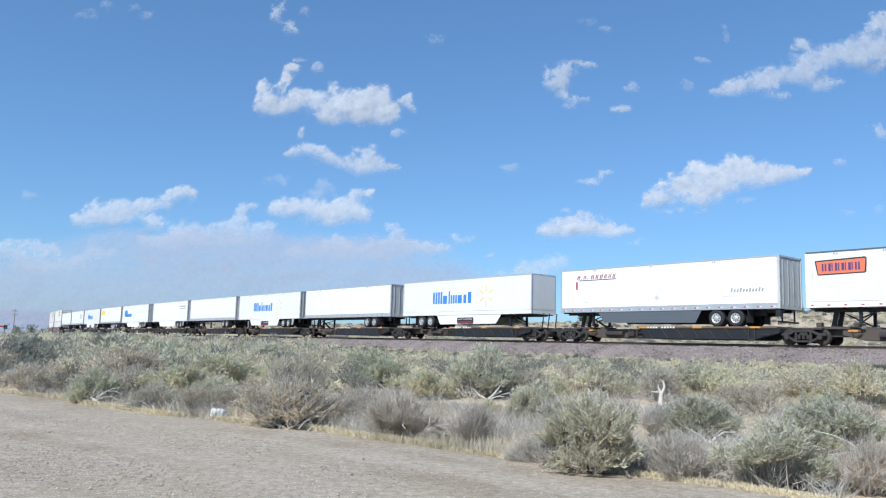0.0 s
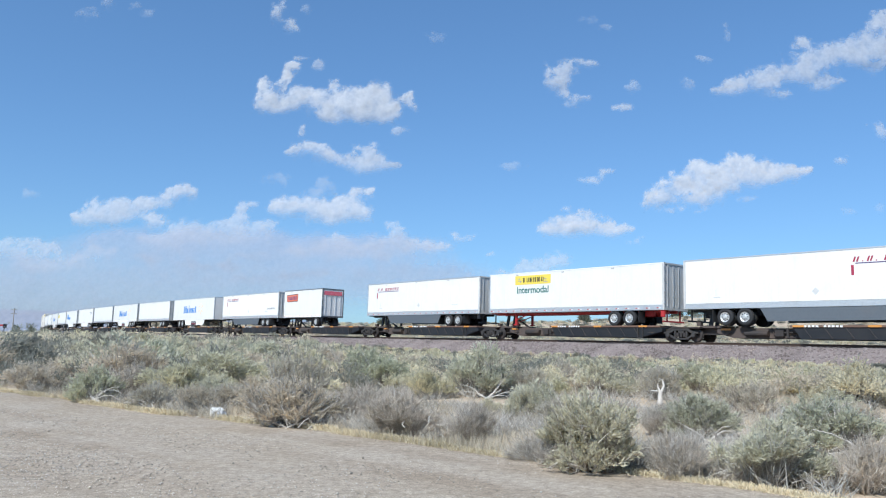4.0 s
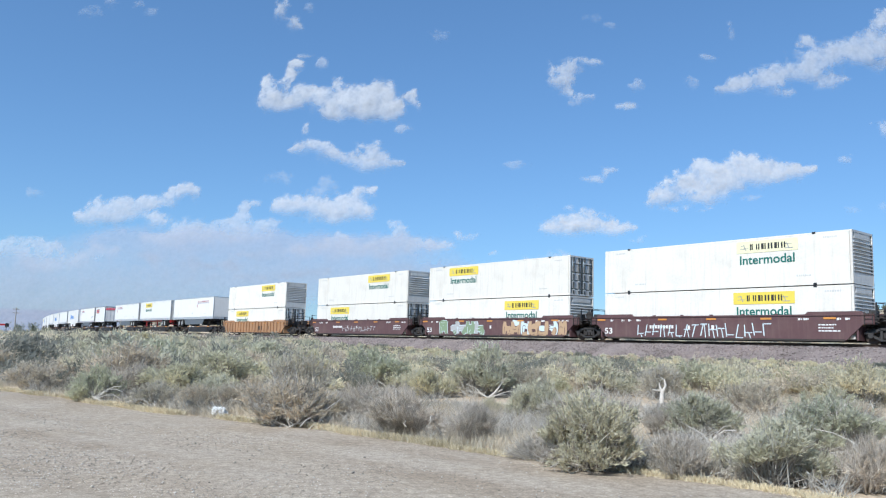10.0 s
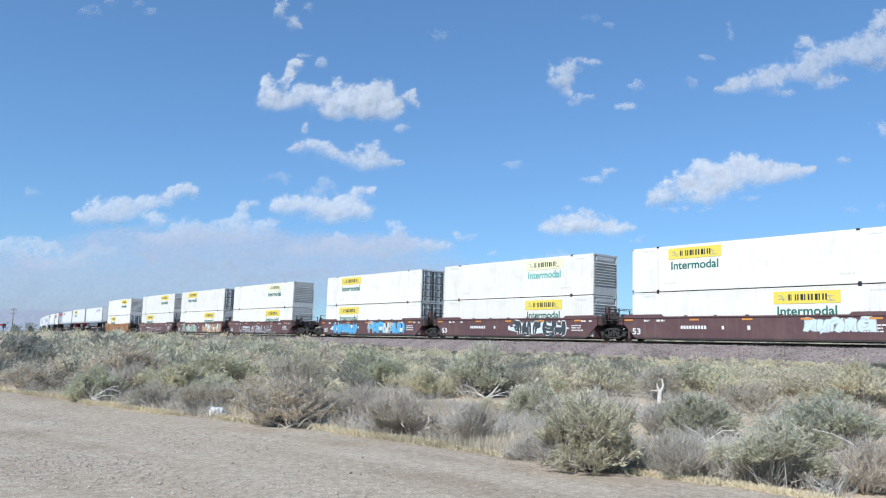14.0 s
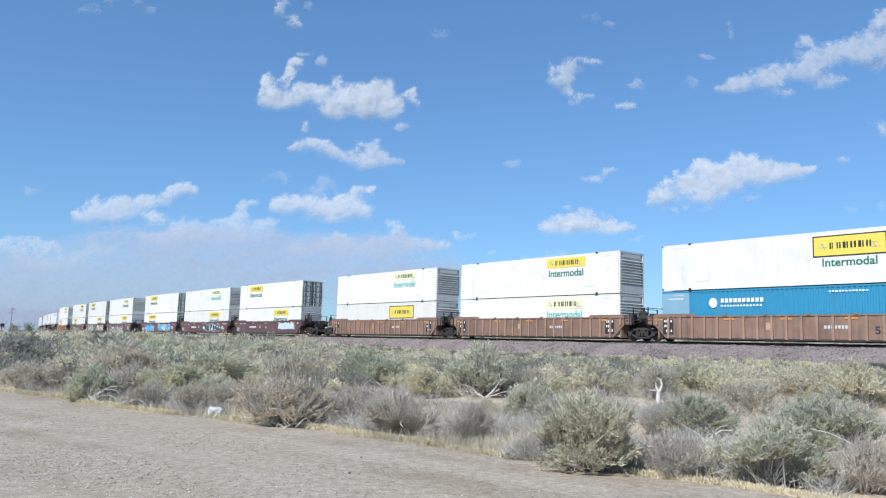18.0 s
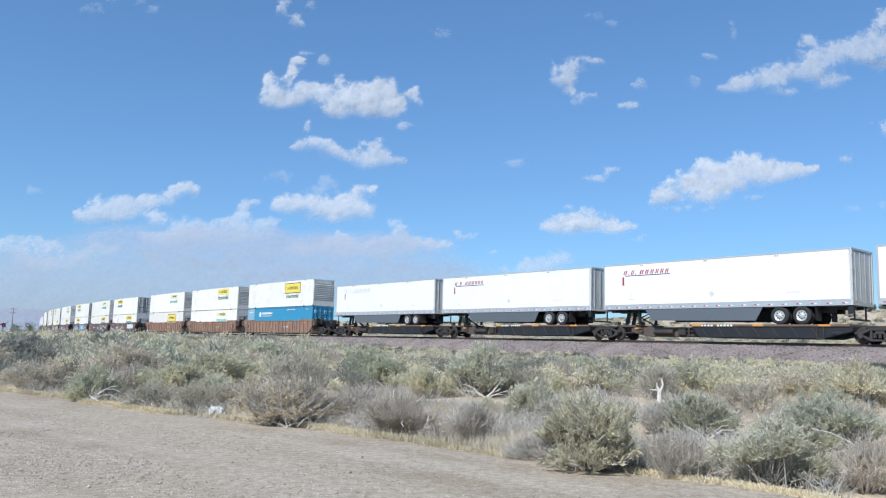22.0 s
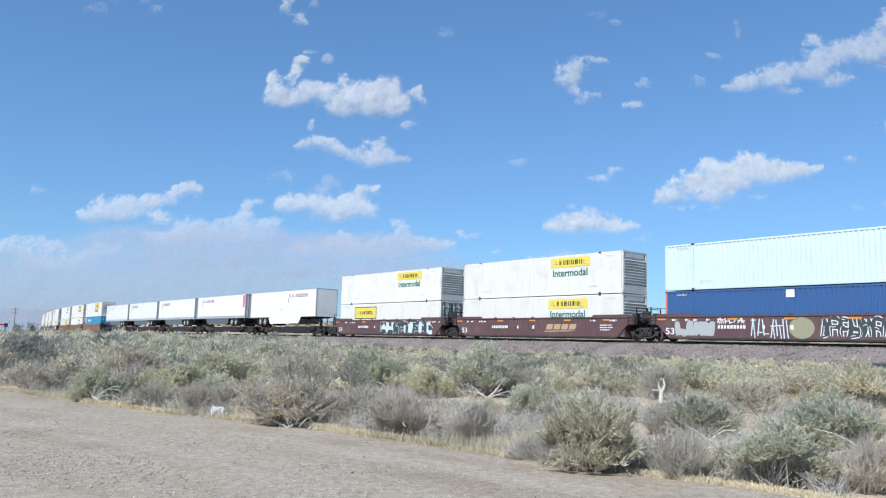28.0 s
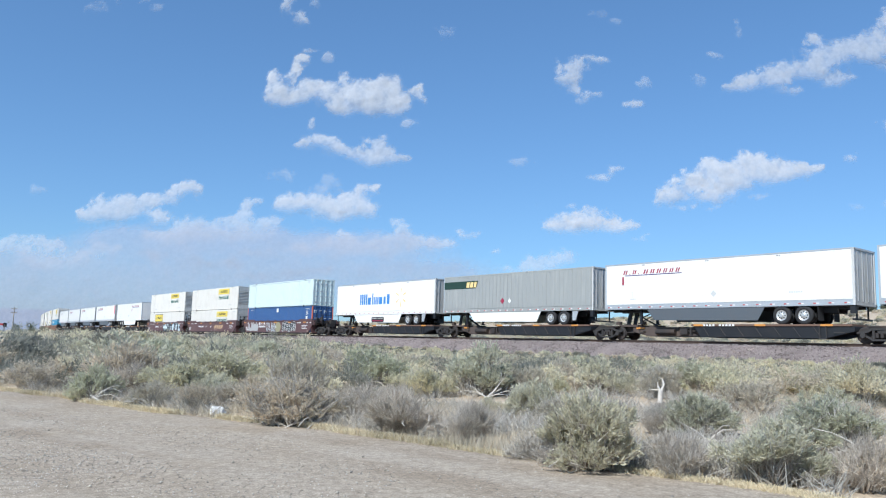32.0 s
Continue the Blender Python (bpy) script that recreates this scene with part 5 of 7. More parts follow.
def spray(car, x0, x1, z0, z1, fills, outline, seed, count=6, halo=None):
    """Sprayed figures of thick bowed strokes, edged all round, that spell nothing."""
    rng = random.Random(seed)
    y = -1.503
    w = (x1 - x0) / count
    if halo:
        flats(car, [blob(rng, (x0 + x1) / 2, (z0 + z1) / 2, (x1 - x0) * 1.22, (z1 - z0) * 0.7, 18)], halo, y, "spray_halo", False, "pale sprayed cloud")
    zl, zh = z0 + 0.14, z1 - 0.14
    for k in range(count):
        cx = x0 + w * (k + 0.5)
        a, b, c = (cx + w * rng.uniform(lo, hi) for lo, hi in ((-0.5, -0.25), (0.2, 0.5), (-0.15, 0.15)))
        mid = (zl + zh) / 2 + rng.uniform(-0.12, 0.12)
        lines = [(a, zl, a + rng.uniform(-0.1, 0.15), zh), (b, zl, b + rng.uniform(-0.15, 0.1), zh), (a, mid, b, mid + rng.uniform(-0.2, 0.2))]
        lines.append(rng.choice([(a, zh, b, zh - 0.1), (c, zl, b, mid), (a, zl, b, zl + 0.08)]))
        rng.shuffle(lines)
        lines = [(p, q, m, n, rng.uniform(-0.12, 0.12)) for p, q, m, n in lines[:3 + (rng.random() < 0.5)]]
        r = min(w * 0.2, 0.19)
        flats(car, [bent(p, q, m, n, r + 0.055, g) for p, q, m, n, g in lines], outline, y - 0.004 - 0.0008 * k, "spray_outline", False, "sprayed outline")
        for j, (p, q, m, n, g) in enumerate(lines):
            flats(car, [bent(p, q, m, n, r, g)], fills[(k + (j == 2)) % len(fills)], y - 0.009 - 0.0008 * k - 0.0002 * j, "spray_fill", False, "sprayed colour")
        flats(car, [bent(p, q, p + (m - p) * 0.6, q + (n - q) * 0.6, 0.018, g) for p, q, m, n, g in lines[:2]], outline, y - 0.0165 - 0.0008 * k, "spray_stroke")


def scrawl(car, x0, x1, z0, z1, material, seed, count=10):
    """Thin sprayed strokes that spell nothing."""
    rng = random.Random(seed)
    w = (x1 - x0) / count
    bars = []
    for k in range(count):
        x = x0 + w * k
        top = z1 - rng.uniform(0, 0.15) * (z1 - z0)
        bars.append(rect(x, x + 0.07, z0 + rng.uniform(0, 0.2) * (z1 - z0), top, rng.uniform(-0.15, 0.25)))
        zz = rng.uniform(z0, z1 - 0.08)
        bars.append(rect(x, x + w * 0.8, zz, zz + 0.06, 0.03))
        if rng.random() < 0.5:
            bars.append(rect(x + w * 0.6, x + w * 0.6 + 0.06, z0, zz, -0.1))
    flats(car, bars, material, -1.505, "spray_stroke", False, "thin sprayed strokes")


def well_stencils(car, pale="sign_white", number=True, seed=1):
    rng = random.Random(seed)
    y = -1.504
    bars = []
    for x0 in (-7.0, -5.6, 5.4, 7.6):
        for _ in range(3):
            x = x0 + rng.uniform(-0.5, 0.5)
            bars += [rect(x, x + 0.13, 1.22, 1.34), rect(x + 0.17, x + 0.22, 1.24, 1.32)]
    for row in range(3):
        x = 6.3
        for _ in range(6):
            w = rng.uniform(0.06, 0.2)
            bars.append(rect(x, x + w, 0.62 + row * 0.16, 0.69 + row * 0.16))
            x += w + 0.04
    for k in range(9):
        bars.append(rect(-4.35 + k * 0.2, -4.21 + k * 0.2, 0.76, 0.96))
    bars += [rect(-1.6, -1.45, 0.74, 0.94), rect(0.0, 0.18, 0.72, 0.96)]
    flats(car, bars, pale, y, "stencil", False, "pale stencilled marks")
    if number:
        lettering(car, "53", -7.93, -7.3, 0.4, 0.8, pale, y - 0.003)


for _k, _set in enumerate(("fgh", "ijk", "xyz", "far")):
    for _j, _car in enumerate(WELL[_set]):
        well_stencils(_car, seed=10 * _k + _j)
lettering(WELL["e"][0], "53", 3.9, 4.5, 0.55, 0.95, "sign_black", -1.504)
flats(WELL["e"][0], [rect(1.5, 2.1, 0.5, 0.95), rect(2.2, 2.7, 0.5, 0.95)], "sign_black", -1.503, "label_patch")
lettering(WELL["lmn"][2], "53", 4.5, 5.1, 0.5, 0.9, "sign_black", -1.504)
for _k, _car in enumerate(WELL["lmn"]):
    flats(_car, [rect(-1.2, -0.75, 0.7, 1.1)], "spray_tan", -1.503, "label_patch")
    flats(_car, [rect(2.0 + k * 0.18, 2.12 + k * 0.18, 0.78, 0.95) for k in range(8)], "sign_faint", -1.503, "stencil")
    for _x in ((-7.9, 7.0) if _k < 2 else (-7.9,)):
        flats(_car, [rect(_x, _x + 0.75, 0.4, 1.35)], "sign_black", -1.503, "stencil_panel", False, "black stencil panel")
        flats(_car, [rect(_x + 0.1 + k * 0.15, _x + 0.2 + k * 0.15, 0.55 + 0.3 * r, 0.7 + 0.3 * r) for k in range(4) for r in range(3) if (k + r) % 4], "sign_white", -1.507, "stencil")
f_, g_, h_ = WELL["fgh"]
i_, j_, k_ = WELL["ijk"]
x_, y_, z_ = WELL["xyz"]
scrawl(f_, -2.5, 3.5, 0.4, 0.95, "spray_silver", 3, 12)
spray(g_, -6.1, -0.6, 0.16, 1.45, ("spray_green", "spray_green", "spray_silver"), "spray_pale", 4, 5)
spray(g_, 1.5, 8.1, 0.16, 1.4, ("spray_tan", "spray_tan", "spray_pale"), "maroon", 5, 7)
scrawl(h_, -5.3, 3.8, 0.2, 1.1, "spray_pale", 6, 16)
spray(i_, -6.1, -1.9, 0.22, 1.35, ("spray_blue",), "spray_dark", 7, 6, "spray_pale")
spray(i_, 0.3, 6.0, 0.2, 1.4, ("spray_silver", "spray_blue", "spray_blue", "spray_pale"), "spray_dark", 8, 7)
spray(j_, 0.42, 5.8, 0.18, 1.42, ("spray_dark",), "sign_white", 9, 5, "spray_pale")
spray(k_, 3.2, 6.8, 0.5, 1.42, ("spray_pale",), "spray_silver", 10, 5)
spray(x_, -0.5, 7.5, 0.2, 1.42, ("spray_dark", "spray_pale", "spray_dark"), "spray_pale", 11, 8)
flats(y_, [rect(1.35 + k * 0.72, 1.95 + k * 0.72, 0.68, 1.05, 0.12) for k in range(4)] + [[(1.18, 0.5), (3.6, 0.55), (4.1, 0.62), (1.3, 0.58)]], "spray_tan", -1.504, "emblem", False, "tan swoosh emblem blocks")
spray(z_, -7.1, -4.6, 0.2, 1.32, ("spray_silver",), "spray_silver", 12, 4)
scrawl(z_, -4.4, -2.6, 1.05, 1.4, "sign_white", 13, 7)
scrawl(z_, -2.3, 0.0, 0.2, 1.36, "spray_pale", 14, 6)
flats(z_, [[(0.62 + 0.7 * math.cos(a), 0.8 + 0.58 * math.sin(a)) for a in np.linspace(0, 2 * math.pi, 24)[:-1]]], "spray_olive", -1.503, "spray_disc", False, "sprayed olive disc")
spray(z_, 1.6, 4.7, 0.22, 1.42, ("spray_dark",), "sign_white", 15, 6)



# ---- desert scrub ----
def leaf_cloud(rng, centres, normals, count, size, spread):
    """Small leaf blades round the given centres, half lying on the crown's skin, half sticking out."""
    k = rng.integers(0, len(centres), count)
    p = centres[k] + rng.normal(0, 1, (count, 3)) * spread
    d = normals[k] + rng.normal(0, 0.42, (count, 3)) + np.array([0, 0, 0.25])
    d /= np.linalg.norm(d, axis=1)[:, None] + 1e-9
    a = np.cross(d, rng.normal(0, 1, (count, 3)))
    a /= np.linalg.norm(a, axis=1)[:, None] + 1e-9
    lie = np.cross(d, a) + d * 0.35
    way = np.where((rng.uniform(0, 1, count) < 0.3)[:, None], lie, d)
    length = size * rng.uniform(0.5, 1.6, count)[:, None]
    wide = length * 0.17
    v = np.stack([p - a * wide, p + a * wide, p + way * length], 1)
    return v.reshape(-1, 3), np.arange(count * 3).reshape(-1, 3)


def unit(v):
    return v / (np.linalg.norm(v, axis=1)[:, None] + 1e-9)


def sprays(rng, tips, normals, reach):
    """For each tuft a thin branchlet that ends a little past it: its start and its end."""
    n = len(tips)
    d = unit(normals * 0.6 + unit(tips + [0, 0, 0.15]) * 0.5 + rng.normal(0, 0.3, (n, 3)) + [0, 0, 0.2])
    length = reach * rng.uniform(0.55, 1.25, (n, 1)) * np.where(rng.uniform(0, 1, (n, 1)) < 0.14, 1.5, 1.0)
    return tips - d * length * 0.6, tips + d * length * 0.4


def leaf_sprays(rng, starts, ends, per, size):
    """Narrow leaves set close along branchlets and pointing towards their tips."""
    k = np.repeat(np.arange(len(starts)), per)
    n = len(k)
    axis = unit(ends - starts)[k]
    u = rng.uniform(0.0, 1.05, (n, 1)) ** 0.75
    p = starts[k] + (ends - starts)[k] * u + rng.normal(0, size * 0.35, (n, 3))
    out = unit(np.cross(axis, rng.normal(0, 1, (n, 3))))
    way = unit(axis + out * rng.uniform(0.2, 1.1, (n, 1)))
    a = unit(np.cross(way, rng.normal(0, 1, (n, 3))))
    length = size * rng.uniform(0.5, 1.5, (n, 1))
    wide = length * 0.2
    v = np.stack([p - a * wide, p + a * wide, p + way * length], 1)
    return v.reshape(-1, 3), np.arange(n * 3).reshape(-1, 3)


def twig_cloud(rng, starts, ends, r0, r1):
    """Three-sided tapered twigs."""
    d = ends - starts
    n = np.cross(d, rng.normal(0, 1, d.shape))
    n /= np.linalg.norm(n, axis=1)[:, None] + 1e-9
    m = np.cross(d, n)
    m /= np.linalg.norm(m, axis=1)[:, None] + 1e-9
    ring = [n, -0.5 * n + 0.87 * m, -0.5 * n - 0.87 * m]
    v = np.stack([starts + q * r0 for q in ring] + [ends + q * r1 for q in ring], 1)
    c = len(starts)
    base = (np.arange(c) * 6)[:, None]
    f = np.concatenate([base + np.array([[i, (i + 1) % 3, (i + 1) % 3 + 3, i + 3]]) for i in range(3)])
    return v.reshape(-1, 3), f


def bush_form(rng, lobes=10, per=46):
    """Tufts on and under the skin of a unit shrub, about 1 m wide and 0.7 m high: uneven lobes, open below."""
    centre, size = [], []
    lean = rng.normal(0, 0.12, 2)
    for k in range(lobes):
        a = k * 2.4 + rng.uniform(-0.7, 0.7)
        r = 0.37 * math.sqrt((k + 0.2) / lobes) * rng.uniform(0.75, 1.2)
        size.append(rng.uniform(0.1, 0.24))
        z = rng.uniform(0.24, 0.5) - r * 0.45
        centre.append((r * math.cos(a) + lean[0] * z, r * math.sin(a) + lean[1] * z, z))
    tips, normal = [], []
    for k in range(lobes):
        u, e = rng.uniform(0, 2 * math.pi, per), np.arcsin(rng.uniform(rng.uniform(-0.35, 0.2), 1, per))
        d = np.stack([np.cos(e) * np.cos(u), np.cos(e) * np.sin(u), np.sin(e)], 1)
        p = np.array(centre[k]) + d * size[k] * rng.uniform(0.6, 1.2, (per, 1))
        clear = np.ones(per, bool)
        for j in range(lobes):
            if j != k:
                clear &= np.linalg.norm(p - np.array(centre[j]), axis=1) > size[j] * 0.7
        clear &= p[:, 2] > 0.07
        tips.append(p[clear])
        normal.append(d[clear])
    return np.concatenate(tips), np.concatenate(normal)


def bush_meshes(seed, per, material, bare=0.0, size=0.05, twigs=320, tufts=46):
    """Crown and stems of a unit shrub."""
    rng = np.random.default_rng(seed)
    tips, normal = bush_form(rng, per=tufts)
    n = len(tips)
    starts, ends = sprays(rng, tips, normal, 0.17)
    keep = rng.uniform(0, 1, n) > bare
    v, f = leaf_sprays(rng, starts[keep], ends[keep], per, size)
    v[:, 2] = np.maximum(v[:, 2], 0.01)
    crown = quick_mesh("crown", v, f, material)
    base = np.stack([rng.normal(0, 0.07, n), rng.normal(0, 0.07, n), np.full(n, -0.05)], 1)
    knee = base + (starts - base) * rng.uniform(0.35, 0.6, (n, 1)) + rng.normal(0, 0.05, tips.shape)
    knee[:, 2] = np.maximum(knee[:, 2] * 0.8, 0.03)
    parts = [twig_cloud(rng, base[::9], knee[::9], 0.018, 0.011), twig_cloud(rng, base[::3], knee[::3], 0.008, 0.006), twig_cloud(rng, knee[::2], starts[::2], 0.006, 0.003), twig_cloud(rng, starts, ends, 0.003, 0.0012)]
    k = rng.integers(0, n, twigs)
    start = knee[k] + (ends[k] - knee[k]) * rng.uniform(0.1, 1.0, (twigs, 1))
    parts.append(twig_cloud(rng, start, start + (ends[k] - base[k]) * 0.13 + rng.normal(0, 0.055, (twigs, 3)) + [0, 0, 0.03], 0.0035, 0.0012))
    v, f, off = [], [], 0
    for a, b in parts:
        v.append(a)
        f.append(b + off)
        off += len(a)
    return crown, quick_mesh("stems", np.concatenate(v), np.concatenate(f), "twig")


KINDS = {
    "sage": ("leaf_grey", "grey-green rounded saltbush on sandy soil", 0.0, 1.0),
    "green": ("leaf_green", "green-tinged desert shrub with small leaves", 0.0, 1.0),
    "dry": ("leaf_dry", "dry tan-brown desert shrub with grey twigs", 0.12, 0.7),
    "creosote": ("leaf_far", "dark olive creosote bush with fine leaves", 0.0, 0.85),
    "bare": ("leaf_dry", "leafless grey tangle of dead brush", 0.6, 0.3),
}
DETAIL = {"near": (46, 0.03, 900, 60), "mid": (18, 0.042, 260, 46), "far": (10, 0.07, 70, 30)}
BUSH = {}
for _i, (_kind, (_mat, _label, _bare, _share)) in enumerate(KINDS.items()):
    for _j, (_level, (_n, _size, _t, _tufts)) in enumerate(DETAIL.items()):
        BUSH[_kind, _level] = [bush_meshes(11 + 100 * _i + 10 * _j + _k, max(3, int(_n * _share)), _mat, _bare, _size, _t * (7 if _kind == "bare" else 2 if _kind == "dry" else 1), _tufts) for _k in range(5)]

RNG = random.Random(5)
CELLS = {}  # bushes that stand already, by three-metre squares


def take(x, y, r):
    CELLS.setdefault((int(x // 3), int(y // 3)), []).append((x, y, r))


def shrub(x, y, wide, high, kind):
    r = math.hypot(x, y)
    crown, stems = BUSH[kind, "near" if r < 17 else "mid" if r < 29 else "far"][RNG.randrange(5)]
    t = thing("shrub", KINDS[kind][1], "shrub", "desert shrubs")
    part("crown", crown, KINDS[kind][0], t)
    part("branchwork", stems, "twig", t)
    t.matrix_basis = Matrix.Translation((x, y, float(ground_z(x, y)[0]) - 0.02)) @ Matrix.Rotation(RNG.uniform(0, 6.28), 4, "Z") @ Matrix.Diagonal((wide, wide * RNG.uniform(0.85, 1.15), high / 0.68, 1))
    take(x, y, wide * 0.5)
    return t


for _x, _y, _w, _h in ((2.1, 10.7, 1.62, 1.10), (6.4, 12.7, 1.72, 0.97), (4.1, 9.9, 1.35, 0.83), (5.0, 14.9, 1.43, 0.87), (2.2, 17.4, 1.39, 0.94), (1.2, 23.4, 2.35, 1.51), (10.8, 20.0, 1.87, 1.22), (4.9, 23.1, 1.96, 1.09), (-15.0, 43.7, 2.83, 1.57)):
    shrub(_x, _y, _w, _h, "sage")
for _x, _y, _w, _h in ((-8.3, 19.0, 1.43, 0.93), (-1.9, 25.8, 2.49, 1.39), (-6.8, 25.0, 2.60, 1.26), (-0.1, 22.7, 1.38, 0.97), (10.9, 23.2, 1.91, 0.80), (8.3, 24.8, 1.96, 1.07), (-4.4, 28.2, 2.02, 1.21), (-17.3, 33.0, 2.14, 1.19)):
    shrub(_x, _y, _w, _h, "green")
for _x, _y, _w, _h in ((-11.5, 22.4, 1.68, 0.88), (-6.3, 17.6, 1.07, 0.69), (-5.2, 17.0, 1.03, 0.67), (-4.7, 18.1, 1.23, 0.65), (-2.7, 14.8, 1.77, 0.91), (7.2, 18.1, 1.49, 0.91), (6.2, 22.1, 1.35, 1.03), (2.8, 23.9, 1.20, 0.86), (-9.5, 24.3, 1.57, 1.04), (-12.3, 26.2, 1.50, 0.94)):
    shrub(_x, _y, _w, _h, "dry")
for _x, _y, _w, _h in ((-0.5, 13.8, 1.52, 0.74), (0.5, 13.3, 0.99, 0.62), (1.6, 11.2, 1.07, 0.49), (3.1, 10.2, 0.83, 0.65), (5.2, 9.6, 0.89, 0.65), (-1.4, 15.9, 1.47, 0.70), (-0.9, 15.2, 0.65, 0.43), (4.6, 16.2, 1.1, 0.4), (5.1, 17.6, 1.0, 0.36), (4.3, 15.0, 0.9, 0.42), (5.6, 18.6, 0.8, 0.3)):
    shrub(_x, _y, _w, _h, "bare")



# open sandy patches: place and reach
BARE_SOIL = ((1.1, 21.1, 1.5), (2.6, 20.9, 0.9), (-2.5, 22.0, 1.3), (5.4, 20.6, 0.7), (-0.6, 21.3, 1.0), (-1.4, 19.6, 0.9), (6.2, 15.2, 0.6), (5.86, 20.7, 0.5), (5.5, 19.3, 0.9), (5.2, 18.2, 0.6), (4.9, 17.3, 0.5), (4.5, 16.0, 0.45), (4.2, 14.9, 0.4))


def free(x, y, r, tight):
    for i in (-1, 0, 1):
        for j in (-1, 0, 1):
            for a, b, c in CELLS.get((int(x // 3) + i, int(y // 3) + j), ()):
                if (x - a) ** 2 + (y - b) ** 2 < ((r + c) * tight) ** 2:
                    return False
    return not any(math.hypot(x - a, y - b) < r * 0.8 + c for a, b, c in BARE_SOIL)


def tallest(x, y):
    """The scrub is taller towards the bend, low beside the near track."""
    d, az = float(off_track(x, y)[0]), math.degrees(math.atan2(x, y))
    h = float(np.interp(az, [-32, -18, -6, 6, 30], [1.85, 1.75, 1.25, 1.05, 1.08]))
    return h * (float(np.interp(d, [5, 8, 13], [0.22, 0.4, 1.0])) if az > -9 else float(np.interp(d, [5, 9], [0.75, 1.0])))


def scatter_shrubs(count, tight):
    made = 0
    for _ in range(9000):
        if made >= count:
            break
        a, b = RNG.uniform(-26, 62), RNG.uniform(0.35, 34)
        p = ROAD_A + ROAD_U * a + ROAD_N * (b + road_edge(a))
        if not 5.0 < float(off_track(p.x, p.y)[0]) or p.y < 3 or abs(p.x / p.y) > 0.72:
            continue
        h = tallest(p.x, p.y) * RNG.uniform(0.4, 1.0)
        wide = h * RNG.uniform(1.3, 2.1)
        if b < wide * 0.4 or not free(p.x, p.y, wide / 2, tight):
            continue
        shrub(p.x, p.y, wide, h, RNG.choices(("sage", "green", "dry", "bare", "creosote"), (5, 3, 6, 3, 1) if p.x > -0.14 * p.y else (4, 3, 5, 2, 5))[0])
        made += 1


scatter_shrubs(250, 0.72)


def bunch(rng, x, y, z, wide, high, count, blade):
    """Leaves of one bush of a joined thicket."""
    tips, normal = bush_form(rng, 7, 22)
    starts, ends = sprays(rng, tips, normal, 0.19)
    v, f = leaf_sprays(rng, starts, ends, max(2, count // len(tips)), blade / wide)
    return v * [wide, wide, high / 0.72] + [x, y, z - 0.03], f


def thicket(name, label, material, seed, places):
    rng = np.random.default_rng(seed)
    V, F, off = [], [], 0
    for x, y, z, wide, high, count, size in places:
        v, f = bunch(rng, x, y, z, wide, high, count, size)
        V.append(v)
        F.append(f + off)
        off += len(v)
    tagged(new(name, quick_mesh(name, np.concatenate(V), np.concatenate(F), material)), label, "scrub", kind="stuff")


def far_scrub():
    """Bushes past those that stand singly: the near flat's far side, the bend, and the slope past the tracks."""
    rng = np.random.default_rng(3)
    n = 22000
    az = np.radians(rng.uniform(-40, 36, n))
    r = np.exp(rng.uniform(math.log(24), math.log(400), n))
    x, y = r * np.sin(az), r * np.cos(az)
    d = off_track(x, y)
    z = ground_z(x, y)
    sets = {"leaf_grey": [], "leaf_dry": [], "leaf_green": [], "leaf_far": []}
    for i in range(n):
        if d[i] > 5:
            if past_edge(x[i], y[i])[0] < 0.6:
                continue
            h = tallest(x[i], y[i]) * rng.uniform(0.4, 1.2)
            w = h * rng.uniform(1.3, 1.9)
            if not free(x[i], y[i], w / 2, 0.6):
                continue
            take(x[i], y[i], w / 2)
            row = (x[i], y[i], z[i], w, h, 1050 if r[i] < 38 else 560 if r[i] < 65 else 170, 0.085 if r[i] < 38 else 0.115 if r[i] < 65 else 0.22)
        elif d[i] < -6:
            if rng.uniform() < 0.6:
                continue
            w = rng.uniform(0.9, 2.4)
            sets[("leaf_far", "leaf_grey", "leaf_dry")[i % 3]].append((x[i], y[i], z[i], w, w * 0.5, 130 if r[i] < 110 else 50, 0.3))
            continue
        else:
            continue
        sets[rng.choice(["leaf_grey", "leaf_dry", "leaf_green", "leaf_far"], p=[0.27, 0.26, 0.22, 0.25] if x[i] > -0.14 * y[i] else [0.2, 0.25, 0.15, 0.4])].append(row)
    for k, (mat, rows) in enumerate(sets.items()):
        word = {"leaf_grey": "grey-green", "leaf_dry": "tan dry", "leaf_green": "dull green", "leaf_far": "olive-grey"}[mat]
        thicket("scrub", word + " desert scrub thinning into the distance", mat, 40 + k, rows)


far_scrub()


def roadside_grass():
    rng = np.random.default_rng(8)
    V, F, off = [], [], 0
    for _ in range(5200):
        a = rng.uniform(-6, 45)
        if abs(a - 11.25) < 0.5 or noise.noise((a * 0.6, 3.0, 0)) < -0.2 and rng.uniform() < 0.7:
            continue
        b = rng.normal(-0.1, 0.05)
        p = ROAD_A + ROAD_U * float(a) + ROAD_N * float(road_edge(float(a)) + b)
        z = float(ground_z(p.x, p.y)[0])
        m = 9
        start = np.array([p.x, p.y, z]) + np.stack([rng.normal(0, 0.03, m), rng.normal(0, 0.03, m), np.zeros(m)], 1)
        end = start + np.stack([rng.normal(0, 0.05, m), rng.normal(0, 0.05, m), rng.uniform(0.05, 0.16, m) * (0.7 if a < 5 else 0.9)], 1)
        v, f = twig_cloud(rng, start, end, 0.007, 0.002)
        V.append(v)
        F.append(f + off)
        off += len(v)
    me = quick_mesh("roadside_grass", np.concatenate(V), np.concatenate(F), "straw")
    tagged(new("roadside_grass", me), "dry yellow grass tufts along the road's edge", "grass", kind="stuff")


roadside_grass()


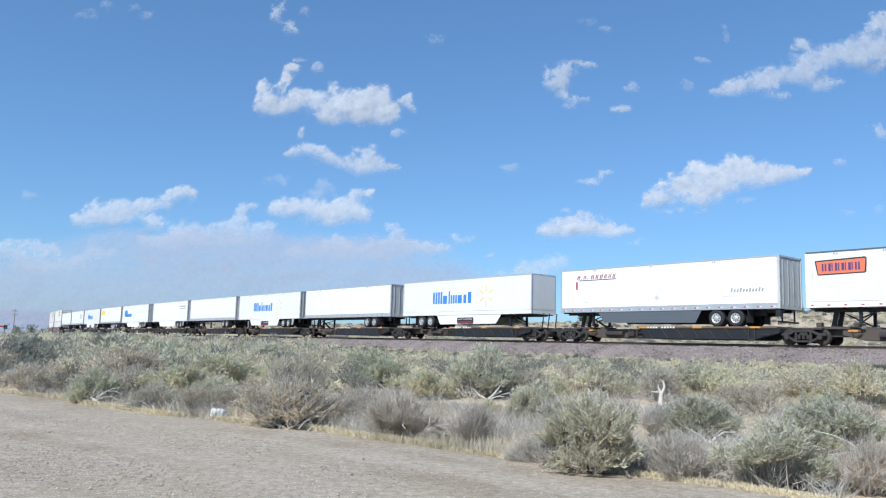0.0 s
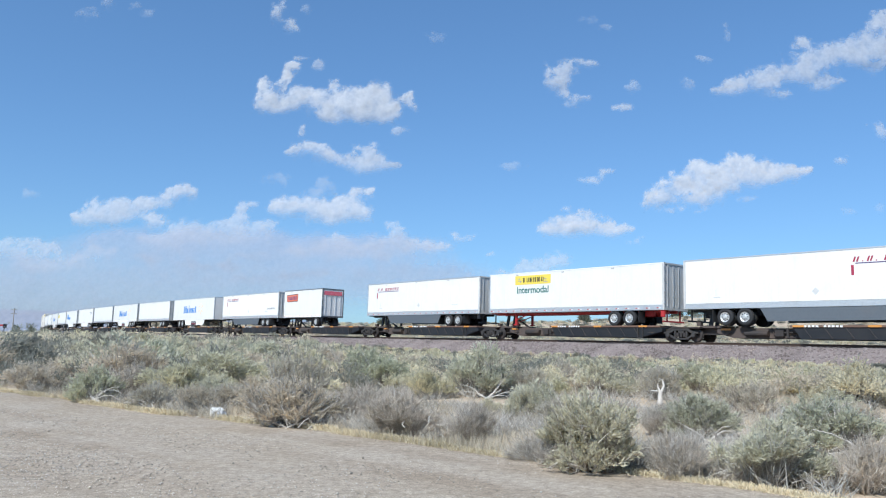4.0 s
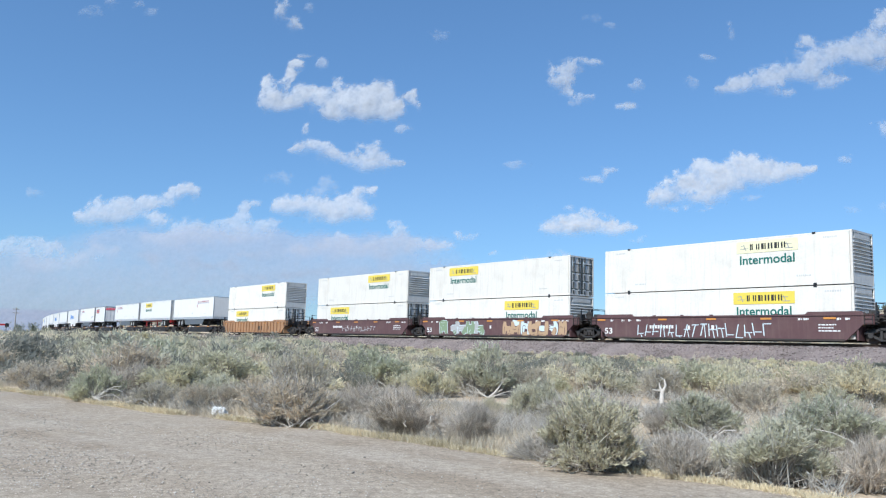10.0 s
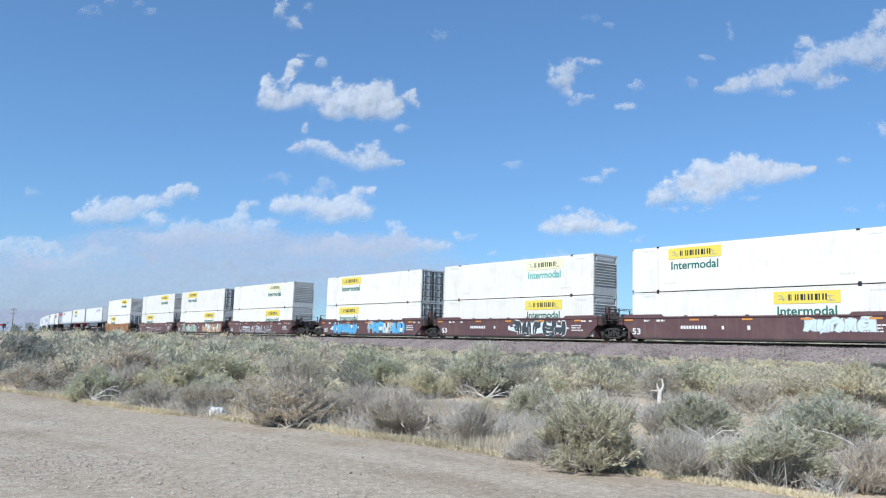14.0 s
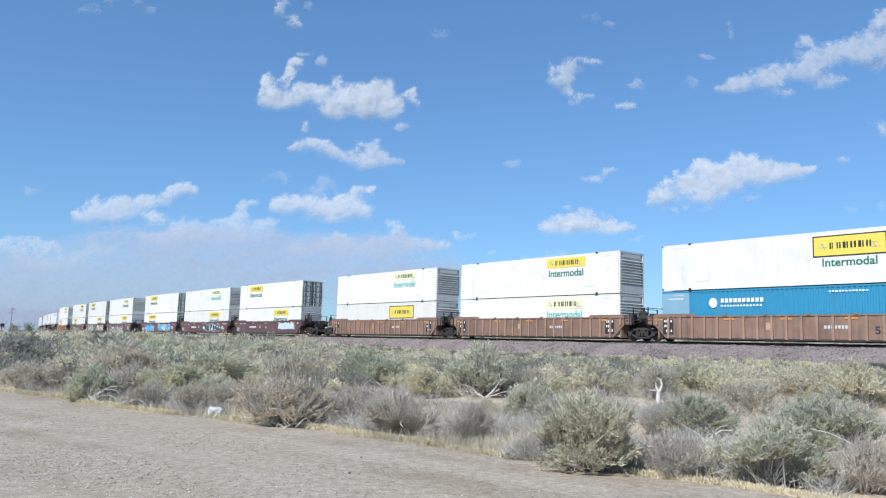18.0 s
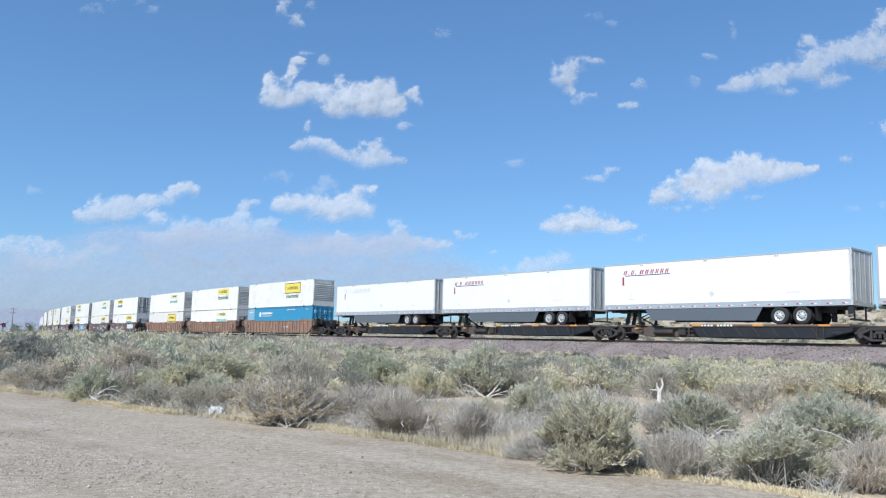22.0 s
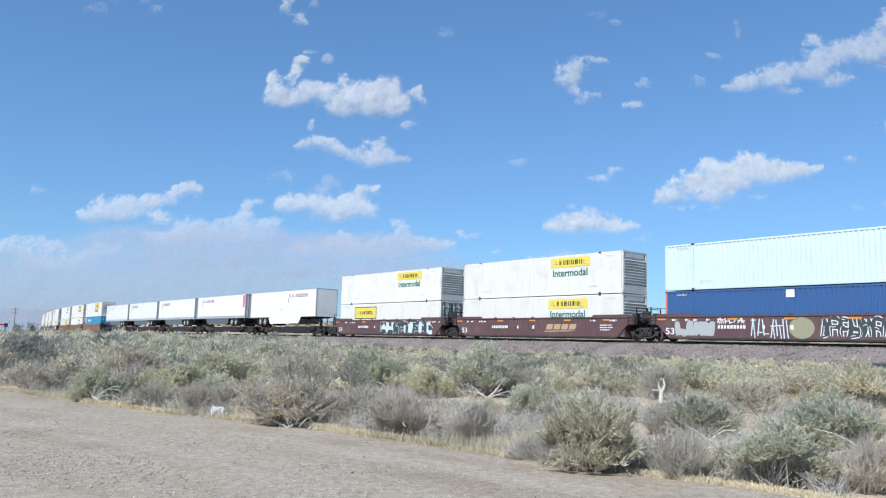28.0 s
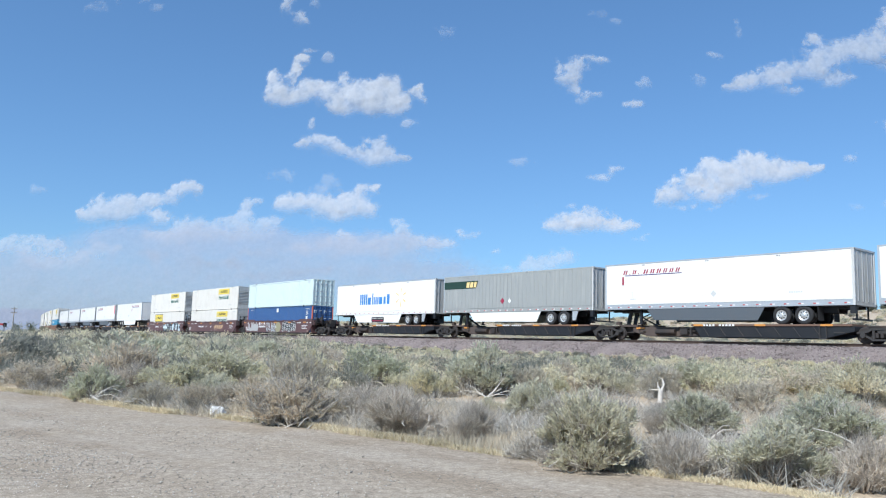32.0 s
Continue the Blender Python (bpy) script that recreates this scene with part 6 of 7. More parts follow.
def dead_brush():
    """Low grey tangle of dry stems between the bushes."""
    rng = np.random.default_rng(17)
    V, F, off = [], [], 0
    n = 2600
    a, b = rng.uniform(-6, 26, n), 0.25 + 11 * rng.uniform(0, 1, n) ** 1.5
    for k in range(n):
        p = ROAD_A + ROAD_U * float(a[k]) + ROAD_N * float(road_edge(float(a[k])) + b[k])
        if noise.noise((p.x * 0.45, p.y * 0.45, 1.0)) < -0.12 or any(math.hypot(p.x - q[0], p.y - q[1]) < q[2] * 0.9 for q in BARE_SOIL[:8]):
            continue
        z = float(ground_z(p.x, p.y)[0])
        m = 26
        u = rng.uniform(0, 6.28, m)
        start = np.array([p.x, p.y, z]) + np.stack([rng.normal(0, 0.09, m), rng.normal(0, 0.09, m), rng.uniform(0, 0.1, m)], 1)
        reach = rng.uniform(0.12, 0.3, m)
        end = start + np.stack([np.cos(u) * reach, np.sin(u) * reach, rng.uniform(0.02, 0.3, m)], 1)
        v, f = twig_cloud(rng, start, end, 0.006, 0.002)
        V.append(v)
        F.append(f + off)
        off += len(v)
    me = quick_mesh("dead_brush", np.concatenate(V), np.concatenate(F), "twig")
    tagged(new("dead_brush", me), "low grey-tan tangle of dry stems between the bushes", "brush", kind="stuff")


dead_brush()


def dry_grass():
    """Pale bleached grass in thin tufts over the whole flat, between and under the bushes."""
    rng = np.random.default_rng(29)
    n = 30000
    a, b = rng.uniform(-10, 46, n), 0.2 + 27 * rng.uniform(0, 1, n) ** 1.3
    x = ROAD_A.x + ROAD_U.x * a + ROAD_N.x * b
    y = ROAD_A.y + ROAD_U.y * a + ROAD_N.y * b
    rough = np.array([noise.noise((p * 0.3, q * 0.3, 5.0)) for p, q in zip(x, y)])
    fit = (rough > -0.1 + 0.2 * rng.uniform(-1, 1, n)) & (y > 4) & (np.abs(x / np.maximum(y, 1)) < 0.7)
    x, y = x[fit], y[fit]
    fit = off_track(x, y) > 5.3
    x, y = x[fit], y[fit]
    for p, q, r in BARE_SOIL[:8]:
        fit = np.hypot(x - p, y - q) > r * 0.85
        x, y = x[fit], y[fit]
    m, n = 16, len(x)
    root = np.repeat(np.stack([x, y, ground_z(x, y)], 1), m, 0) + rng.normal(0, 0.09, (n * m, 3)) * [1, 1, 0]
    tip = root + np.stack([rng.normal(0, 0.08, n * m), rng.normal(0, 0.08, n * m), rng.uniform(0.06, 0.3, n * m)], 1)
    side = unit(np.cross(tip - root, rng.normal(0, 1, (n * m, 3)))) * 0.0055
    v = np.stack([root - side, root + side, tip], 1).reshape(-1, 3)
    me = quick_mesh("dry_grass", v, np.arange(n * m * 3).reshape(-1, 3), "bleached_grass")
    tagged(new("dry_grass", me), "thin bleached tan grass between the bushes", "grass", kind="stuff")


dry_grass()


def stones(name, label, places, size, seed, material="stone"):
    """Angular stones, each its own island, in one sheet of stuff."""
    rng = np.random.default_rng(seed)
    n = len(places)
    ico = np.array([(1, 0, 0), (-1, 0, 0), (0, 1, 0), (0, -1, 0), (0, 0, 1), (0, 0, -1)], float)
    face = np.array([(0, 2, 4), (2, 1, 4), (1, 3, 4), (3, 0, 4), (2, 0, 5), (1, 2, 5), (3, 1, 5), (0, 3, 5)])
    s = size * rng.uniform(0.4, 1.0, n) ** 1.5
    v = ico[None] * rng.uniform(0.55, 1.1, (n, 6, 3)) * s[:, None, None] + rng.normal(0, 0.15, (n, 6, 3)) * s[:, None, None]
    v[:, :, 2] *= 0.7
    v += places[:, None, :]
    f = face[None] + (np.arange(n) * 6)[:, None, None]
    tagged(new(name, quick_mesh(name, v.reshape(-1, 3), f.reshape(-1, 3), material)), label, name.split("_")[-1], kind="stuff")


def build_stones():
    rng = np.random.default_rng(21)
    pts = []
    for _ in range(42000):
        a, c = rng.uniform(-5, 26), 10 * rng.uniform(0.005, 1) ** 0.8
        p = ROAD_A + ROAD_U * float(a) - ROAD_N * float(c)
        if noise.noise((p.x * 0.5, p.y * 0.5, 2.0)) < -0.05 and rng.uniform() < 0.7:
            continue
        pts.append((p.x, p.y, 0.04))
    pts = np.array(pts)
    pts[:, 2] += ground_z(pts[:, 0], pts[:, 1]) - 0.013
    stones("road_pebbles", "loose grey pebbles on the gravel road", pts, 0.0165, 4, "pebble")
    big = pts[:: 130]
    stones("road_stones", "a few larger pale stones on the road", big + [0.03, 0.02, 0.004], 0.035, 6, "pebble")
    pts = []
    for _ in range(7000):
        a, c = rng.uniform(2, 13), 3.6 + 6 * rng.uniform(0, 1)
        p = ROAD_A + ROAD_U * float(a) - ROAD_N * float(c)
        if noise.noise((p.x * 0.4, p.y * 0.4, 8.0)) > -0.15:
            pts.append((p.x, p.y, 0.033))
    pts = np.array(pts)
    pts[:, 2] += ground_z(pts[:, 0], pts[:, 1]) - 0.01
    stones("shoulder_stones", "coarse loose grey stones along the road's worn side", pts, 0.02, 7, "pebble")
    pts = []
    for _ in range(26000):
        s, o = rng.uniform(-38, 110), rng.uniform(1.9, 4.9)
        x, y, h = on_track(s)
        z = np.interp(o, [2.0, 2.6, 3.4, 4.2, 5.2], [RAIL_Z - 0.2, 1.9, 1.56, 1.2, 1.1])
        pts.append((x - math.sin(h) * o, y + math.cos(h) * o, z + 0.02))
    stones("ballast_stones", "reddish-grey crushed ballast stones", np.array(pts), 0.08, 5)


build_stones()


# ---- small things on the flat ----
def spot(x, y, sink=0.0):
    return Matrix.Translation((x, y, float(ground_z(x, y)[0]) - sink))


def plastic_jug():
    t = thing("plastic_jug", "empty white plastic jug lying at the road's edge", "jug")
    part("body", Geo().box(-0.15, 0.11, -0.08, 0.08, 0.0, 0.17), "plastic", t, "", 0.02)
    part("shoulder", Geo().tube((0.09, 0, 0.075), (0.15, 0, 0.075), 0.065, 0.025, 12), "plastic", t)
    part("cap", Geo().tube((0.15, 0, 0.075), (0.175, 0, 0.075), 0.024, n=12), "plastic", t)
    part("handle", Geo().tube((-0.02, 0, 0.15), (0.03, 0, 0.18), 0.013).tube((0.03, 0, 0.18), (0.11, 0, 0.15), 0.013), "plastic", t)
    t.matrix_basis = spot(-4.5, 16.26, -0.035) @ pose(0, 0, 0, 0, 6, 12) @ Matrix.Diagonal((1.0, 1.0, 1.0, 1))


def dead_stump():
    t = thing("dead_stump", "bleached forked dead trunk standing in the scrub", "stump")
    g = Geo().tube((0, 0, -0.05), (0.02, 0, 0.36), 0.075, 0.05, 9)
    part("trunk", g, "driftwood", t)
    for a, b, r in (((0.02, 0, 0.32), (-0.04, 0.02, 0.46), 0.04), ((0.03, 0, 0.32), (0.11, 0, 0.5), 0.045), ((0.11, 0, 0.5), (0.08, 0.02, 0.66), 0.03), ((-0.04, 0.02, 0.36), (-0.24, 0, 0.37), 0.022), ((0.08, 0.02, 0.64), (-0.02, 0, 0.7), 0.016), ((-0.04, 0.02, 0.46), (-0.05, 0, 0.56), 0.022)):
        part("limb", Geo().tube(a, b, r, r * 0.6, 7), "driftwood", t)
    t.matrix_basis = spot(5.86, 20.7)


def gnarled_branch(x, y, size, seed):
    """Bleached crooked branches on the ground beside a bush."""
    rng = random.Random(seed)
    t = thing("dead_branch", "bleached crooked dead branches at a bush's foot", "branch", "dead branches")
    for k in range(7):
        a = rng.uniform(0, 6.28)
        p, r = Vector((rng.uniform(-0.05, 0.05), rng.uniform(-0.05, 0.05), 0.05)), 0.018
        way = Vector((math.cos(a), math.sin(a), rng.uniform(0.2, 1.0)))
        g = Geo()
        for _ in range(4):
            q = p + way * 0.17 * size
            g.tube(p, q, r, r * 0.75, 6)
            p, r = q, r * 0.75
            way = (way + Vector((rng.uniform(-0.6, 0.6), rng.uniform(-0.6, 0.6), rng.uniform(-0.7, 0.25)))).normalized()
        part("limb", g, "driftwood", t)
    t.matrix_basis = spot(x, y)


def pale_rock(x, y, s, seed):
    rng = random.Random(seed)
    me = bpy.data.meshes.new("rock")
    bm = bmesh.new()
    bmesh.ops.create_icosphere(bm, subdivisions=2, radius=s)
    for v in bm.verts:
        v.co *= 1 + 0.35 * noise.noise(v.co * (2 / s) + Vector((seed, 0, 0)))
        v.co.z *= 0.75
    bm.to_mesh(me)
    bm.free()
    me.materials.append(M["pale_rock"])
    ob = tagged(new("rock", me), "pale cream desert rock", "rock", "loose rocks")
    ob.matrix_basis = spot(x, y, s * 0.3) @ pose(0, 0, 0, 0, 0, rng.uniform(0, 360))


plastic_jug()
dead_stump()
for _x, _y, _s, _k in ((6.2, 10.9, 1.5, 1), (5.6, 10.4, 0.8, 2), (-0.35, 13.6, 1.3, 3), (-8.2, 18.6, 1.2, 4), (4.5, 13.2, 1.0, 5), (3.4, 10.6, 0.7, 6), (-2.2, 14.6, 1.1, 7), (1.7, 11.6, 0.7, 8), (8.0, 15.5, 1.0, 9), (-6.2, 17.3, 0.9, 10), (1.4, 22.4, 1.3, 11), (-1.6, 24.9, 1.3, 12)):
    gnarled_branch(_x, _y, _s, _k)
for _x, _y, _s, _k in ((7.55, 17.8, 0.16, 1), (0.3, 20.9, 0.1, 2), (-1.9, 21.6, 0.08, 3), (1.9, 21.4, 0.09, 4), (0.9, 11.9, 0.07, 5), (-2.9, 22.6, 0.07, 6), (2.8, 20.4, 0.06, 7)):
    pale_rock(_x, _y, _s, _k)


# ---- past the tracks: trees, low houses, poles on the ridge ----
def tree(x, y, wide, high, seed, label="dark green desert tree on the ridge", leaf="leaf_tree", leaves=2600):
    rng = np.random.default_rng(seed)
    t = thing("tree", label, "tree", "trees on the skyline")
    part("trunk", Geo().tube((0, 0, -0.3), (0.1, 0, high * 0.4), 0.16, 0.1, 8), "pole", t)
    n = 12
    u = rng.uniform(0, 6.28, n)
    c = np.stack([np.cos(u) * wide * 0.3 * rng.uniform(0.2, 1, n), np.sin(u) * wide * 0.3 * rng.uniform(0.2, 1, n), rng.uniform(0.2, 0.8, n) * high], 1)
    for k in range(0, n, 3):
        part("limb", Geo().tube((0.05, 0, high * 0.3), tuple(c[k]), 0.07, 0.03, 6), "pole", t)
    m = 90
    v = np.concatenate([c[i] + rng.normal(0, 1, (m, 3)) * [wide * 0.11, wide * 0.11, high * 0.1] for i in range(n)])
    nv = v - [0, 0, high * 0.4]
    nv /= np.linalg.norm(nv, axis=1)[:, None] + 1e-6
    lv, lf = leaf_cloud(rng, v, nv, leaves, 0.42, np.array([0.12, 0.12, 0.12]))
    part("crown", quick_mesh("crown", lv, lf, leaf), leaf, t)
    t.matrix_basis = spot(x, y, 0.1)


def polar(az, r):
    return r * math.sin(radians(az)), r * math.cos(radians(az))


for _k, (_az, _r, _w, _h) in enumerate(((21.6, 246, 5.5, 4.2), (22.7, 250, 6.0, 5.0), (16.9, 240, 6.0, 4.0), (18.2, 242, 6.5, 4.6), (24.6, 248, 5.0, 3.0), (27.3, 262, 3.0, 3.2), (28.2, 265, 3.2, 3.4), (29.2, 262, 2.5, 3.6),
                                        (-4.0, 215, 3.6, 2.6), (10.6, 236, 4.0, 2.6), (6.0, 230, 3.2, 2.2), (2.0, 225, 3.4, 2.4), (14.2, 238, 3.2, 2.4), (25.7, 262, 3.0, 2.2), (30.0, 258, 3.5, 2.6))):
    tree(*polar(_az, _r), _w, _h, 60 + _k)


def low_house(az, r, wide, seed):
    t = thing("low_house", "pale single-storey desert house with a low roof", "house", "houses on the ridge")
    part("wall", Geo().box(-wide / 2, wide / 2, -2.5, 2.5, -0.5, 2.3), "wall_pale", t)
    part("roof", Geo().add([(-wide / 2 - 0.3, -2.9, 2.3), (wide / 2 + 0.3, -2.9, 2.3), (wide / 2 + 0.3, 2.9, 2.3), (-wide / 2 - 0.3, 2.9, 2.3), (-wide / 2 - 0.3, 0, 3.0), (wide / 2 + 0.3, 0, 3.0)], [(0, 1, 5, 4), (2, 3, 4, 5), (0, 4, 3), (1, 2, 5), (3, 2, 1, 0)]), "roof_dull", t)
    for k in range(int(wide / 3)):
        x = -wide / 2 + 1.5 + k * 3
        part("window", Geo().box(x - 0.5, x + 0.5, -2.53, -2.48, 0.9, 1.8), "glass_dark", t)
    x, y = polar(az, r)
    t.matrix_basis = spot(x, y) @ Matrix.Rotation(-radians(az) + radians(seed * 11 % 30 - 15), 4, "Z")


for _k, (_az, _r, _w) in enumerate(((22.9, 275, 11), (26.3, 280, 9), (28.0, 290, 15), (30.0, 284, 14), (24.9, 285, 8))):
    low_house(_az, _r, _w, _k)


def line_pole(az, r, high, arms, reach=1.0):
    t = thing("utility_pole", "thin grey wooden utility pole with cross-arms", "pole", "utility poles")
    part("shaft", Geo().tube((0, 0, -0.4), (0, 0, high), 0.14, 0.1, 8), "pole", t)
    for k in range(arms):
        part("cross_arm", Geo().box(-1.1 * reach, 1.1 * reach, -0.06, 0.06, high - 0.5 - k * 0.9, high - 0.36 - k * 0.9), "pole", t)
        for x in (-1, -0.4, 0.4, 1):
            part("insulator", Geo().tube((x * reach, 0, high - 0.36 - k * 0.9), (x * reach, 0, high - 0.2 - k * 0.9), 0.05, 0.03, 6), "pole", t)
    x, y = polar(az, r)
    t.matrix_basis = spot(x, y) @ Matrix.Rotation(-radians(az), 4, "Z")


line_pole(23.9, 262, 4.4, 0)
line_pole(-28.58, 210, 7.2, 2, 0.6)


def track_signal():
    t = thing("track_signal", "dark trackside signal mast with a red blade", "signal")
    part("mast", Geo().tube((0, 0, -0.3), (0, 0, 3.3), 0.09, n=8), "black", t)
    part("blade", Geo().box(-1.6, 0.2, -0.05, 0.05, 2.75, 3.1), "red", t, "dull red signal blade")
    part("lamp_head", Geo().box(-0.25, 0.45, -0.2, 0.2, 2.4, 3.2), "black", t, "", 0.04)
    part("case", Geo().box(-2.9, -1.7, -0.5, 0.5, -0.2, 1.3), "wall_pale", t, "pale equipment case", 0.03)
    x, y = polar(-29.05, 190)
    t.matrix_basis = spot(x, y) @ Matrix.Rotation(radians(29), 4, "Z")


track_signal()
for _k, (_az, _r, _w, _h) in enumerate(((-28.3, 175, 2.6, 3.2), (-27.5, 178, 2.8, 3.4), (-26.8, 172, 2.4, 2.4), (-29.6, 185, 2.2, 2.0))):
    tree(*polar(_az, _r), _w, _h, 90 + _k, "thin grey-green desert tree beside the bend", "leaf_thin", 420)


# ---- clouds: thin sheets of vapour far behind everything ----
_way = Vector((0, math.cos(PITCH), math.sin(PITCH)))
_frame = look(EYE, EYE + _way, ROLL)


def vapour(name, colour):
    """Vapour whose thickness is kept point by point on its mesh, with a fine grain at its torn edges."""
    m = bpy.data.materials.new(name)
    m.use_nodes = True
    nt = m.node_tree
    nt.nodes.clear()
    out = nt.nodes.new("ShaderNodeOutputMaterial")
    at = nt.nodes.new("ShaderNodeAttribute")
    at.attribute_name = "thick"
    grain = noise_tex(nt, 0.05, 4, 0.6)
    gr = nt.nodes.new("ShaderNodeMapRange")
    nt.links.new(grain.outputs[0], gr.inputs[0])
    gr.inputs[1].default_value, gr.inputs[2].default_value = 0.25, 0.75
    gr.inputs[3].default_value, gr.inputs[4].default_value = 0.84, 1.1
    mu = nt.nodes.new("ShaderNodeMath")
    mu.operation, mu.use_clamp = "MULTIPLY", True
    nt.links.new(at.outputs["Fac"], mu.inputs[0])
    nt.links.new(gr.outputs[0], mu.inputs[1])
    df = nt.nodes.new("ShaderNodeBsdfDiffuse")
    df.inputs[0].default_value = (*colour, 1)
    tl = nt.nodes.new("ShaderNodeBsdfTranslucent")
    tl.inputs[0].default_value = (*colour, 1)
    body = nt.nodes.new("ShaderNodeMixShader")
    body.inputs[0].default_value = 0.45
    nt.links.new(df.outputs[0], body.inputs[1])
    nt.links.new(tl.outputs[0], body.inputs[2])
    tr = nt.nodes.new("ShaderNodeBsdfTransparent")
    ms = nt.nodes.new("ShaderNodeMixShader")
    nt.links.new(mu.outputs[0], ms.inputs[0])
    nt.links.new(tr.outputs[0], ms.inputs[1])
    nt.links.new(body.outputs[0], ms.inputs[2])
    nt.links.new(ms.outputs[0], out.inputs[0])
    return m


M["vapour"] = vapour("vapour", (0.68, 0.675, 0.68))
# dim grey-blue: shade and distance haze painted into the low bank's colour
M["haze"] = vapour("hazed_grey_vapour", (0.455, 0.47, 0.54))
CLOUDS = []
_lattice = np.random.default_rng(77).uniform(0, 1, (256, 256))


def fbm(X, Y, scale, octaves=5, gain=0.55):
    """Cloudy noise between about 0 and 1."""
    total, weight, amp = np.zeros_like(X), 0.0, 1.0
    for k in range(octaves):
        x, y = X / scale + 37.7 * k + 500, Y / scale + 17.3 * k + 500
        i, j = np.floor(x).astype(int), np.floor(y).astype(int)
        u, v = x - i, y - j
        u, v = u * u * (3 - 2 * u), v * v * (3 - 2 * v)
        i0, i1, j0, j1 = i % 256, (i + 1) % 256, j % 256, (j + 1) % 256
        total += amp * ((_lattice[i0, j0] * (1 - u) + _lattice[i1, j0] * u) * (1 - v) + (_lattice[i0, j1] * (1 - u) + _lattice[i1, j1] * u) * v)
        weight += amp
        amp, scale = amp * gain, scale / 2
    return total / weight


def cloud(drift, blobs, dense=0.93, mist="vapour", label="white ragged fair-weather cloud", step=2.0, tear=1.8):
    """Billows as (right, down, half width, half height) on the sky sheet, each swollen with smaller ones; drift: its slow way, in the same units a second."""
    b = np.array(blobs, float) * [1, -1, 1, 1] + [-784, 441, 0, 0]
    rng = np.random.default_rng(int(abs(b).sum()) % 99991)
    x0, x1 = (b[:, 0] - b[:, 2] * 1.7).min(), (b[:, 0] + b[:, 2] * 1.7).max()
    y0, y1 = (b[:, 1] - b[:, 3] * 1.8).min(), (b[:, 1] + b[:, 3] * 1.6).max()
    nx, ny = int((x1 - x0) / step) + 2, int((y1 - y0) / step) + 2
    X, Y = np.meshgrid(np.linspace(x0, x1, nx), np.linspace(y0, y1, ny))
    wx, wy = X + (fbm(X, Y, 26, 6, 0.62) - 0.5) * 34, Y + (fbm(X + 900, Y, 26, 6, 0.62) - 0.5) * 26
    clear, height = np.ones_like(X), np.zeros_like(X)
    for bx, by, rx, ry in b:
        q = ((wx - bx) / (rx * 1.6)) ** 2 + ((wy - by) / (ry * 1.6)) ** 2
        clear *= 1 - 0.75 * np.clip(1 - q, 0, 1) ** 1.3
        height = np.maximum(height, min(rx, ry) * 0.8 * np.sqrt(np.clip(1 - q, 0, 1)))
        for _ in range(9):
            a, r = rng.uniform(0, 2 * math.pi), math.sqrt(rng.uniform(0.05, 1.0))
            px, py = bx + math.cos(a) * rx * r * 0.85, by + math.sin(a) * ry * r * 0.85
            pr = min(rx, ry) * rng.uniform(0.22, 0.55)
            q = ((wx - px) ** 2 + (wy - py) ** 2) / pr ** 2
            clear *= 1 - 0.4 * np.clip(1 - q, 0, 1)
            height = np.maximum(height, (min(rx, ry) * 0.65 * math.sqrt(max(1 - r * r * 0.8, 0)) + 0.6 * pr * np.sqrt(np.clip(1 - q, 0, 1))) * (q < 1))
    thick = 1 - clear
    frayed = thick + (fbm(X + 300, Y + 70, 20, 6, 0.68) - 0.5) * tear * (1.5 - 1.2 * thick)
    veil = smooth(0.22, 0.98, frayed) * smooth(0.0, 0.4, thick) * dense
    wide = thick.copy()
    for _ in range(3):
        for axis in (0, 1):
            wide = (np.roll(wide, 2, axis) + np.roll(wide, -2, axis) + wide + np.roll(wide, 1, axis) + np.roll(wide, -1, axis)) / 5
    under = np.clip((np.roll(wide, -5, 0) - np.roll(wide, 5, 0)) * 1.6, 0, 1)  # the base fades softly
    veil = veil * (1 - under) + under * smooth(0.15, 1.1, wide + (frayed - thick) * 0.5) * dense * 0.9
    edge = np.minimum(np.minimum(X - x0, x1 - X), np.minimum(Y - y0, y1 - Y)) / 6
    veil *= np.clip(edge, 0, 1)
    for _ in range(7):
        height[1:-1, 1:-1] = (height[1:-1, 1:-1] * 2 + height[:-2, 1:-1] + height[2:, 1:-1] + height[1:-1, :-2] + height[1:-1, 2:]) / 6
    height = height * 0.6 + (fbm(X, Y, 14, 4) - 0.5) * 2.5 * np.clip(thick, 0, 1)
    cx, cy = float(b[:, 0].mean()), float(b[:, 1].mean())
    deep = 2700 + 2.9 * (cy + 60)  # the higher, the farther, so that none shades another
    size = deep / FOCAL
    lift = height * size - (Y - cy) * 0.35 * size
    v = np.stack([(X - cx) * size, (Y - cy) * size, lift], -1).reshape(-1, 3)
    i, j = np.meshgrid(np.arange(ny - 1), np.arange(nx - 1), indexing="ij")
    f = np.stack([i * nx + j, i * nx + j + 1, (i + 1) * nx + j + 1, (i + 1) * nx + j], -1).reshape(-1, 4)
    f = f[(veil.ravel()[f] > 0.004).any(1)]
    used, back = np.unique(f, return_inverse=True)
    me = quick_mesh("cloud", v[used], back.reshape(-1, 4), mist)
    me.shade_smooth()
    a = me.attributes.new("thick", "FLOAT", "POINT")
    a.data.foreach_set("value", veil.ravel()[used].astype(np.float32))
    ob = tagged(new("cloud", me), label, "cloud", "clouds in the sky")
    CLOUDS.append((ob, cx, cy, deep, drift))


def wisps(drift, blobs, dense):
    """Faint shreds, each a cloud of its own."""
    for b in blobs:
        cloud(drift, [b], dense, label="faint torn wisp of cloud", tear=2.6)


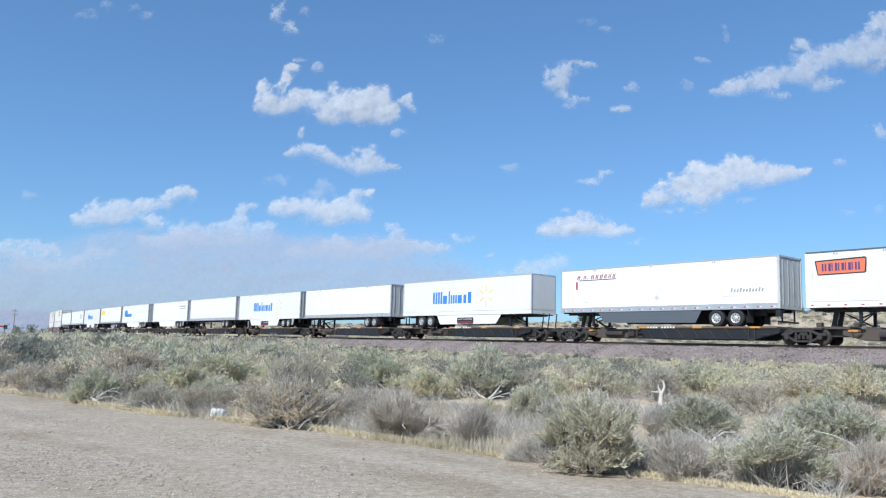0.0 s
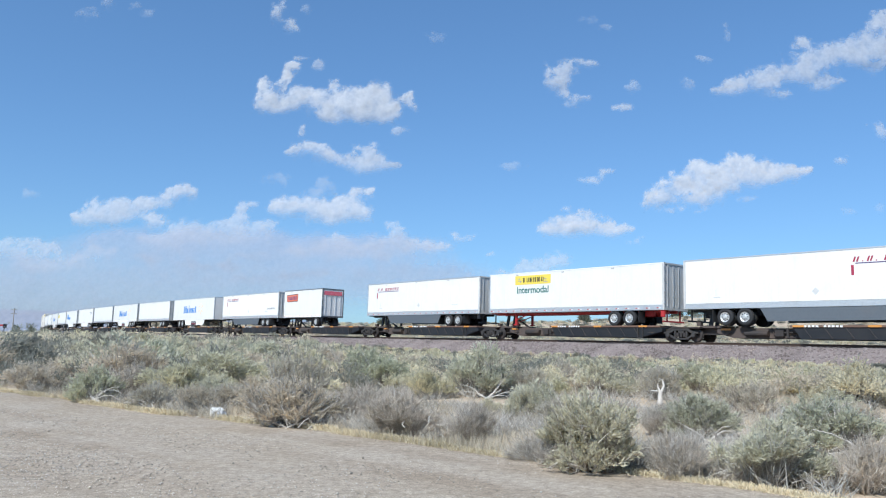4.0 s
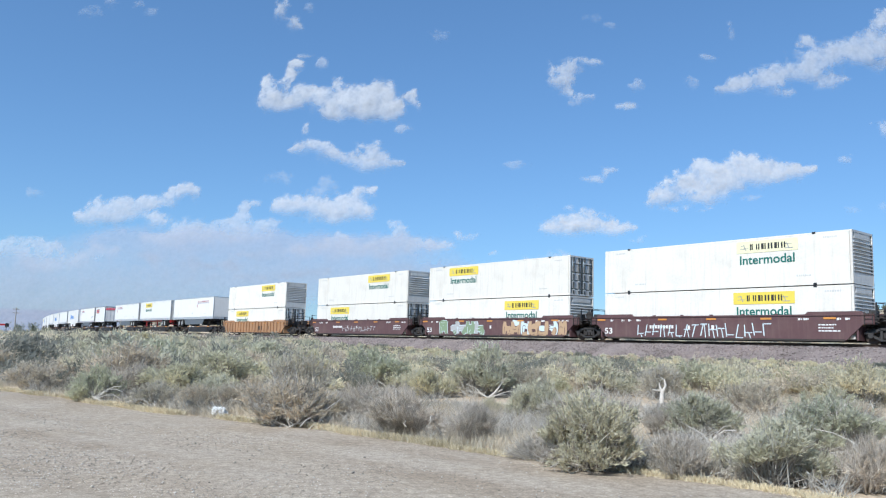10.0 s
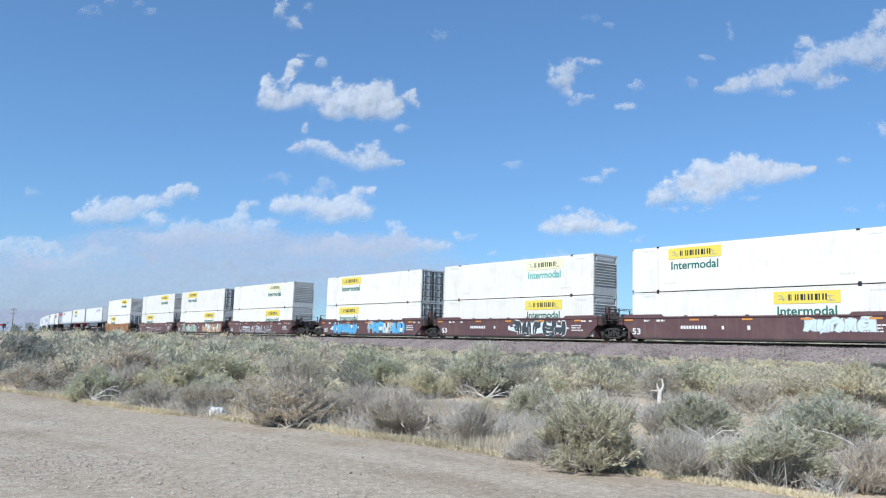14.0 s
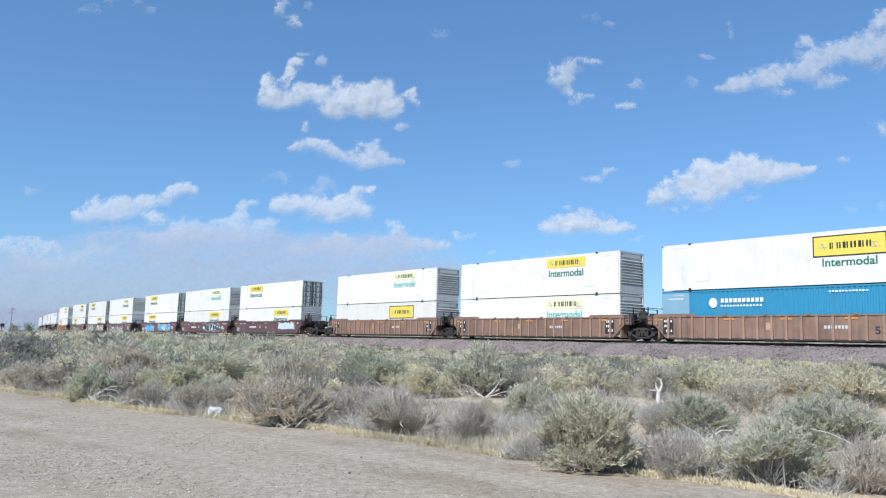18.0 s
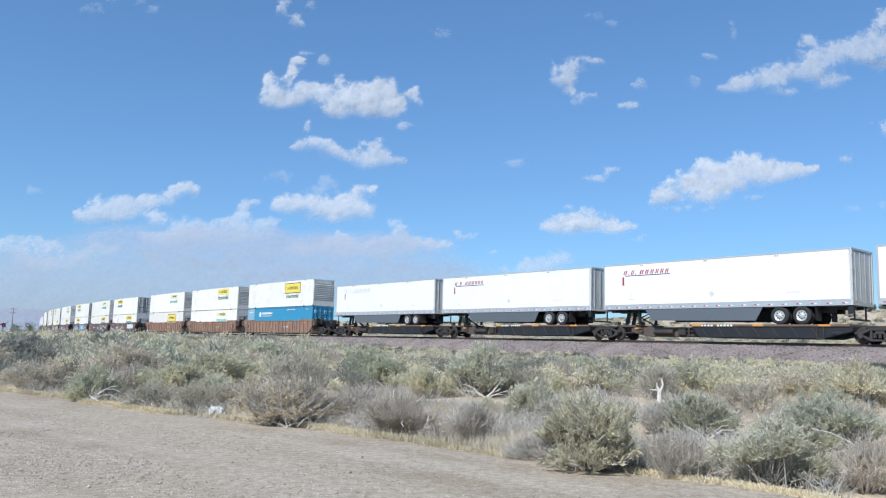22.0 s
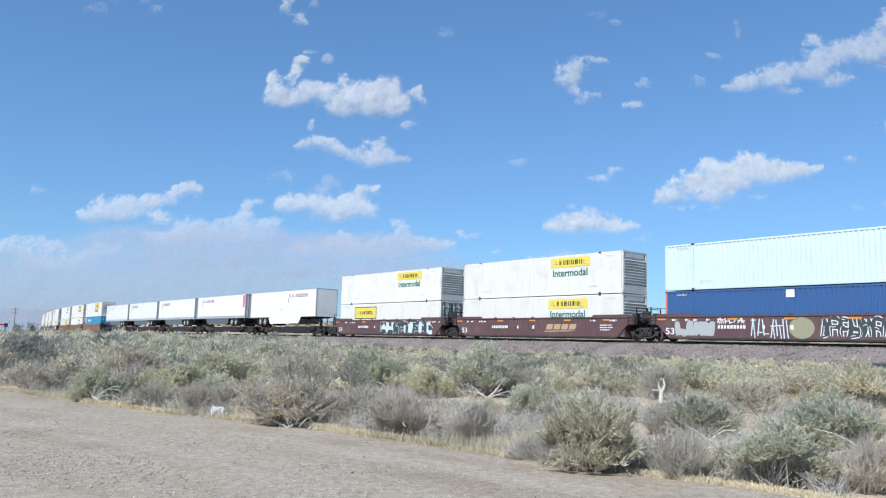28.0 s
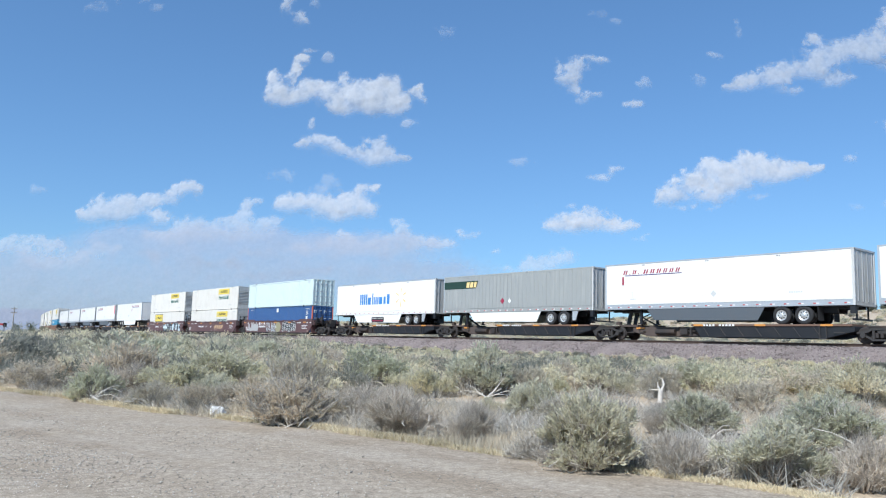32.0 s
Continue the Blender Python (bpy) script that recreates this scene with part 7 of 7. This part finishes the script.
cloud((0.62, 0.4), [(475, 177, 24, 24), (468, 152, 13, 14), (500, 150, 9, 16), (507, 128, 8, 15), (519, 112, 11, 8), (500, 188, 28, 14), (530, 176, 26, 20), (560, 166, 20, 15), (578, 185, 28, 22), (592, 152, 13, 13), (588, 212, 16, 10), (620, 182, 26, 26), (650, 176, 30, 29), (676, 182, 24, 28), (692, 196, 18, 20), (650, 208, 45, 14), (733, 182, 9, 15), (719, 174, 10, 9)])
wisps((0.62, 0.4), [(537, 104, 12, 4), (562, 116, 9, 12), (715, 233, 16, 7)], 0.45)
cloud((0.62, 0.38), [(532, 228, 10, 13), (542, 262, 25, 11), (572, 270, 26, 13), (602, 282, 20, 11), (650, 276, 28, 19), (668, 290, 28, 14), (630, 296, 22, 10), (698, 296, 13, 5), (514, 268, 12, 5)], 0.8)
cloud((0.35, 0.15), [(490, 367, 20, 11), (522, 362, 30, 17), (562, 364, 34, 19), (600, 372, 40, 18), (616, 352, 20, 11), (640, 343, 18, 9), (655, 335, 8, 5), (600, 387, 44, 9), (635, 372, 24, 16)], 0.85)
wisps((0.35, 0.15), [(575, 328, 16, 14), (485, 315, 25, 11), (555, 342, 30, 10)], 0.28)
cloud((0.35, 0.15), [(150, 380, 17, 12), (176, 371, 24, 18), (206, 371, 30, 20), (192, 390, 35, 10), (241, 362, 24, 16), (270, 359, 22, 13), (300, 346, 20, 13), (320, 337, 17, 11), (336, 340, 12, 9), (282, 389, 19, 13), (234, 385, 38, 12)], 0.78)
cloud((0.32, 0.15), [(422, 389, 18, 8), (470, 396, 22, 11), (440, 406, 40, 16), (380, 406, 50, 18), (332, 411, 45, 18), (275, 421, 27, 10), (306, 426, 50, 14), (420, 424, 50, 14), (440, 362, 14, 6), (424, 374, 9, 9)], 0.6)
cloud((0.32, 0.12), [(245, 450, 11, 6), (266, 458, 25, 8), (330, 462, 30, 7), (450, 456, 30, 8), (380, 474, 80, 8), (430, 493, 70, 8), (560, 486, 60, 7)], 0.5)
cloud((0.3, 0.12), [(10, 431, 25, 9), (40, 428, 20, 8), (66, 431, 15, 8), (92, 441, 25, 9), (30, 450, 45, 12), (130, 456, 60, 12), (190, 446, 25, 8), (100, 471, 80, 9), (-20, 445, 40, 14)], 0.55)
cloud((0.32, 0.12), [(605, 421, 11, 13), (592, 432, 25, 12), (641, 436, 30, 12), (701, 411, 18, 16), (690, 431, 40, 14), (740, 436, 30, 10), (822, 421, 18, 7), (772, 441, 25, 9), (650, 452, 70, 9), (540, 440, 30, 12)], 0.6)
cloud((0.2, 0.1), [(60, 515, 230, 62), (330, 496, 220, 66), (560, 490, 190, 56), (760, 490, 120, 30), (-90, 510, 150, 66), (150, 560, 260, 30), (330, 425, 230, 26), (640, 436, 160, 20)], 0.7, "haze", "broad thin cloud bank near the skyline, haze and shade put into its grey colour", 5.0, 0.25)
cloud((0.7, 0.15), [(988, 132, 21, 20), (1006, 116, 16, 12), (1032, 109, 13, 7), (1051, 110, 9, 6), (984, 150, 22, 11), (1022, 175, 19, 7), (1010, 187, 14, 7), (1000, 165, 8, 9)], 0.72)
cloud((0.7, 0.15), [(1100, 190, 16, 6)], 0.7)
cloud((0.7, 0.15), [(1270, 165, 22, 6), (1300, 157, 34, 11), (1342, 147, 40, 16), (1380, 132, 44, 18), (1366, 172, 24, 8), (1430, 117, 44, 22), (1425, 71, 21, 11), (1480, 96, 44, 23), (1530, 82, 44, 26), (1570, 62, 40, 28), (1452, 146, 30, 10), (1440, 160, 18, 6), (1540, 116, 21, 8), (1580, 92, 40, 22), (1585, 30, 30, 20)], 0.75)
cloud((0.75, 0.08), [(1140, 362, 14, 5), (1165, 346, 18, 17), (1186, 327, 18, 16), (1215, 311, 20, 20), (1234, 297, 18, 14), (1255, 311, 34, 24), (1290, 311, 34, 24), (1315, 291, 24, 20), (1335, 301, 34, 22), (1370, 306, 34, 18), (1396, 306, 24, 13), (1420, 301, 15, 9), (1432, 304, 9, 9), (1192, 357, 45, 8), (1240, 341, 50, 14)], 0.92)
wisps((0.75, 0.08), [(1186, 374, 15, 5), (1230, 370, 20, 5), (1325, 351, 18, 6)], 0.4)
cloud((0.6, 0.1), [(1040, 316, 21, 8), (1070, 304, 15, 6)], 0.62)
cloud((0.35, 0.15), [(968, 406, 20, 9), (1000, 396, 26, 14), (1030, 393, 30, 17), (1060, 390, 20, 12), (1040, 406, 60, 11), (1092, 402, 24, 10)], 0.92)
cloud((0.35, 0.12), [(955, 467, 45, 12), (992, 459, 20, 12), (866, 450, 15, 6), (925, 481, 50, 10), (1005, 371, 14, 6), (1126, 428, 16, 5)], 0.5)
wisps((0.7, 0.15), [(1214, 148, 11, 14), (1250, 105, 13, 7), (1284, 55, 7, 13), (1116, 152, 13, 10)], 0.35)
cloud((0.6, 0.1), [(1481, 281, 14, 8), (1562, 228, 13, 16)], 0.55)
cloud((0.62, 0.4), [(500, 12, 14, 22), (515, 45, 12, 11), (519, 58, 7, 7)], 0.72)
wisps((0.6, 0.3), [(160, 25, 20, 13), (195, 8, 12, 10), (240, 10, 10, 10), (262, 25, 12, 8), (546, 20, 11, 13), (775, 68, 17, 10), (1040, 35, 18, 11), (1070, 45, 10, 8)], 0.27)
wisps((0.5, 0.2), [(908, 294, 21, 7), (58, 340, 14, 9), (1505, 376, 10, 6), (1562, 370, 10, 11)], 0.27)


# ---- what moves ----
def run(t):
    """Metres that the train has gone."""
    return 14.8809 * t + 0.0032 * t * t + LEAD.get(t, 0.0)


LEAD = {12: 0.4}


def motions():
    for ob, middle, turned in ROLLING:
        rows = []
        for t in range(0, 33):
            x, y, h = on_track(run(t) - middle)
            rows.append((t, Matrix.Translation((x, y, RAIL_Z)) @ Matrix.Rotation(h + math.pi * (0 if turned else 1), 4, "Z")))
        walk(ob, rows)
    for ob, cx, cy, deep, (du, dv) in CLOUDS:
        walk(ob, [(t, _frame @ Matrix.Translation(((cx + du * t) * deep / FOCAL, (cy + dv * t) * deep / FOCAL, -deep))) for t in (0, 16, 32)])


motions()
